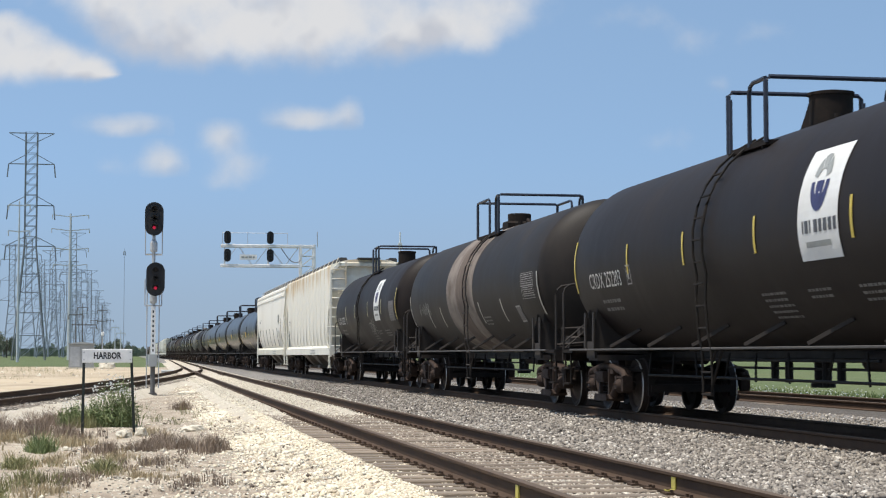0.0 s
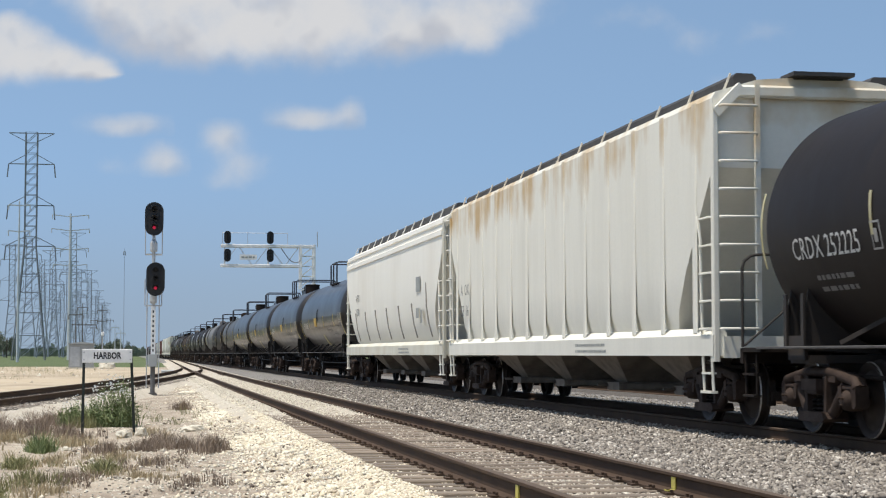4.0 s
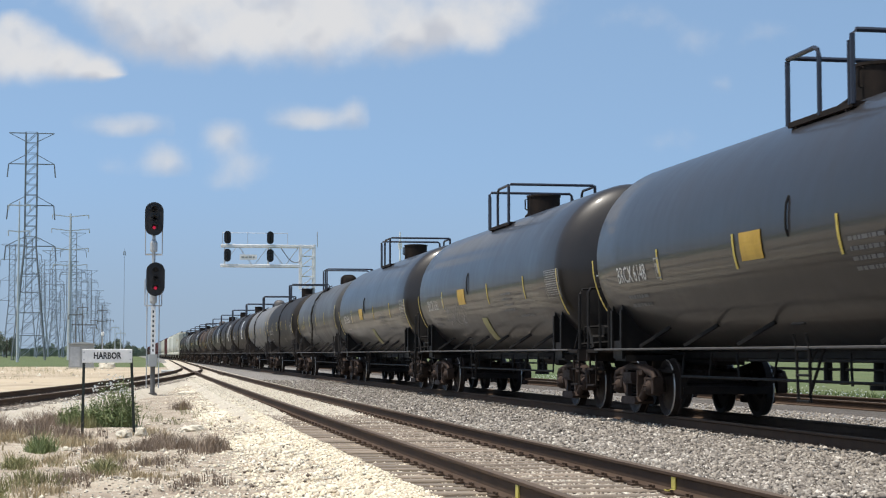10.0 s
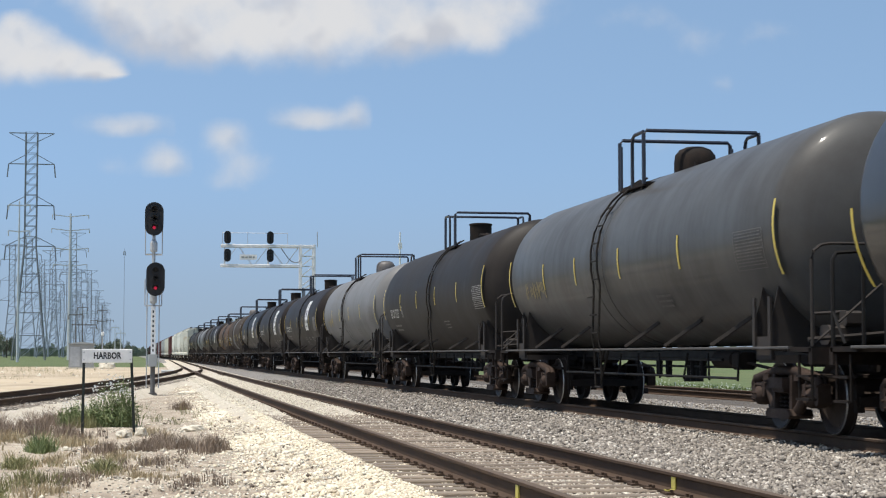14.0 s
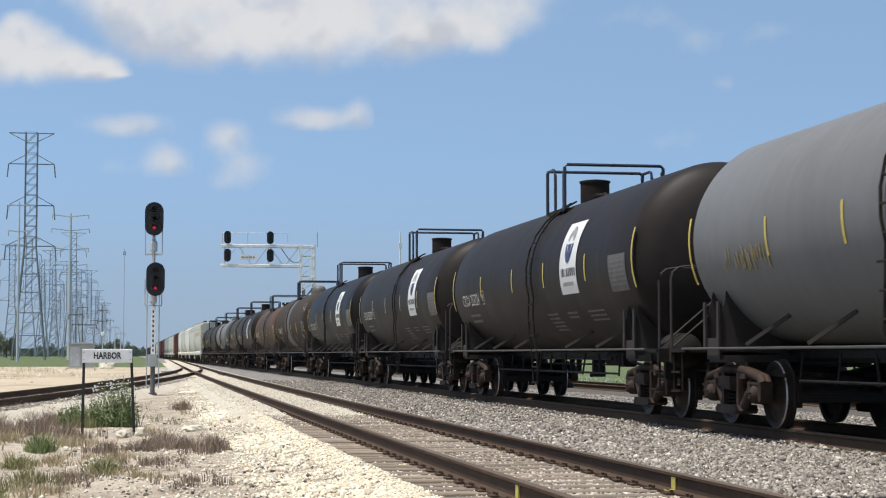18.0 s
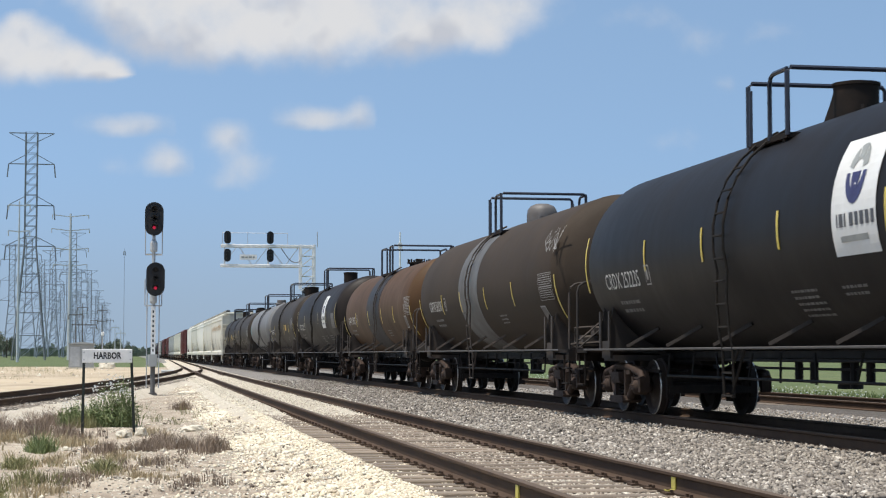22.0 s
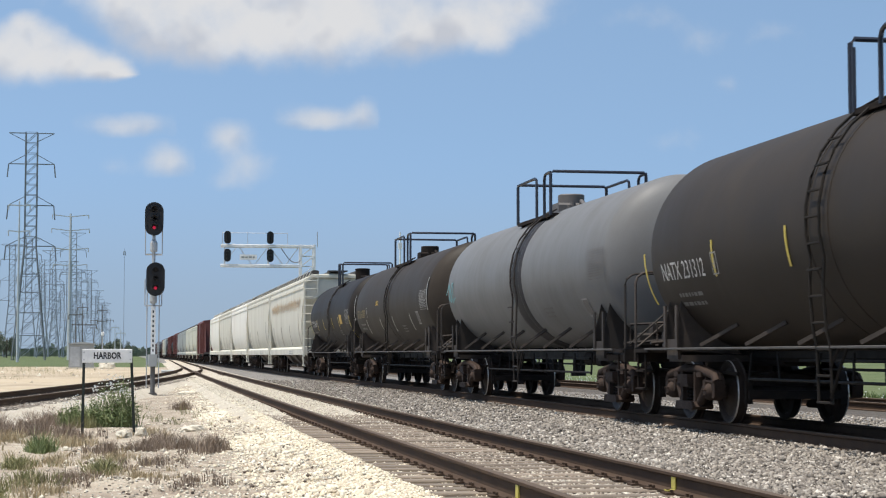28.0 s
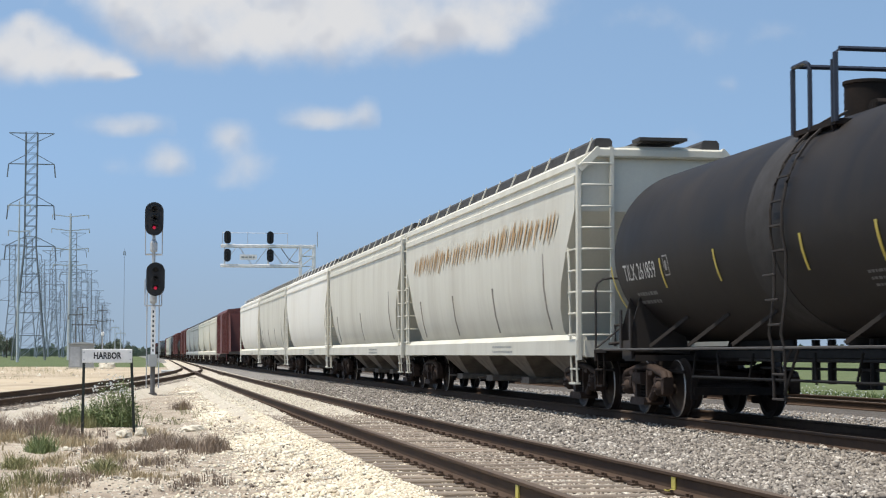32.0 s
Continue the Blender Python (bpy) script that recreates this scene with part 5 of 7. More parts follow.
def bed_geo(center, half, y0, y1, top, foot, step=1.0, rise=0.0):
    """Ballast bed: flat top, sloping shoulders, uneven all along."""
    prof = [(-half - 0.75, foot), (-half, top), (-half * 0.5, top + 0.01), (0, top), (half * 0.5, top + 0.01), (half, top), (half + 0.75, foot)]
    g = Geo()
    n = len(prof)
    ys = spaced((y0, 70, step), (70, y1, 8)) if y1 > 70 else spaced((y0, y1, step))
    for y in ys:
        for k, (dx, z) in enumerate(prof):
            x = center(y) + dx + (0.15 * noise.noise((y * 0.6, k * 3.1, 2)) if k in (0, 1, n - 2, n - 1) else 0)
            g.v.append((x, y, z + rise * smooth_step(26, 38, y) * (0 < k < n - 1) + 0.02 * noise.noise((x * 2, y * 2, 5))))
    for j in range(len(ys) - 1):
        g.f += [(j * n + i, j * n + i + 1, (j + 1) * n + i + 1, (j + 1) * n + i) for i in range(n - 1)]
    return g


solid("ballast_bed", bed_geo(lambda y: 10.9, 5.9, -40, 1400, -0.20, -0.75), GREY_BED, "grey crushed-stone ballast under the main tracks", "ballast", "structure", smooth=60)
DIRTY_BED = earth("dirty_old_ballast", [(0.105, 0.09, 0.075), (0.07, 0.06, 0.05), (0.15, 0.13, 0.11)], 0.5, 0.6, 1.0, 16.0)
# Brake grime with the shade under the cars painted in as darker stone.
SHADED_BED = earth("grimy_shaded_ballast", [(0.045, 0.038, 0.033), (0.028, 0.024, 0.021), (0.07, 0.06, 0.052)], 0.6, 0.5, 1.0, 16.0)
solid("ballast_bed", bed_geo(lambda y: 16.0, 2.3, -40, 1400, -0.185, -0.75), DIRTY_BED, "dirty brown-grey old ballast under the far track", "ballast", "structure", smooth=60)
solid("ballast_stain", sheet(spaced((8.74, 10.12, 0.23)), spaced((-40, 70, 1.0), (70, 600, 8)), lambda x, y: -0.188 + 0.012 * noise.noise((x * 3, y * 3, 4))), SHADED_BED, "ballast between the rails darkened for grime and shade under the train", "ballast", "structure", smooth=60)
solid("ballast_bed", bed_geo(near_x, 1.6, -40, 380, -0.235, -0.45, rise=0.062), WHITE_BED, "pale crushed-stone ballast under the side track", "ballast", "structure", smooth=60)
solid("ballast_bed", bed_geo(left_x, 1.55, -30, 145, -0.185, -0.45), WHITE_BED, "pale brown ballast under the branch track", "ballast", "structure", smooth=60)

CREAM_BED = earth("cream_crusher_dust", [(0.80, 0.735, 0.575), (0.74, 0.665, 0.50), (0.82, 0.77, 0.63)], 0.5, 0.10, 0.7, 30.0)


def bank_z(x, y):
    """Height of the gravel bank beside the side track."""
    u = x - (near_x(y) - 3.80)
    z = -0.236 - 0.07 * (1 - smooth_step(1.55, 2.35, u)) - 0.20 * (1 - smooth_step(0.95, 1.60, u))
    z += 0.068 * smooth_step(2.05, 2.40, u) - 0.046 * smooth_step(2.42, 2.58, u)
    return z + 0.022 * (1 - 0.6 * smooth_step(2.2, 2.6, u)) * noise.noise((x * 1.7, y * 1.1, 9)) + 0.022 * noise.noise((x * 6, y * 6, 2))


def bank_geo():
    us, ys = spaced((0.9, 2.98, 0.08)), spaced((8, 40, 0.16), (40, 75, 0.6))
    g, n = Geo(), len(us)
    for y in ys:
        for u in us:
            x = u + near_x(y) - 3.80 + 0.10 * noise.noise((u * 2, y * 0.9, 6)) * (u < 1.3)
            g.v.append((x, y, bank_z(x, y)))
    g.f = [(j * n + i, j * n + i + 1, (j + 1) * n + i + 1, (j + 1) * n + i) for j in range(len(ys) - 1) for i in range(n - 1)]
    return g


solid("gravel_bank", bank_geo(), CREAM_BED, "cream limestone dust banked against the side track", "gravel", "structure", smooth=60)
RAIL_PROF = [(-0.070, -0.178), (0.070, -0.178), (0.070, -0.160), (0.012, -0.140), (0.010, -0.045), (0.036, -0.030), (0.036, -0.006), (0.026, 0.0), (-0.026, 0.0), (-0.036, -0.006), (-0.036, -0.030), (-0.010, -0.045), (-0.012, -0.140), (-0.070, -0.160)]


def rail_geo(line, off, ys):
    g = Geo()
    n = len(RAIL_PROF)
    for y in ys:
        for dx, z in RAIL_PROF:
            g.v.append((line(y) + off + dx, y, z))
    for j in range(len(ys) - 1):
        g.f += [(j * n + i, j * n + (i + 1) % n, (j + 1) * n + (i + 1) % n, (j + 1) * n + i) for i in range(n)]
    g.f += [tuple(range(n)), tuple(range(len(ys) * n - 1, (len(ys) - 1) * n - 1, -1))]
    return g


def tie_mesh():
    g = Geo()
    g.box(0, 0, -0.09, 2.6, 0.225, 0.18, 0.012)
    return g


def fastening_geo():
    g = Geo()
    for s in (-1, 1):
        for e in (-1, 1):
            g.box(s * 0.7525 + e * 0.10, 0, 0.008, 0.07, 0.17, 0.016)
            for d in (-0.05, 0.05):
                g.box(s * 0.7525 + e * 0.082, d, 0.02, 0.025, 0.025, 0.04)
    return g


def railway(name, label, line, y0, y1, tie_to, bright, tie_from=12.0, plates=0):
    tr = thing(name, label, "railway track", kind="structure")
    ys = spaced((y0, min(y1, 160), 4), (min(y1, 160), y1, 20)) if y1 > 160 else spaced((y0, y1, 4))
    for off in (-0.7525, 0.7525):
        r = part("rail", rail_geo(line, off, ys), RAIL, tr, "rusty steel rail with a worn head")
        r.data.materials.append(RAIL_TOP if not bright else TREAD)
        n = len(RAIL_PROF)
        for k, p in enumerate(r.data.polygons):
            if p.center.z > -0.004:
                p.material_index = 1
    y = tie_from
    rnd = random.Random(len(name))
    while y < tie_to:
        o = part("tie", kept("tie", tie_mesh), TIE, tr, at=(line(y) + rnd.uniform(-0.04, 0.04), y, -0.178 + rnd.uniform(-0.012, 0.004)))
        slope = (line(y + 0.5) - line(y - 0.5))
        o.rotation_euler = (0, 0, -slope + rnd.uniform(-0.015, 0.015))
        if y < plates:
            part("tie_plate", kept("plates", fastening_geo), RAIL, tr, at=(line(y), y, -0.178))
        y += 0.52
    return tr


railway("track_main", "main track with rusty rails on grey ballast", lambda y: TRACK_X, -40, 1400, 70, False, -4.64)
side = railway("track_side", "side track with weathered ties and rusty rails", near_x, -20, 360, 130, False, -5.12, 45)
railway("track_branch", "branch track with rusty rails in pale gravel", left_x, -20, 148, 110, False, 30.0)
railway("track_far", "far track beyond the train with rusty rails", lambda y: 16.0, -40, 1400, 60, False, -4.2)
for off, y in ((-0.7525, 13.55), (0.7525, 14.2)):
    part("yellow_mark", Geo().box(0, 0, 0, 0.012, 0.10, 0.10), YELLOW_MARK, side, "yellow paint mark on the rail", (near_x(y) + off - 0.022, y, -0.09))
    part("yellow_mark", Geo().box(0, 0, 0, 0.14, 0.09, 0.012), YELLOW_MARK, side, "yellow paint mark on the rail", (near_x(y) + off - 0.03, y - 0.02, -0.15))

# frog and guard rails where the branch leaves the side track
turnout = thing("turnout", "steel frog and guard rails where two tracks join", "railway switch", kind="structure")
for off, a, b in ((0.9, 96, 104), (-0.9, 97, 106)):
    part("guard_rail", rail_geo(lambda y: near_x(y), off * 0.72, spaced((a, b, 2))), RAIL, turnout)
part("frog", Geo().prism([(-0.15, -4), (0.15, -4), (0.06, 4), (-0.06, 4)], "z", -0.16, -0.004), RAIL_TOP, turnout, "", (near_x(101) - 0.74, 101, 0))
part("switch_machine", Geo().box(0, 0, 0.05, 0.9, 0.5, 0.3, 0.05), SHED, turnout, "grey switch machine", (2.4, 118, -0.25))


def stone_field(n, place, size, seed):
    """Many broken stones, each with its own shape and turn, as one mesh."""
    rng = np.random.default_rng(seed)
    base = np.array([(1, 0, 0), (0, 1, 0), (-1, 0, 0), (0, -1, 0), (0, 0, 0.75), (0, 0, -0.75)], float)
    tri = np.array([(0, 1, 4), (1, 2, 4), (2, 3, 4), (3, 0, 4), (1, 0, 5), (2, 1, 5), (3, 2, 5), (0, 3, 5)])
    c = place(rng, n)
    n = len(c)
    s = (size[0] + (size[1] - size[0]) * rng.uniform(0, 1, (n, 1, 1)) ** 2) * rng.uniform(0.6, 1.25, (n, 6, 1))
    v = base[None] * s + rng.normal(0, size[0] * 0.25, (n, 6, 3))
    a, t = rng.uniform(0, math.tau, n), rng.uniform(-0.7, 0.7, n)
    ca, sa, ct, st = np.cos(a), np.sin(a), np.cos(t), np.sin(t)
    rz = np.stack([np.stack([ca, -sa, 0 * a], -1), np.stack([sa, ca, 0 * a], -1), np.stack([0 * a, 0 * a, 1 + 0 * a], -1)], 1)
    rx = np.stack([np.stack([1 + 0 * a, 0 * a, 0 * a], -1), np.stack([0 * a, ct, -st], -1), np.stack([0 * a, st, ct], -1)], 1)
    v = np.einsum("nij,nkj->nki", rz @ rx, v) + c[:, None, :]
    f = (tri[None] + (np.arange(n) * 6)[:, None, None]).reshape(-1, 3)
    me = bpy.data.meshes.new("stones")
    me.vertices.add(n * 6)
    me.vertices.foreach_set("co", v.reshape(-1).astype(np.float32))
    me.loops.add(len(f) * 3)
    me.loops.foreach_set("vertex_index", f.reshape(-1).astype(np.int32))
    me.polygons.add(len(f))
    me.polygons.foreach_set("loop_start", np.arange(0, len(f) * 3, 3, dtype=np.int32))
    me.update(calc_edges=True)
    return me


def ahead(rng, n, y0, y1):
    """Distances up the line, thinning out with distance."""
    u = rng.uniform(0, 1, n)
    return 1 / (1 / y0 + u * (1 / y1 - 1 / y0))


def grey_place(rng, n):
    y = ahead(rng, n, 13.5, 80)
    x = rng.uniform(5.2, 8.65, n)
    return np.stack([x, y, -0.198 + rng.uniform(-0.030, 0.034, n)], 1)


def mid_place(rng, n):
    y = ahead(rng, n, 16, 70)
    x = rng.uniform(10.3, 13.6, n)
    return np.stack([x, y, -0.195 + rng.uniform(-0.012, 0.015, n)], 1)


def side_place(rng, n):
    """Side-track ballast between the ties and over the shoulder."""
    y = ahead(rng, n, 13, 34)
    lo = np.where(rng.uniform(0, 1, n) < 0.5, 0.0, 1.0)
    off = np.where(lo > 0, rng.uniform(-0.68, 0.68, n), rng.uniform(0.85, 1.95, n))
    k = np.round((y - 11.0) / 0.52)
    gap = np.abs((y - 11.0) / 0.52 - k) * 0.52
    ok = (gap > 0.115) | (np.abs(off) > 1.35) | (rng.uniform(0, 1, n) < 0.08)
    x = 3.80 + 0.55 * (y / 98) ** 2 + off
    z = np.where(np.abs(off) > 1.4, -0.215 - (np.abs(off) - 1.4) * 0.30, -0.208)
    p = np.stack([x, y, z + rng.uniform(-0.015, 0.015, n)], 1)
    return p[ok]


def shoulder_place(rng, n):
    """Cream stones round the tie ends on the bank's side of the track."""
    y = ahead(rng, n, 12, 45)
    off = -rng.uniform(0.84, 1.75, n)
    k = np.round((y - 11.0) / 0.52)
    gap = np.abs((y - 11.0) / 0.52 - k) * 0.52
    ok = (gap > 0.12) | (off < -1.30) | (rng.uniform(0, 1, n) < 0.04)
    x = 3.80 + 0.55 * (y / 98) ** 2 + off
    z = np.array([bank_z(a, b) for a, b in zip(x, y)])
    return np.stack([x, y, z + rng.uniform(-0.012, 0.006, n)], 1)[ok]


def white_place(rng, n):
    y = ahead(rng, n, 13, 62)
    t = rng.uniform(0, 1, n) ** 0.4
    x = -3.5 + (y / 62) * 2.0 + t * (6.0 - (y / 62) * 1.5)
    x = np.minimum(x, 3.80 + 0.55 * (y / 98) ** 2 - 1.5)
    z = np.array([ground_z(a, b) for a, b in zip(x, y)])
    return np.stack([x, y, z + rng.uniform(-0.008, 0.012, n)], 1)


def stuff(name, me, mat, label, category):
    me.materials.append(mat)
    return tagged(new(name, me), label, category, "", "stuff")


stuff("ballast_stones", stone_field(92000, grey_place, (0.019, 0.050), 1), GREY_STONE, "loose grey crushed stones between the tracks", "gravel")
stuff("ballast_stones", stone_field(14000, mid_place, (0.025, 0.045), 2), GREY_STONE, "loose grey crushed stones beyond the train", "gravel")
stuff("gravel", stone_field(22000, shoulder_place, (0.010, 0.028), 31), CREAM_STONE, "cream crushed stone heaped over the tie ends", "gravel")
stuff("ballast_stones", stone_field(40000, side_place, (0.014, 0.032), 3), DUSTY_STONE, "dusty brown and pale stones between the ties", "gravel")
def branch_place(rng, n):
    y = ahead(rng, n, 26, 90)
    off = rng.uniform(-1.4, 2.1, n)
    x = 4.9 + 0.015 * (y - 150) - 0.000566 * (150 - y) ** 2 + off
    return np.stack([x, y, np.where(off > 1.4, -0.19 - (off - 1.4) * 0.33, -0.18) + rng.uniform(-0.015, 0.015, n)], 1)


stuff("ballast_stones", stone_field(16000, branch_place, (0.02, 0.045), 12), GREY_STONE, "grey and brown stones along the branch track", "gravel")
def lot_place(rng, n):
    x, y = rng.uniform(-30, -2, n), rng.uniform(85, 190, n)
    return np.stack([x, y, np.full(n, -0.38)], 1)


stuff("rubble", stone_field(220, lot_place, (0.05, 0.20), 15), WHITE_STONE, "pale rubble scattered over the dirt lot", "stones")
stuff("stone_debris", stone_field(700, white_place, (0.012, 0.045), 9), stones("dark_debris", [(0.06, 0.045, 0.035), (0.16, 0.12, 0.09), (0.10, 0.08, 0.06)]), "dark scattered stones on the gravel bank", "stones")
stuff("loose_stones", stone_field(1300, white_place, (0.02, 0.05), 10), WHITE_STONE, "larger pale stones on the gravel bank", "stones")
def bank_place(rng, n):
    """Gravel bank that slopes down from the side track."""
    y = ahead(rng, n, 12, 70)
    x = 3.80 + 0.55 * (y / 98) ** 2 - 1.42 - 1.15 * rng.uniform(0, 1, n) ** 0.9 - 0.35 * np.abs(rng.normal(0, 1, n)) * (rng.uniform(0, 1, n) < 0.25)
    z = np.array([max(ground_z(a, b), bank_z(a, b)) for a, b in zip(x, y)])
    return np.stack([x, y, z + rng.uniform(-0.010, 0.006, n)], 1)


def verge_place(rng, n):
    """Stones along the farther part of the side track."""
    y = rng.uniform(24, 85, n)
    off = rng.uniform(-2.4, 1.9, n)
    ok = np.abs(np.abs(off) - 0.7525) > 0.09
    x = 3.80 + 0.55 * (y / 98) ** 2 + off
    rise = 0.055 * np.clip((y - 26) / 12, 0, 1)
    z = np.where(np.abs(off) > 1.5, -0.225 - (np.abs(off) - 1.5) * 0.29, -0.225) + rise * (np.abs(off) < 1.7)
    return np.stack([x, y, z + rng.uniform(-0.012, 0.012, n)], 1)[ok]


stuff("stone_debris", stone_field(900, bank_place, (0.010, 0.036), 24), stones("dark_clods", [(0.07, 0.055, 0.04), (0.17, 0.13, 0.095), (0.11, 0.085, 0.06)]), "dark clods and stones on the cream gravel", "stones")
stuff("gravel", stone_field(3600, bank_place, (0.022, 0.052), 27), CREAM_STONE, "larger cream limestone lumps on the bank", "gravel")
stuff("gravel", stone_field(30000, bank_place, (0.006, 0.022), 21), CREAM_STONE, "cream limestone gravel on the bank beside the side track", "gravel")
stuff("ballast_stones", stone_field(56000, verge_place, (0.013, 0.032), 22), WHITE_STONE, "pale crushed stones along the side track", "gravel")
stuff("gravel", stone_field(17000, white_place, (0.006, 0.024), 4), WHITE_STONE, "pale limestone gravel on the bank", "gravel")


def boulder_geo(seed, sx, sy, sz):
    rnd = random.Random(seed)
    bm = bmesh.new()
    bmesh.ops.create_icosphere(bm, subdivisions=3, radius=1)
    for v in bm.verts:
        k = 1 + 0.42 * noise.noise(v.co * 1.9 + Vector((seed, 0, 0))) + 0.16 * noise.noise(v.co * 4.5)
        v.co = Vector((v.co.x * sx * k, v.co.y * sy * k, max(v.co.z, -0.5) * sz * k))
    me = bpy.data.meshes.new("rock")
    bm.to_mesh(me)
    bm.free()
    me.shade_smooth()
    me.set_sharp_from_angle(angle=radians(30))
    return me


ROCK = surface("pale_limestone_block", (0.62, 0.58, 0.48), (0.48, 0.42, 0.32), 0.85, 0, 4, 40, relief=0.5)
for k, (x, y, sx, sy, sz) in enumerate(((1.03, 29.8, 0.20, 0.12, 0.075), (-0.12, 28.6, 0.13, 0.10, 0.085), (0.16, 28.9, 0.10, 0.085, 0.10), (2.0, 24.4, 0.06, 0.05, 0.04), (-0.9, 25.0, 0.07, 0.06, 0.04))):
    solid("rock", boulder_geo(k, sx, sy, sz), ROCK, "pale limestone rock on the gravel", "rock", at=(x, y, ground_z(x, y) + 0.35 * sz))

# ---- plants ----


def leaf_mat(name, a, b):
    m, nt, s = nodes_of(name)
    g = nt.nodes.new("ShaderNodeNewGeometry")
    nt.links.new(ramp(nt, g.outputs["Random Per Island"], a, b, 0.0, 1.0), s.inputs["Base Color"])
    s.inputs["Roughness"].default_value = 0.7
    s.inputs["Subsurface Weight"].default_value = 0.0
    return m


GREEN_BLADE = leaf_mat("green_weed_leaves", (0.10, 0.135, 0.045), (0.19, 0.23, 0.09))
DRY_BLADE = leaf_mat("dry_grass_blades", (0.30, 0.23, 0.13), (0.42, 0.35, 0.22))
BROWN_BLADE = leaf_mat("brown_dead_stems", (0.16, 0.115, 0.085), (0.29, 0.225, 0.165))
GREEN_FIELD = leaf_mat("field_grass_blades", (0.075, 0.11, 0.030), (0.13, 0.16, 0.052))
OLIVE_BLADE = leaf_mat("olive_grass_blades", (0.13, 0.14, 0.05), (0.26, 0.24, 0.11))
PETAL = leaf_mat("white_petals", (0.70, 0.70, 0.66), (0.82, 0.82, 0.78))


def blades(g, rnd, n, rx, ry, h, w, cx=0.0, cy=0.0, lean=0.5, height=None):
    for _ in range(n):
        a, r = rnd.uniform(0, math.tau), math.sqrt(rnd.uniform(0, 1))
        x, y = cx + rx * r * math.cos(a), cy + ry * r * math.sin(a)
        z = height(x, y) if height else 0.0
        hh = h * rnd.uniform(0.45, 1.1) * (1.15 - 0.5 * r)
        d = rnd.uniform(0, math.tau)
        lx, ly = math.cos(d) * lean * hh * rnd.uniform(0.1, 1), math.sin(d) * lean * hh * rnd.uniform(0.1, 1)
        s = rnd.uniform(0, math.tau)
        ux, uy = w * math.cos(s), w * math.sin(s)
        o = len(g.v)
        g.v += [(x - ux, y - uy, z - 0.02), (x + ux, y + uy, z - 0.02), (x + lx * 0.4 + ux * 0.8, y + ly * 0.4 + uy * 0.8, z + hh * 0.6), (x + lx * 0.4 - ux * 0.8, y + ly * 0.4 - uy * 0.8, z + hh * 0.6), (x + lx, y + ly, z + hh)]
        g.f += [(o, o + 1, o + 2, o + 3), (o + 3, o + 2, o + 4)]
    return g


def raw_mesh(g, name):
    me = bpy.data.meshes.new(name)
    me.from_pydata(g.v, [], g.f)
    return me


def leaves(g, rnd, n, rx, ry, h, size):
    for _ in range(n):
        a, r = rnd.uniform(0, math.tau), math.sqrt(rnd.uniform(0, 1))
        z = rnd.uniform(0.1, 1) * h * (1.1 - 0.5 * r)
        p = Vector((rx * r * math.cos(a), ry * r * math.sin(a), z))
        u = Vector((rnd.uniform(-1, 1), rnd.uniform(-1, 1), rnd.uniform(-0.6, 0.6))).normalized() * size * rnd.uniform(0.6, 1.3)
        w = u.cross(Vector((rnd.uniform(-1, 1), rnd.uniform(-1, 1), 1))).normalized() * size * 0.35
        o = len(g.v)
        g.v += [tuple(p - u), tuple(p + w), tuple(p + u), tuple(p - w)]
        g.f += [(o, o + 1, o + 2, o + 3)]
    return g


rnd = random.Random(11)
bush = thing("weed_bush", "green flowering weeds with white blossoms behind the sign", "weeds", (-0.33, 33.2, ground_z(-0.33, 33.2)))
g = Geo()
for cx, cy, r, hh, n in ((0.12, 0.0, 0.26, 1.0, 150), (-0.18, 0.1, 0.30, 0.80, 120), (0.30, -0.1, 0.2, 0.62, 70), (-0.42, 0.0, 0.24, 0.48, 70), (0.0, -0.25, 0.3, 0.5, 70)):
    blades(g, rnd, n, r, r, hh, 0.007, cx, cy, 0.45)
    k = Geo()
    leaves(k, rnd, n * 5, r, r, hh * 0.95, 0.035)
    g.add([(x + cx, y + cy, z) for x, y, z in k.v], k.f)
part("foliage", raw_mesh(g, "foliage"), GREEN_BLADE, bush)


def blossom_geo(rnd, n, rx, ry, z0, z1, size):
    """Small white heads: little crossed petals at the tips of the stems."""
    g = Geo()
    for _ in range(n):
        a, r = rnd.uniform(0, math.tau), math.sqrt(rnd.uniform(0, 1))
        p = Vector((rx * r * math.cos(a), ry * r * math.sin(a), rnd.uniform(z0, z1) * (1.05 - 0.25 * r)))
        for k in range(3):
            u = Vector((math.cos(k * 1.05), math.sin(k * 1.05), rnd.uniform(-0.5, 0.5))) * size * rnd.uniform(0.7, 1.2)
            w = Vector((0, 0, size * 0.6))
            o = len(g.v)
            g.v += [tuple(p - u - w), tuple(p + u - w), tuple(p + u + w), tuple(p - u + w)]
            g.f += [(o, o + 1, o + 2, o + 3)]
    return g


part("flower_cluster", raw_mesh(blossom_geo(rnd, 130, 0.42, 0.35, 0.62, 1.0, 0.016), "flower_cluster"), PETAL, bush)
small = thing("weed_bush", "thin green weeds with pale blossoms", "weeds", (-0.95, 33.5, ground_z(-0.95, 33.5)))
part("foliage", raw_mesh(leaves(blades(Geo(), rnd, 400, 0.45, 0.4, 0.5, 0.007, lean=0.4), rnd, 350, 0.45, 0.4, 0.45, 0.04), "foliage"), GREEN_BLADE, small)
part("flower_cluster", raw_mesh(blossom_geo(rnd, 50, 0.4, 0.35, 0.40, 0.6, 0.013), "flower_cluster"), PETAL, small)


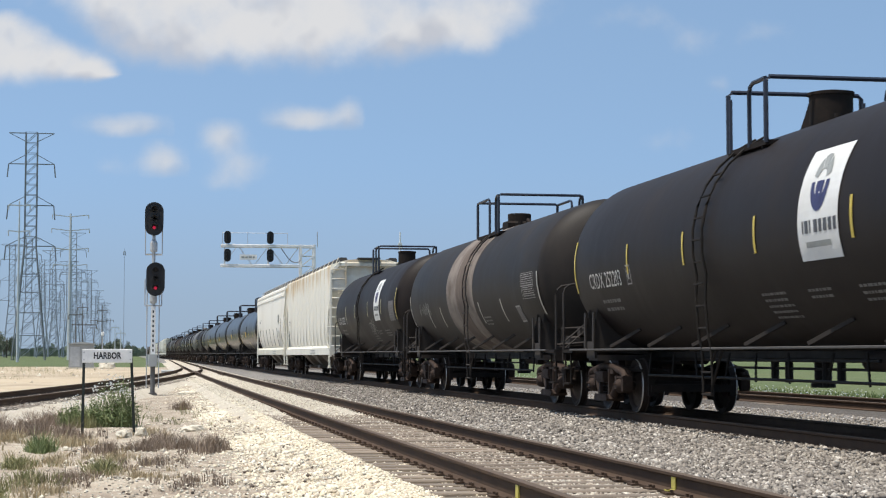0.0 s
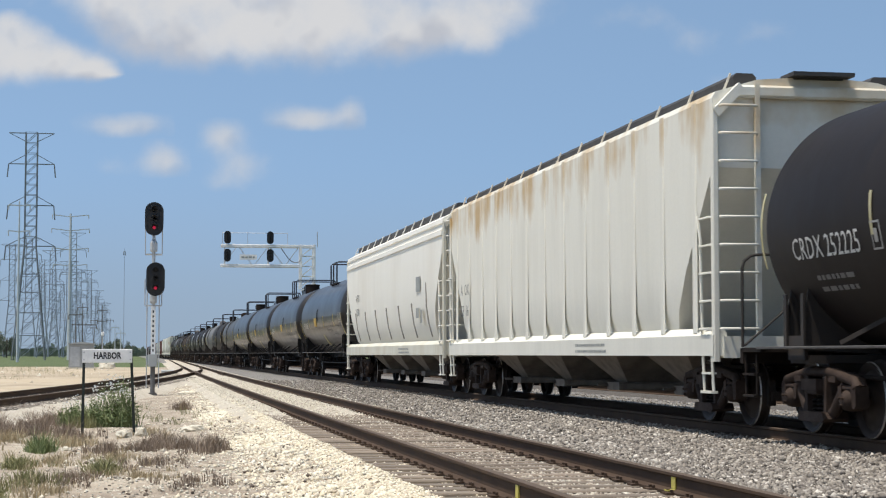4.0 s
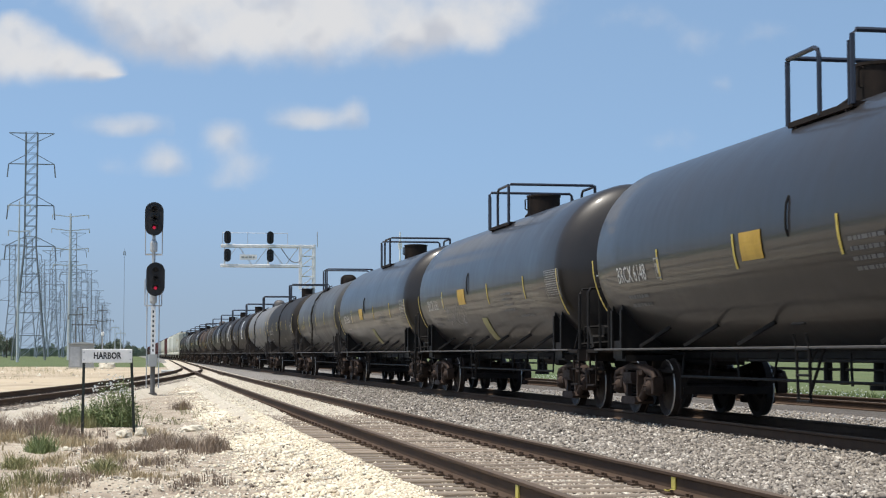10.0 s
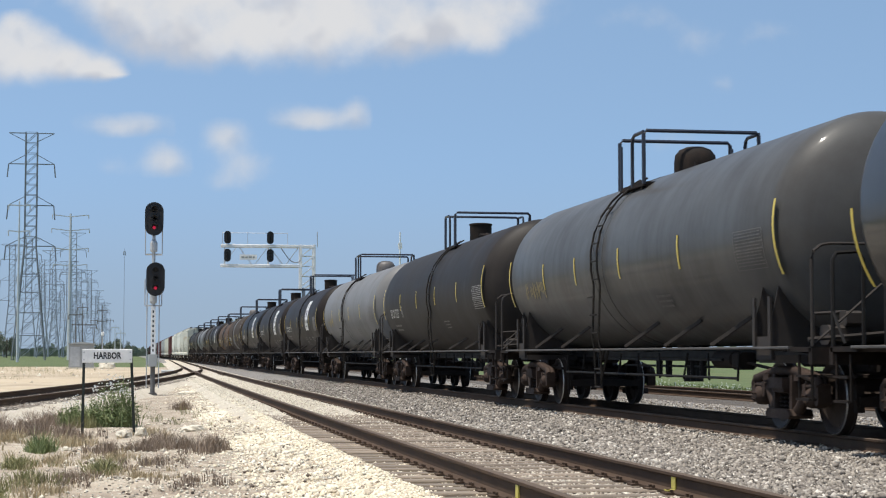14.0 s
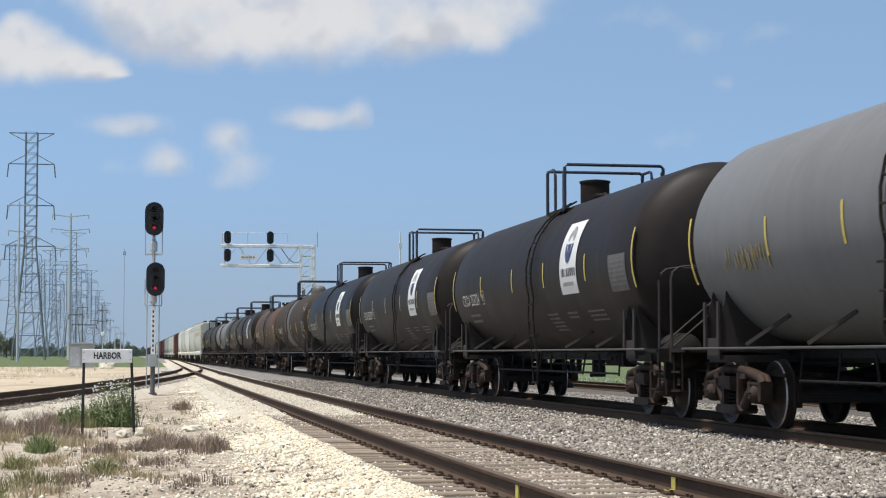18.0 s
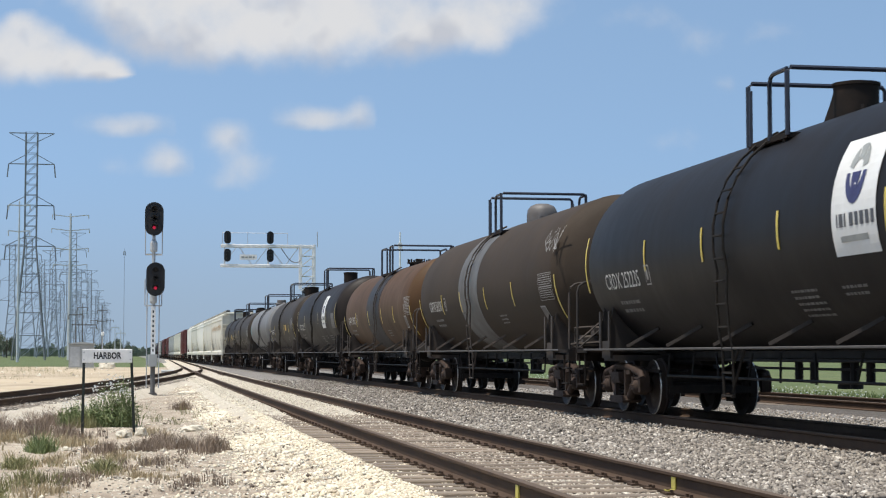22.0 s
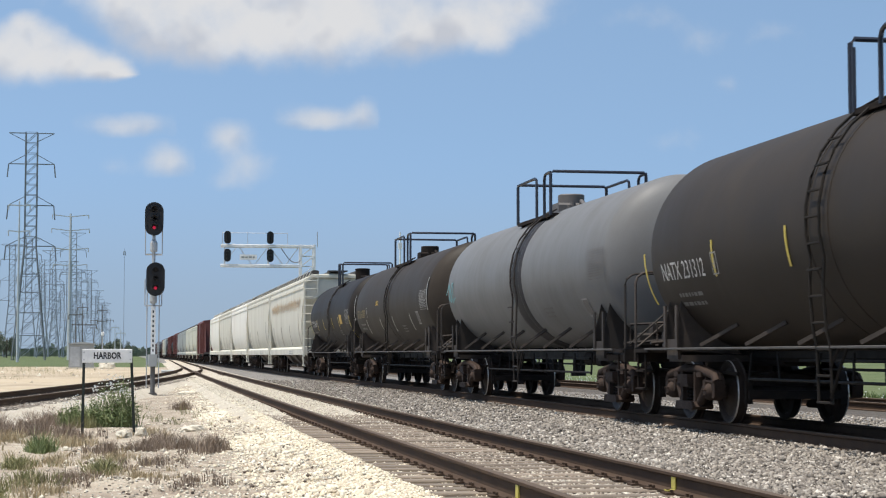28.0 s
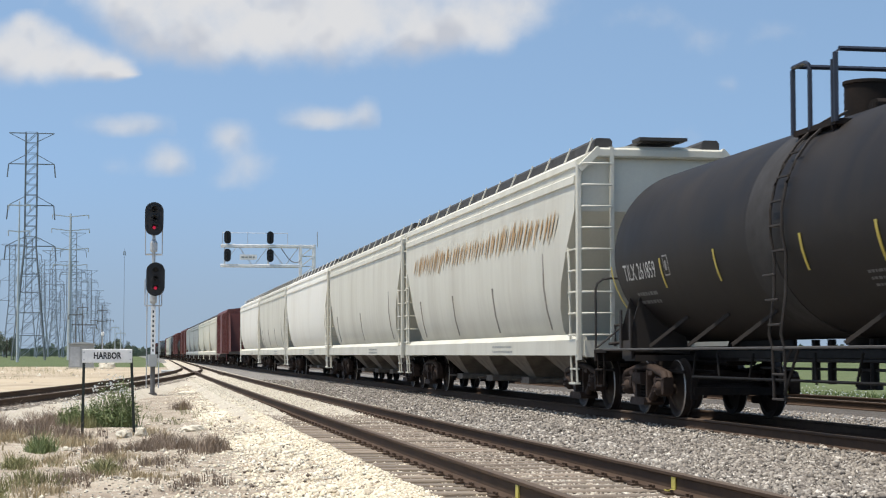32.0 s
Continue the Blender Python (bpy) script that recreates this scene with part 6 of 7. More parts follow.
def tuft(x, y, n, rx, ry, h, mat, label, w=0.006, lean=0.7):
    g = blades(Geo(), rnd, n, rx, ry, h, w, x, y, lean, ground_z)
    me = raw_mesh(g, "grass_tuft")
    me.materials.append(mat)
    return tagged(new("grass_tuft", me), label, "grass", "", "stuff")


def scatter(n, x0, x1, y0, y1, h, blades_each, mat, label, spread=0.12, seed=1):
    """Many small separate tufts over a stretch of the bank, as one object."""
    r = random.Random(seed)
    g = Geo()
    for _ in range(n):
        x, y = r.uniform(x0, x1), r.uniform(y0, y1)
        s = r.uniform(0.4, 1.3)
        blades(g, r, int(blades_each * s), spread * s, spread * s, h * r.uniform(0.5, 1.25), 0.005, x, y, 0.9, ground_z)
    me = raw_mesh(g, "grass_tuft")
    me.materials.append(mat)
    return tagged(new("dry_weeds", me), label, "weeds", "", "stuff")


def clump(x, y, r, n, h, each, mat, label, seed):
    """Tufts gathered round one place, thinning outwards."""
    q = random.Random(seed)
    g = Geo()
    for _ in range(n):
        a, d = q.uniform(0, math.tau), r * abs(q.gauss(0, 0.55))
        cx, cy, k = x + d * math.cos(a) * 0.8, y + d * math.sin(a) * 2.2, q.uniform(0.35, 1.25)
        blades(g, q, int(each * k), 0.10 * k, 0.12 * k, h * q.uniform(0.5, 1.2), 0.0045, cx, cy, 0.95, ground_z)
    me = raw_mesh(g, "grass_tuft")
    me.materials.append(mat)
    return tagged(new("dry_weeds", me), label, "weeds", "", "stuff")


BROWN_WEEDS, GREEN_WEEDS, STRAW = "brown dead weeds on the gravel", "green grass clump on the bank", "straw-coloured dry grass on the bank"
for k, (x, y, r, n, h) in enumerate(((-1.0, 28.4, 0.42, 26, 0.30), (-1.65, 30.2, 0.6, 40, 0.34), (-2.3, 31.0, 0.7, 46, 0.36), (0.45, 26.6, 0.34, 26, 0.27), (0.75, 25.6, 0.25, 14, 0.24), (1.12, 23.7, 0.20, 26, 0.30), (1.02, 24.6, 0.16, 12, 0.26), (1.25, 43.0, 0.3, 14, 0.30), (0.15, 25.0, 0.34, 16, 0.22), (-0.35, 24.2, 0.4, 16, 0.20), (0.2, 21.5, 0.5, 14, 0.15), (-0.7, 19.0, 0.5, 16, 0.16), (0.6, 18.0, 0.5, 10, 0.12), (-2.6, 39.5, 0.8, 40, 0.32), (-1.6, 35.0, 0.6, 26, 0.30), (-3.4, 36.0, 0.9, 44, 0.34))):
    clump(x, y, r * 1.25, int(n * 1.9), h, 24, BROWN_BLADE, BROWN_WEEDS, 40 + k)
for k, (x, y, r, n, h) in enumerate(((-1.22, 24.4, 0.24, 26, 0.30), (-0.30, 20.3, 0.20, 20, 0.22), (-1.10, 19.0, 0.30, 18, 0.20), (-1.35, 21.5, 0.30, 18, 0.22), (-1.3, 17.2, 0.30, 14, 0.18), (-0.9, 33.0, 0.3, 16, 0.34))):
    clump(x, y, r * 1.1, int(n * 1.6), h, 28, (GREEN_BLADE, OLIVE_BLADE)[k > 0], GREEN_WEEDS, 70 + k)
for k, (x, y, r, n, h) in enumerate(((-1.0, 22.5, 0.6, 24, 0.16), (-0.2, 22.8, 0.6, 22, 0.15), (-0.8, 17.5, 0.6, 24, 0.13), (0.1, 19.5, 0.5, 16, 0.12), (-0.9, 26.5, 0.6, 26, 0.20), (-1.9, 28.0, 0.6, 26, 0.22), (0.3, 29.5, 0.5, 14, 0.16))):
    clump(x, y, r * 1.2, int(n * 1.7), h, 22, DRY_BLADE, STRAW, 90 + k)
scatter(60, -5.0, -1.2, 32.0, 40.0, 0.26, 14, BROWN_BLADE, "brown dead weeds beside the branch track", seed=6)
scatter(24, -0.2, 1.5, 30.0, 44.0, 0.18, 10, OLIVE_BLADE, "thin grass along the gravel bank", seed=8)
scatter(260, -45, -3, 95, 190, 0.55, 16, OLIVE_BLADE, "rough grass at the edge of the dirt lot", 0.8, seed=10)
tuft(24, 60, 9000, 6, 50, 0.5, GREEN_FIELD, "rough green grass beyond the far track", 0.02)
tuft(21, 45, 5000, 2.5, 30, 0.45, GREEN_FIELD, "rough green grass beyond the far track", 0.02)
g = Geo()
for _ in range(1700):
    x, y = rnd.uniform(20, 27), rnd.uniform(24, 110)
    z = ground_z(x, y) + rnd.uniform(0.25, 0.55)
    for k in range(2):
        u, w = Vector((math.cos(k * 1.6), math.sin(k * 1.6), 0)) * 0.018, Vector((0, 0, 0.015))
        c = Vector((x, y, z))
        o = len(g.v)
        g.v += [tuple(c - u - w), tuple(c + u - w), tuple(c + u + w), tuple(c - u + w)]
        g.f += [(o, o + 1, o + 2, o + 3)]
me = raw_mesh(g, "flower_cluster")
me.materials.append(PETAL)
tagged(new("wild_flowers", me), "white wild flowers in the grass beyond the far track", "flowers", "", "stuff")

# ---- sign, signals, cabinet ----
sign = thing("station_sign", "white station sign reading HARBOR on two dark posts", "sign", (-0.403, 29.1, -0.026), "")
board = part("sign_board", Geo().box(0, 0, 1.0, 0.81, 0.02, 0.225, 0.006), SIGN_WHITE, sign)
tx = Geo()
letters = lettering("HARBOR", 0.150, 0.005)
tx.add([(x * 0.75, -0.013, 1.0 + y) for x, y, z in letters.v], letters.f)
part("lettering", tx, LETTER_BLACK, board, "black letters HARBOR")
part("sign_post", Geo().box(0, 0, 0, 0.045, 0.03, 1.5), POST_GREEN, sign, "", (-0.385, 0.03, 0.23)).rotation_euler = (0, 0.012, 0)
part("sign_post", Geo().box(0, 0, 0, 0.045, 0.03, 1.5), POST_GREEN, sign, "", (0.425, 0.03, 0.23)).rotation_euler = (0, -0.045, 0)
for x in (-0.375, 0.375):
    for z in (0.94, 1.06):
        part("bolt", kept("bolt", lambda: Geo().lathe([(0.012, -0.016), (0.012, 0.0)], "y", 8)), GALV, sign, "", (x, 0, z))


def backing_geo(w, h):
    """Oval signal background with a raised rim."""
    g = Geo()
    r = w / 2
    poly = [(r * math.cos(a), (h / 2 - r) * (1 if math.sin(a) >= 0 else -1) + r * math.sin(a)) for a in [k * math.tau / 32 for k in range(32)]]
    g.prism(poly, "y", -0.02, 0.02)
    for k in range(32):
        a, b = poly[k], poly[(k + 1) % 32]
        g.beam((a[0], -0.03, a[1]), (b[0], -0.03, b[1]), 0.03, 0.05)
    return g


def hood_geo():
    g = Geo()
    n = 12
    vs = []
    for y, r in ((-0.02, 0.125), (-0.30, 0.118)):
        for k in range(n + 1):
            a = radians(-25) + radians(230) * k / n
            vs.append((r * math.cos(a), y, r * math.sin(a)))
            vs.append(((r - 0.008) * math.cos(a), y, (r - 0.008) * math.sin(a)))
    m = 2 * (n + 1)
    fs = []
    for k in range(n):
        fs += [(2 * k, 2 * k + 2, m + 2 * k + 2, m + 2 * k), (2 * k + 1, m + 2 * k + 1, m + 2 * k + 3, 2 * k + 3)]
        fs += [(m + 2 * k, m + 2 * k + 2, m + 2 * k + 3, m + 2 * k + 1)]
    return g.add(vs, fs)


def lens_geo():
    return Geo().lathe([(0.055, 0.0), (0.045, -0.02), (0.03, -0.03), (0.005, -0.035)], "y", 18)


def head(parent, x, z, y=0.0, w=0.56, h=1.06, lit=True, k=1.0):
    hd = part("signal_head", kept(f"backing|{w}|{h}", lambda: backing_geo(w, h)), SIGNAL_BLACK, parent, "black oval signal head with three hooded lenses", (x, y, z))
    for i, dz in enumerate((0.29, 0.0, -0.29)):
        part("hood", kept("hood", hood_geo, 40), SIGNAL_BLACK, hd, "", (0, -0.02, dz * k))
        part("lens", kept("lens", lens_geo, 40), lamp_red if (lit and i == 2) else SIGNAL_BLACK, hd, "lit red lens" if lit and i == 2 else "", (0, -0.02, dz * k))
    part("lamp_housing", kept(f"housing|{h}", lambda: Geo().box(0, 0.14, 0, 0.30, 0.24, h * 0.85, 0.04)), SIGNAL_BLACK, hd)
    return hd


mast = thing("signal_mast", "signal mast with two black heads both showing red", "railway signal", (0.67, 57.8, -0.32))
part("base", Geo().box(0, 0, -0.06, 0.30, 0.34, 0.25, 0.04), STEEL_GREY, mast, "dark steel foot")
part("lower_post", Geo().lathe([(0.078, 0.0), (0.078, 1.0), (0.07, 1.05)], "z", 16), STEEL_GREY, mast)
part("pole", Geo().lathe([(0.055, 1.0), (0.055, 5.45)], "z", 12), GALV, mast)
part("junction_box", Geo().box(0, -0.12, 1.12, 0.30, 0.20, 0.40, 0.03), SHED, mast, "pale grey junction box")
lad = Geo()
for s in (-1, 1):
    lad.beam((s * 0.085, -0.10, 1.3), (s * 0.085, -0.10, 2.9), 0.03, 0.03)
for k in range(10):
    lad.beam((-0.085, -0.10, 1.36 + 0.16 * k), (0.085, -0.10, 1.36 + 0.16 * k), 0.025, 0.02)
part("mast_plate", Geo().box(0, -0.07, 2.1, 0.15, 0.02, 1.6), SIGN_WHITE, mast, "tall white plate with dark bars")
for k in range(9):
    part("plate_bar", kept("plate_bar", lambda: Geo().box(0, -0.083, 0, 0.05, 0.006, 0.08)), LETTER_BLACK, mast, "", (0, 0, 1.45 + 0.16 * k))
for s in (-1, 1):
    part("ladder_rail", Geo().tube([(s * 0.20, 0.45, 0.2), (s * 0.20, 0.45, 3.4)], 0.02, 5), GALV, mast)
for z, w in ((3.05, 0.55), (4.75, 0.55)):
    g = Geo()
    g.box(0, 0.25, z - 0.12, w, 0.5, 0.03)
    for s in (-1, 1):
        part("platform_rail", Geo().tube([(s * w / 2, 0.0, z - 0.1), (s * w / 2, 0.0, z + 0.75), (s * w / 2, 0.5, z + 0.75), (s * w / 2, 0.5, z - 0.1)], 0.018, 5), GALV, mast)
    g.lathe([(0.10, z - 0.05), (0.12, z + 0.02), (0.12, z + 0.25), (0.07, z + 0.35)], "z", 12)
    part("service_platform", g, GALV, mast)
head(mast, 0.0, 5.78, -0.2)
head(mast, 0.06, 3.79, -0.2)

gantry = thing("signal_gantry", "white steel cantilever signal bridge with four dark heads", "signal bridge", (18.3, 179.5, -0.6))
GX0, GX1, GZ0, GZ1 = -9.4, 0.0, 10.75, 12.8
for y in (-0.45, 0.45):
    for z in (GZ0, GZ1):
        part("chord", Geo().box((GX0 + GX1) / 2 + (0.1 if z == GZ1 else -0.55), y, z, GX1 - GX0 + (0.2 if z == GZ1 else -1.1), 0.16, 0.30, 0.03), SIGN_WHITE, gantry)
    for x in (-1.15, 0.25):
        part("upper_leg", Geo().box(x, y, 10.7, 0.26, 0.18, 4.6, 0.03), SIGN_WHITE, gantry)
        part("leg", Geo().box(0.7 * x, y, 4.2, 0.26, 0.18, 8.6, 0.03), PYLON, gantry)
    for k in range(4):
        part("leg_brace", Geo().beam((-1.15, y, 8.6 + 1.05 * k), (0.25, y, 9.7 + 1.05 * k), 0.20, 0.10), SIGN_WHITE, gantry)
        part("leg_strut", Geo().beam((-1.15, y, 9.7 + 1.05 * k), (0.25, y, 9.7 + 1.05 * k), 0.10, 0.08), SIGN_WHITE, gantry)
    for k in range(6):
        part("leg_brace", Geo().beam((-0.8, y, 0.8 + 1.3 * k), (0.17, y, 2.0 + 1.3 * k), 0.12), PYLON, gantry)
    part("knee_brace", Geo().beam((-1.1, y, 8.2), (0.2, y, 9.0), 0.22, 0.12), SIGN_WHITE, gantry)
    for k in range(5):
        x = GX0 + 0.2 + k * 1.6
        part("web_brace", Geo().beam((x, y, GZ1 if k % 2 else GZ0), (x + 1.5, y, GZ0 if k % 2 else GZ1), 0.04), GALV, gantry)
for x in (-9.0, -4.5, -1.2):
    part("hanger", Geo().box(x, 0, (GZ0 + GZ1) / 2, 0.1, 0.9, GZ1 - GZ0), GALV, gantry)
hr = Geo()
for x in (-9.2, -6.6, -4.0, -2.45):
    hr.tube([(x, 0.5, GZ1), (x, 0.5, GZ1 + 1.5)], 0.025, 5)
hr.tube([(-9.2, 0.5, GZ1 + 1.4), (-2.45, 0.5, GZ1 + 1.4)], 0.028, 5)
part("handrail", hr, GALV, gantry)
part("antenna", Geo().tube([(0.6, 0, GZ1), (0.6, 0, GZ1 + 1.6)], 0.05, 6), GALV, gantry)
part("name_board", Geo().box(-6.6, -0.55, (GZ0 + GZ1) / 2 - 0.15, 1.75, 0.04, 0.55), SIGN_WHITE, gantry, "white board with a grey bar")
for k, (bw, bx) in enumerate(((0.32, -7.15), (0.26, -6.78), (0.34, -6.4), (0.2, -6.05))):
    part("name_bar", Geo().box(bx, -0.575, (GZ0 + GZ1) / 2 - 0.15, bw, 0.01, 0.16), DECAL_GREY, gantry)
for x in (-8.75, -4.35):
    for z in (GZ1 + 0.85, GZ0 + 1.05):
        head(gantry, x, z, -0.7, 0.66, 1.28, False, 1.2)
cable = Geo()
cable.tube([(-3.2 + 0.35 * k, -0.5, GZ1 - 0.2 - 1.5 * math.sin(k / 6 * math.pi * 0.7)) for k in range(7)], 0.05, 5)
part("cable", cable, PYLON, gantry)

cab = thing("equipment_cabinet", "pale grey metal railway equipment cabinet on dirt", "cabinet", (-4.9, 174.0, -0.42))
part("body", Geo().box(0, 0, 1.25, 2.4, 2.2, 2.35, 0.06), SHED, cab)
part("roof", Geo().prism([(-1.33, 2.4), (1.33, 2.4), (1.25, 2.52), (0, 2.64), (-1.25, 2.52)], "y", -1.25, 1.25), SHED, cab)
part("door", Geo().box(-0.6, -1.115, 1.2, 0.9, 0.03, 1.9), GALV, cab)
part("foundation", Geo().box(0, 0, 0.05, 2.9, 2.4, 0.2), ROCK, cab)
for k, (x, y) in enumerate(((2.2, 172), (2.8, 171))):
    solid("rubble_heap", boulder_geo(20 + k, 0.5, 0.4, 0.55), ROCK, "heap of pale rubble beside the cabinet", "rubble", at=(-4.9 + x, y, -0.3))
lampp = thing("marker_post", "short post with a pale lamp head", "post", (-3.0, 181, -0.42))
part("post", Geo().lathe([(0.05, 0), (0.05, 3.4)], "z", 8), GALV, lampp)
part("lamp_head", Geo().lathe([(0.05, 3.3), (0.16, 3.4), (0.16, 3.7), (0.05, 3.75)], "z", 10), SIGN_WHITE, lampp)
for k in range(6):
    solid("fence_post", kept("fence_post", lambda: Geo().box(0, 0, 0.6, 0.35, 0.25, 1.5, 0.04)), SHED, "grey concrete post beside the track", "post", at=(2.4 - 0.05 * k, 205 + 9 * k, -0.45), group="row of grey posts")

# ---- power line towers ----


def tower_geo(H, base, waist, zw, arms):
    """Lattice tower: four legs, rings and crossed bracing, arms with insulators."""
    g = Geo()

    def half(z):
        return (base + (waist - base) * z / zw if z < zw else waist) / 2

    t = 0.25
    for sx in (-1, 1):
        for sy in (-1, 1):
            g.beam((sx * base / 2, sy * base / 2, 0), (sx * waist / 2, sy * waist / 2, zw), t)
            g.beam((sx * waist / 2, sy * waist / 2, zw), (sx * waist / 2, sy * waist / 2, H), t)
    zs = [0, zw * 0.22, zw * 0.42, zw * 0.6, zw * 0.76, zw * 0.9, zw]
    z = zw
    while z < H - 0.1:
        z += (H - zw) / 11
        zs.append(min(z, H))
    for z0, z1 in zip(zs, zs[1:]):
        a, b = half(z0), half(z1)
        for s in (-1, 1):
            g.beam((-a, s * a, z0), (b, s * b, z1), 0.11)
            g.beam((s * a, a, z0), (s * b, -b, z1), 0.11)
            g.beam((-b, s * b, z1), (b, s * b, z1), 0.11)
            g.beam((s * b, -b, z1), (s * b, b, z1), 0.11)
    for z, w, drop in arms:
        for s in (-1, 1):
            g.beam((s * waist / 2, 0, z), (s * w / 2, 0, z), 0.26, 0.22)
            g.beam((s * waist / 2, 0, z + (2.2 if drop else -2.0)), (s * w / 2, 0, z), 0.15)
            if drop:
                g.beam((s * w / 2, 0, z), (s * (w / 2 + 0.3), 0, z - drop), 0.28)
    return g


TOWER = dict(H=54.3, base=7.6, waist=2.7, zw=27.0, arms=((54.2, 10.5, 0), (46.8, 10.6, 3.2), (36.9, 10.6, 3.4), (27.2, 11.4, 3.4)))
tower_me = tower_geo(**TOWER).mesh("lattice")


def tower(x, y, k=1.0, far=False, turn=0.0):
    t = thing("lattice_tower", "grey steel lattice power line tower" if not far else "distant lattice power line tower in haze-tinted grey", "power tower", (x, y, -0.5), "power line towers")
    p = part("lattice", tower_me, PYLON_HAZED if far else PYLON, t)
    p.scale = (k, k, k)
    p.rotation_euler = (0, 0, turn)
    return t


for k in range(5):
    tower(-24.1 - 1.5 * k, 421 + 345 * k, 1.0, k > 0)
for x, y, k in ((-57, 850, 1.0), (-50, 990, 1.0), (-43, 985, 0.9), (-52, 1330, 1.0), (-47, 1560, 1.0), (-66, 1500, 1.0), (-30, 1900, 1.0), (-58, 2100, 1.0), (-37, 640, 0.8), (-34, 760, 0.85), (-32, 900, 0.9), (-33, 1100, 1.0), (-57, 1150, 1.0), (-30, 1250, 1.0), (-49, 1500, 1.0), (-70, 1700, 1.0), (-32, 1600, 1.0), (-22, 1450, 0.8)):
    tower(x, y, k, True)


def pole_geo(H, r, arms):
    g = Geo()
    g.lathe([(r, 0), (r * 0.45, H)], "z", 10)
    for z, w, rise in arms:
        for s in (-1, 1):
            g.beam((0, 0, z), (s * w / 2, 0, z + rise), 0.22)
            g.lathe([(0.12, z + rise - 1.0), (0.12, z + rise)], "z", 6, at=(s * w / 2, 0, 0))
    return g


for x, y, H, r, arms, mat, lab in (
    (-15.1, 430, 35.8, 0.55, ((35.0, 8.6, 0.5), (31.6, 9.0, 0.5), (26.9, 8.6, 0.5), (23.0, 8.0, 0.4)), POLE_PALE, "pale steel monopole carrying power lines"),
    (-21.6, 340, 31.0, 0.28, ((30, 4.0, 0.2), (25, 4, 0.2)), POLE_PALE, "pale steel pole carrying power lines"),
    (-12.5, 450, 14.5, 0.22, ((9.0, 7.0, 0.0), (13.5, 2.5, 0.0)), POLE_WOOD, "wooden pole with a cross arm"),
    (-9.5, 560, 17.0, 0.25, ((15.5, 3.0, 0.0), (12, 3, 0)), POLE_WOOD, "wooden pole with a cross arm"),
    (-2.3, 470, 30.0, 0.08, ((29, 0.5, 0.0),), PYLON_HAZED, "thin aerial mast in haze-tinted grey"),
    (-12, 380, 11.0, 0.2, ((10.0, 3.0, 0.0),), POLE_WOOD, "wooden pole with a cross arm"),
    (-15, 700, 16.0, 0.25, ((15, 3.0, 0.0), (12, 3, 0)), POLE_WOOD, "wooden pole with a cross arm"),
    (-10, 800, 18.0, 0.25, ((17, 3.0, 0.0),), POLE_WOOD, "wooden pole with a cross arm"),
    (-6, 620, 12.0, 0.22, ((11, 2.6, 0.0),), POLE_PALE, "pale steel pole beside the line"),
    (-3.5, 540, 9.0, 0.2, ((8, 2.6, 0.0),), POLE_PALE, "pale steel pole beside the line"),
    (46.2, 300, 23.0, 0.26, ((21.0, 0.5, 0.0),), SIGN_WHITE, "white pole beyond the train"),
):
    solid("utility_pole", pole_geo(H, r, arms), mat, lab, "utility pole", at=(x, y, -0.5), group="poles along the line", smooth=40)

# ---- trees ----
# Leaf greens greyed and lightened to imitate distance haze, FAR_CROWN the most.
CROWN = leaf_mat("haze_paled_leaves", (0.068, 0.088, 0.060), (0.11, 0.13, 0.09))
FAR_CROWN = leaf_mat("hazy_far_leaves", (0.075, 0.10, 0.07), (0.13, 0.16, 0.115))
BARK = surface("grey_bark", (0.10, 0.085, 0.07), (0.06, 0.05, 0.04), 0.9, 0, 4, 30)


def tree_parts(seed, h):
    rnd = random.Random(seed)
    tr = Geo()
    tr.tube([(0, 0, -0.3), (0.05 * h * rnd.uniform(-0.5, 0.5), 0, h * 0.3), (rnd.uniform(-0.05, 0.05) * h, 0, h * 0.75)], 0.022 * h, 7)
    cr = Geo()
    for _ in range(9):
        a = rnd.uniform(0, math.tau)
        e = Vector((math.cos(a) * h * rnd.uniform(0.15, 0.38), math.sin(a) * h * rnd.uniform(0.15, 0.38), h * rnd.uniform(0.42, 0.95)))
        tr.tube([(0, 0, h * rnd.uniform(0.2, 0.5)), tuple(e)], 0.008 * h, 5)
        for _ in range(150):
            p = e + Vector((rnd.gauss(0, 1), rnd.gauss(0, 1), rnd.gauss(0, 0.8))) * h * 0.085
            u = Vector((rnd.uniform(-1, 1), rnd.uniform(-1, 1), rnd.uniform(-1, 1))).normalized() * 0.030 * h
            w = u.cross(Vector((rnd.uniform(-1, 1), rnd.uniform(-1, 1), 1))).normalized() * 0.02 * h
            o = len(cr.v)
            cr.v += [tuple(p - u), tuple(p + w), tuple(p + u), tuple(p - w)]
            cr.f += [(o, o + 1, o + 2, o + 3)]
    return tr.mesh("trunk"), raw_mesh(cr, "crown")


TREES = [tree_parts(s, 10) for s in (1, 2, 3)]


def tree(x, y, k, v):
    t = thing("tree", "broad-leaved tree in the distance, its green paled for haze", "tree", (x, y, -0.5), "trees along the horizon")
    for name, me, mat in (("trunk", TREES[v][0], BARK), ("crown", TREES[v][1], CROWN)):
        p = part(name, me, mat, t)
        p.scale = (k, k, k)
        p.rotation_euler = (0, 0, x)
    return t


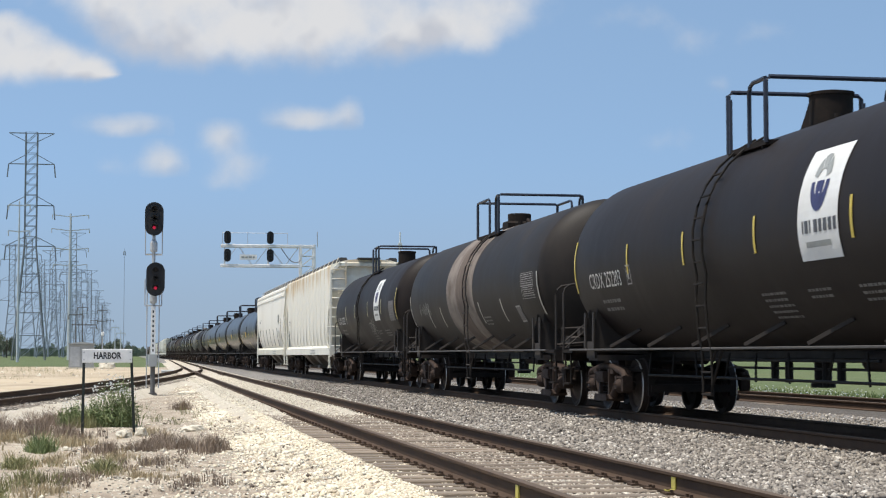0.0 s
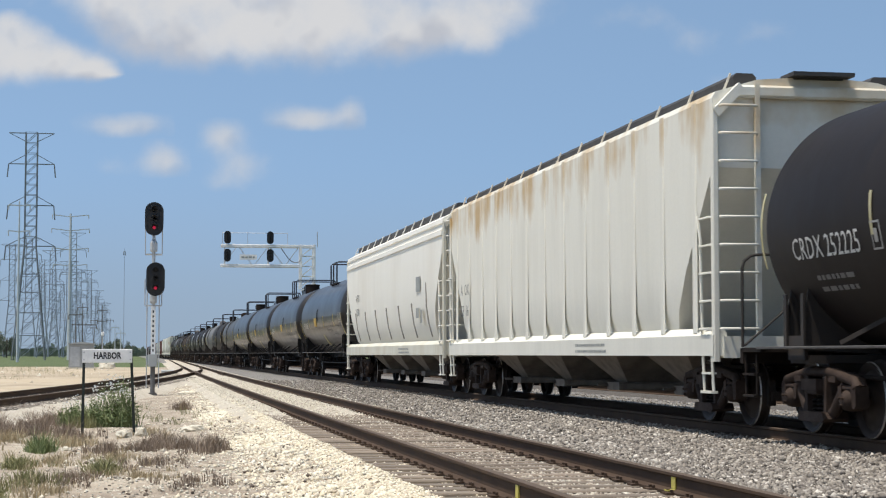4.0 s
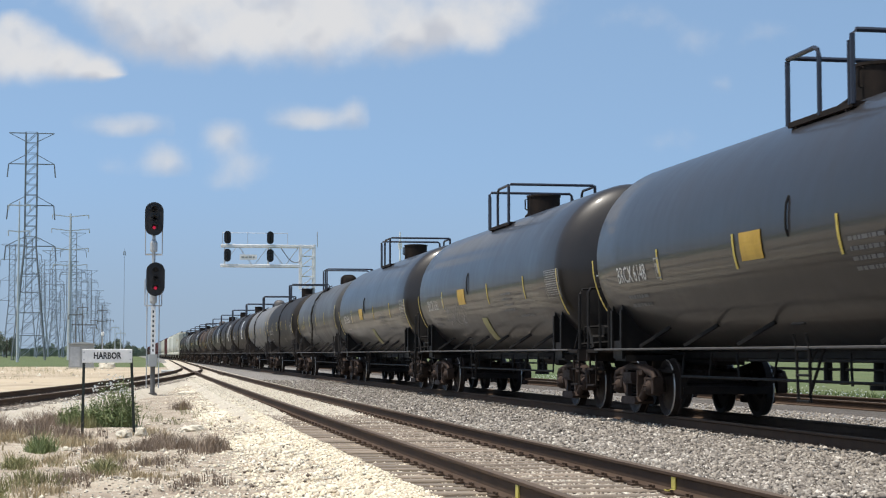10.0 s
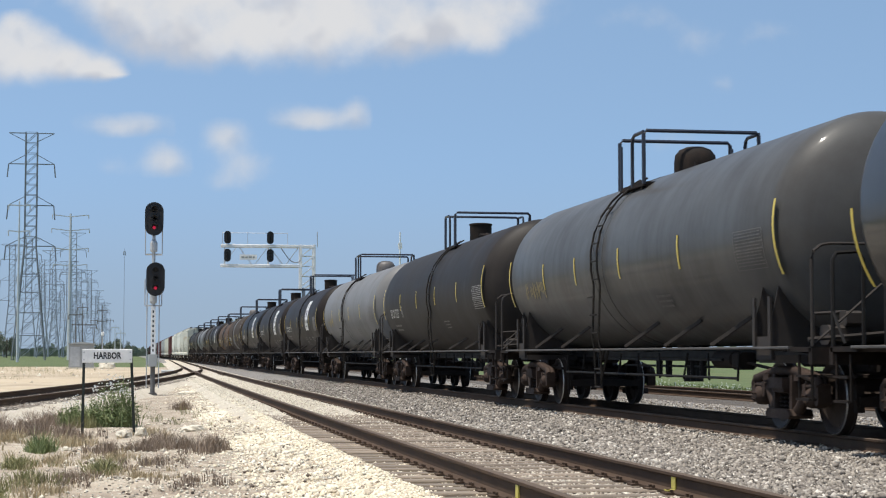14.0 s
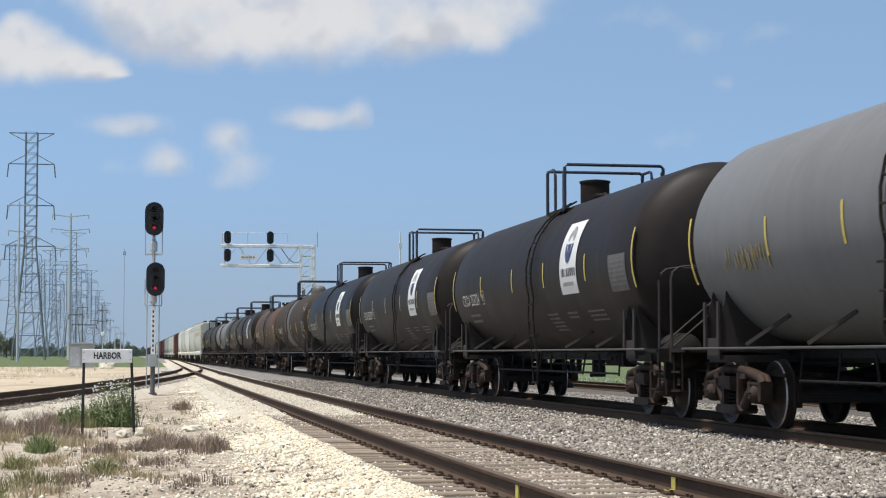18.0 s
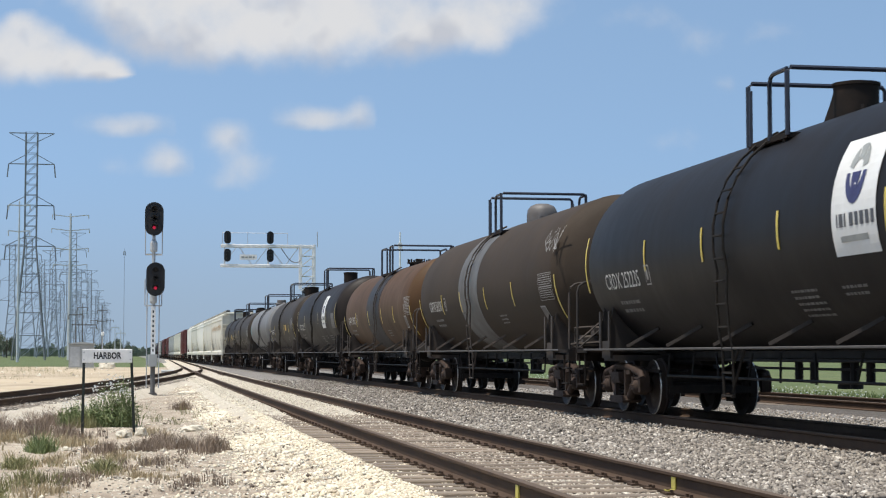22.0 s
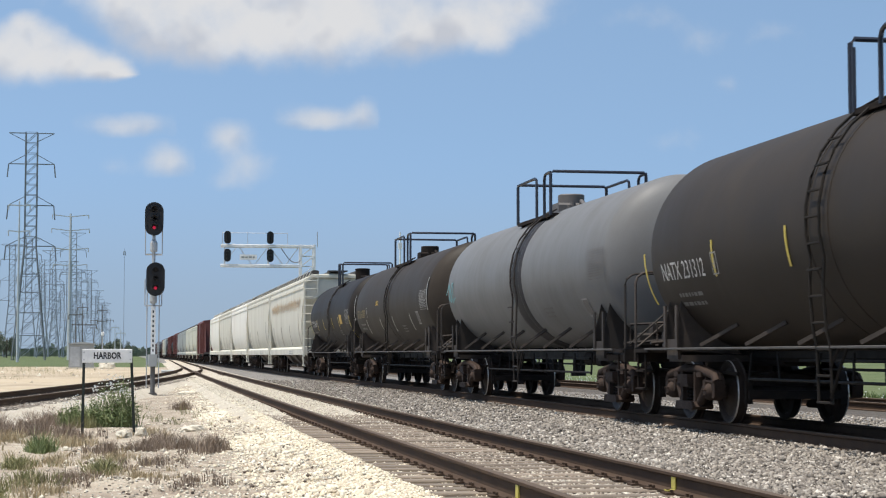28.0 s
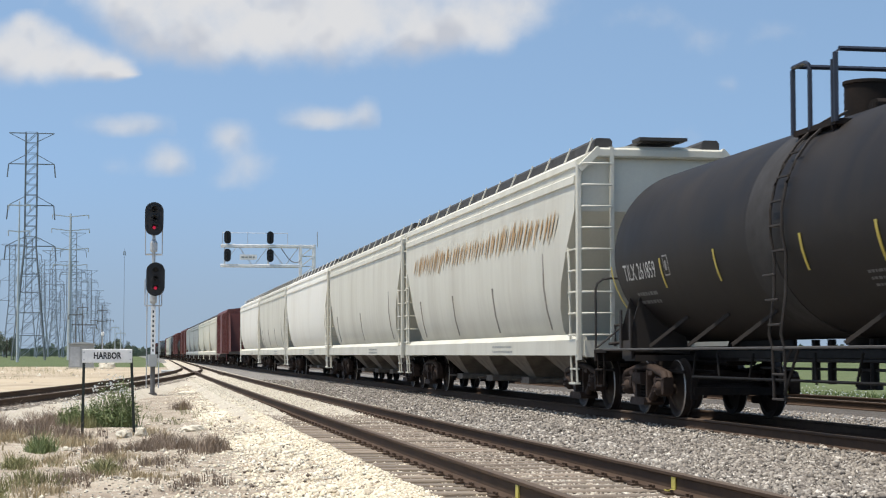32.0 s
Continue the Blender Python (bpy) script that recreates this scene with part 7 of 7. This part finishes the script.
rnd = random.Random(5)
for k in range(42):
    y = rnd.uniform(560, 900)
    px = rnd.uniform(-0.215, -0.125)
    tree(px * y + 0.18 * y * 0.45 - 18, y, rnd.uniform(0.55, 1.15), k % 3)
for k in range(26):
    y = rnd.uniform(650, 1000)
    tree(-14 + rnd.uniform(-22, 4) + 0.01 * y, y, rnd.uniform(0.4, 0.8), k % 3)
for x, y, k in ((24.5, 420, 1.0), (26, 424, 0.9), (42, 520, 1.3), (38, 600, 1.4), (60, 480, 1.2), (34, 700, 1.3), (75, 500, 1.2)):
    tree(x, y, k, int(x) % 3)
# far woods as one object
g = Geo()
for _ in range(9000):
    a = rnd.uniform(-0.75, 0.75)
    d = rnd.uniform(1150, 1500)
    hgt = 5.5 + 3 * noise.noise((a * 60, 1, 2)) + 2 * noise.noise((a * 240, 4, 2))
    p = Vector((math.sin(a) * d, math.cos(a) * d, rnd.uniform(-0.5, max(hgt, 2))))
    u = Vector((rnd.uniform(-1, 1), rnd.uniform(-0.3, 0.3), rnd.uniform(-1, 1))).normalized() * 2.2
    w = u.cross(Vector((0.1, 1, 0.2))).normalized() * 1.6
    o = len(g.v)
    g.v += [tuple(p - u), tuple(p + w), tuple(p + u), tuple(p - w)]
    g.f += [(o, o + 1, o + 2, o + 3)]
stuff("far_woods", raw_mesh(g, "far_woods"), FAR_CROWN, "hazy line of far woods on the horizon", "trees")

# ---- clouds ----
FACING = pose(0, 0, 0, 93.49, 0, -10.18)


def cloud_material(name, level, cut, soft, cover, amp, grain):
    m = bpy.data.materials.new(name)
    m.use_nodes = True
    nt = m.node_tree
    nt.nodes.clear()
    out = nt.nodes.new("ShaderNodeOutputMaterial")
    tc = nt.nodes.new("ShaderNodeTexCoord")
    at = nt.nodes.new("ShaderNodeAttribute")
    at.attribute_name = "body"
    n1 = nt.nodes.new("ShaderNodeTexNoise")
    n1.inputs["Scale"].default_value, n1.inputs["Detail"].default_value, n1.inputs["Roughness"].default_value = grain, 7, 0.52
    nt.links.new(tc.outputs["Object"], n1.inputs["Vector"])
    f = math_node(nt, "ADD", at.outputs["Fac"], math_node(nt, "MULTIPLY", math_node(nt, "SUBTRACT", n1.outputs["Fac"], 0.5), amp))
    r = nt.nodes.new("ShaderNodeMapRange")
    r.interpolation_type = "SMOOTHSTEP"
    r.inputs["From Min"].default_value, r.inputs["From Max"].default_value = cut, cut + soft
    nt.links.new(f, r.inputs["Value"])
    n2 = nt.nodes.new("ShaderNodeTexNoise")
    n2.inputs["Scale"].default_value, n2.inputs["Detail"].default_value = 0.007, 3
    nt.links.new(tc.outputs["Object"], n2.inputs["Vector"])
    # The sheet glows by itself; lit tops and grey undersides are painted in.
    em = nt.nodes.new("ShaderNodeEmission")
    lit = nt.nodes.new("ShaderNodeAttribute")
    lit.attribute_name = "lit"
    tone = math_node(nt, "ADD", math_node(nt, "MULTIPLY", lit.outputs["Fac"], 0.6), math_node(nt, "MULTIPLY", n2.outputs["Fac"], 1.5))
    nt.links.new(ramp(nt, tone, (0.76, 0.775, 0.83), (1.02, 1.005, 0.995), 0.80, 1.25), em.inputs["Color"])
    em.inputs["Strength"].default_value = level
    tr = nt.nodes.new("ShaderNodeBsdfTransparent")
    mx = nt.nodes.new("ShaderNodeMixShader")
    nt.links.new(math_node(nt, "MULTIPLY", r.outputs["Result"], cover), mx.inputs[0])
    nt.links.new(tr.outputs[0], mx.inputs[1])
    nt.links.new(em.outputs[0], mx.inputs[2])
    nt.links.new(mx.outputs[0], out.inputs["Surface"])
    return m


CLOUD = cloud_material("cumulus", 0.605, 0.30, 0.95, 0.90, 1.15, 0.010)
CLOUD_THIN = cloud_material("thin_cloud", 0.575, 0.14, 1.25, 0.78, 0.95, 0.015)
CLOUDS = []
FAR_OFF = 3000.0


def cloud(puffs, drift, mat, label):
    """A far cloud: a sheet whose density comes from a few broad puffs; all in metres across the view."""
    xs = [p[0] - 1.5 * p[2] for p in puffs] + [p[0] + 1.5 * p[2] for p in puffs]
    zs = [p[1] - 1.5 * p[3] for p in puffs] + [p[1] + 1.5 * p[3] for p in puffs]
    cx, cz = (min(xs) + max(xs)) / 2, (min(zs) + max(zs)) / 2
    w, h = max(xs) - min(xs), max(zs) - min(zs)
    nx, ny = max(6, int(w / 8)), max(6, int(h / 8))
    g = flat_patch(w, h, nx, ny)
    me = raw_mesh(g, "cloud")
    att = me.attributes.new("body", "FLOAT", "POINT")
    shade = me.attributes.new("lit", "FLOAT", "POINT")
    for i, v in enumerate(me.vertices):
        d, up, tot = 1.0, 0.0, 1e-6
        for px, pz, rx, rz, k in puffs:
            q = ((v.co.x + cx - px) / rx) ** 2 + ((v.co.y + cz - pz) / rz) ** 2
            e = k * math.exp(-q * 1.1)
            d *= 1 - min(0.97, e)
            up += e * (v.co.y + cz - pz) / rz
            tot += e
        d = 1.2 * (1 - d)
        shade.data[i].value = min(1, max(0, 0.5 + 0.6 * up / tot))
        edge = min(1, min(v.co.x + w / 2, w / 2 - v.co.x, v.co.y + h / 2, h / 2 - v.co.y) / 12)
        att.data[i].value = d * edge - 0.6 * (1 - edge)
    me.materials.append(mat)
    ob = tagged(new("cloud", me), label, "cloud", "drifting clouds", "structure")
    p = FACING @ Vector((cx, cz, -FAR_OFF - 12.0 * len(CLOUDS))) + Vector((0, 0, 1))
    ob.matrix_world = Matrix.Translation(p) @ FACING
    CLOUDS.append((ob, tuple(p), tuple(FACING.to_3x3() @ Vector((drift, 0, 0)))))
    return ob


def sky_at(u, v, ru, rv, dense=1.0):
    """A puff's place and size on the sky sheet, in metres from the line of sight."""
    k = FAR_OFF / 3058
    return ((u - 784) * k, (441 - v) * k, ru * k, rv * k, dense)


WHITE_CLOUD = "bright white cumulus cloud with a soft edge"
FAINT_CLOUD = "small faint white cloud"
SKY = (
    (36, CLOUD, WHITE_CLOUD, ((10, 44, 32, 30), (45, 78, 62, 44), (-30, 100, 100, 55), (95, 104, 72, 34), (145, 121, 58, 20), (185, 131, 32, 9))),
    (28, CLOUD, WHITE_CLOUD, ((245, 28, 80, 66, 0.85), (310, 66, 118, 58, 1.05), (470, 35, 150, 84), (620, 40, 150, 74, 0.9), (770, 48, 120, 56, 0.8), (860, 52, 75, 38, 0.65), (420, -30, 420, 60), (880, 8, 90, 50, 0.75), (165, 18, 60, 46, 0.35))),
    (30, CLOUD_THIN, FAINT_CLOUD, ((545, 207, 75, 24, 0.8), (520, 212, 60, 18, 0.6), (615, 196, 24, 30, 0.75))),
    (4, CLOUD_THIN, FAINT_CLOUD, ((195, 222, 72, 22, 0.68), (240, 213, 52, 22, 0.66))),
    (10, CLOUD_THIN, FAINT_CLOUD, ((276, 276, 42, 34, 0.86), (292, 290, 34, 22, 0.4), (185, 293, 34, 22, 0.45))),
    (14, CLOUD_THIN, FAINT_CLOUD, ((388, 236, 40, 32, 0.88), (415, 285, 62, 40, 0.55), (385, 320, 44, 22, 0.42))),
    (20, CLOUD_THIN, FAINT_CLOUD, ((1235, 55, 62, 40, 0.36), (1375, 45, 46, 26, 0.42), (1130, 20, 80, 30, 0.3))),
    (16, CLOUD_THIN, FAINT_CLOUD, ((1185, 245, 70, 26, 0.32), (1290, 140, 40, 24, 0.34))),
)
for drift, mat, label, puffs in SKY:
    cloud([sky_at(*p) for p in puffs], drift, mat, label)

motions()
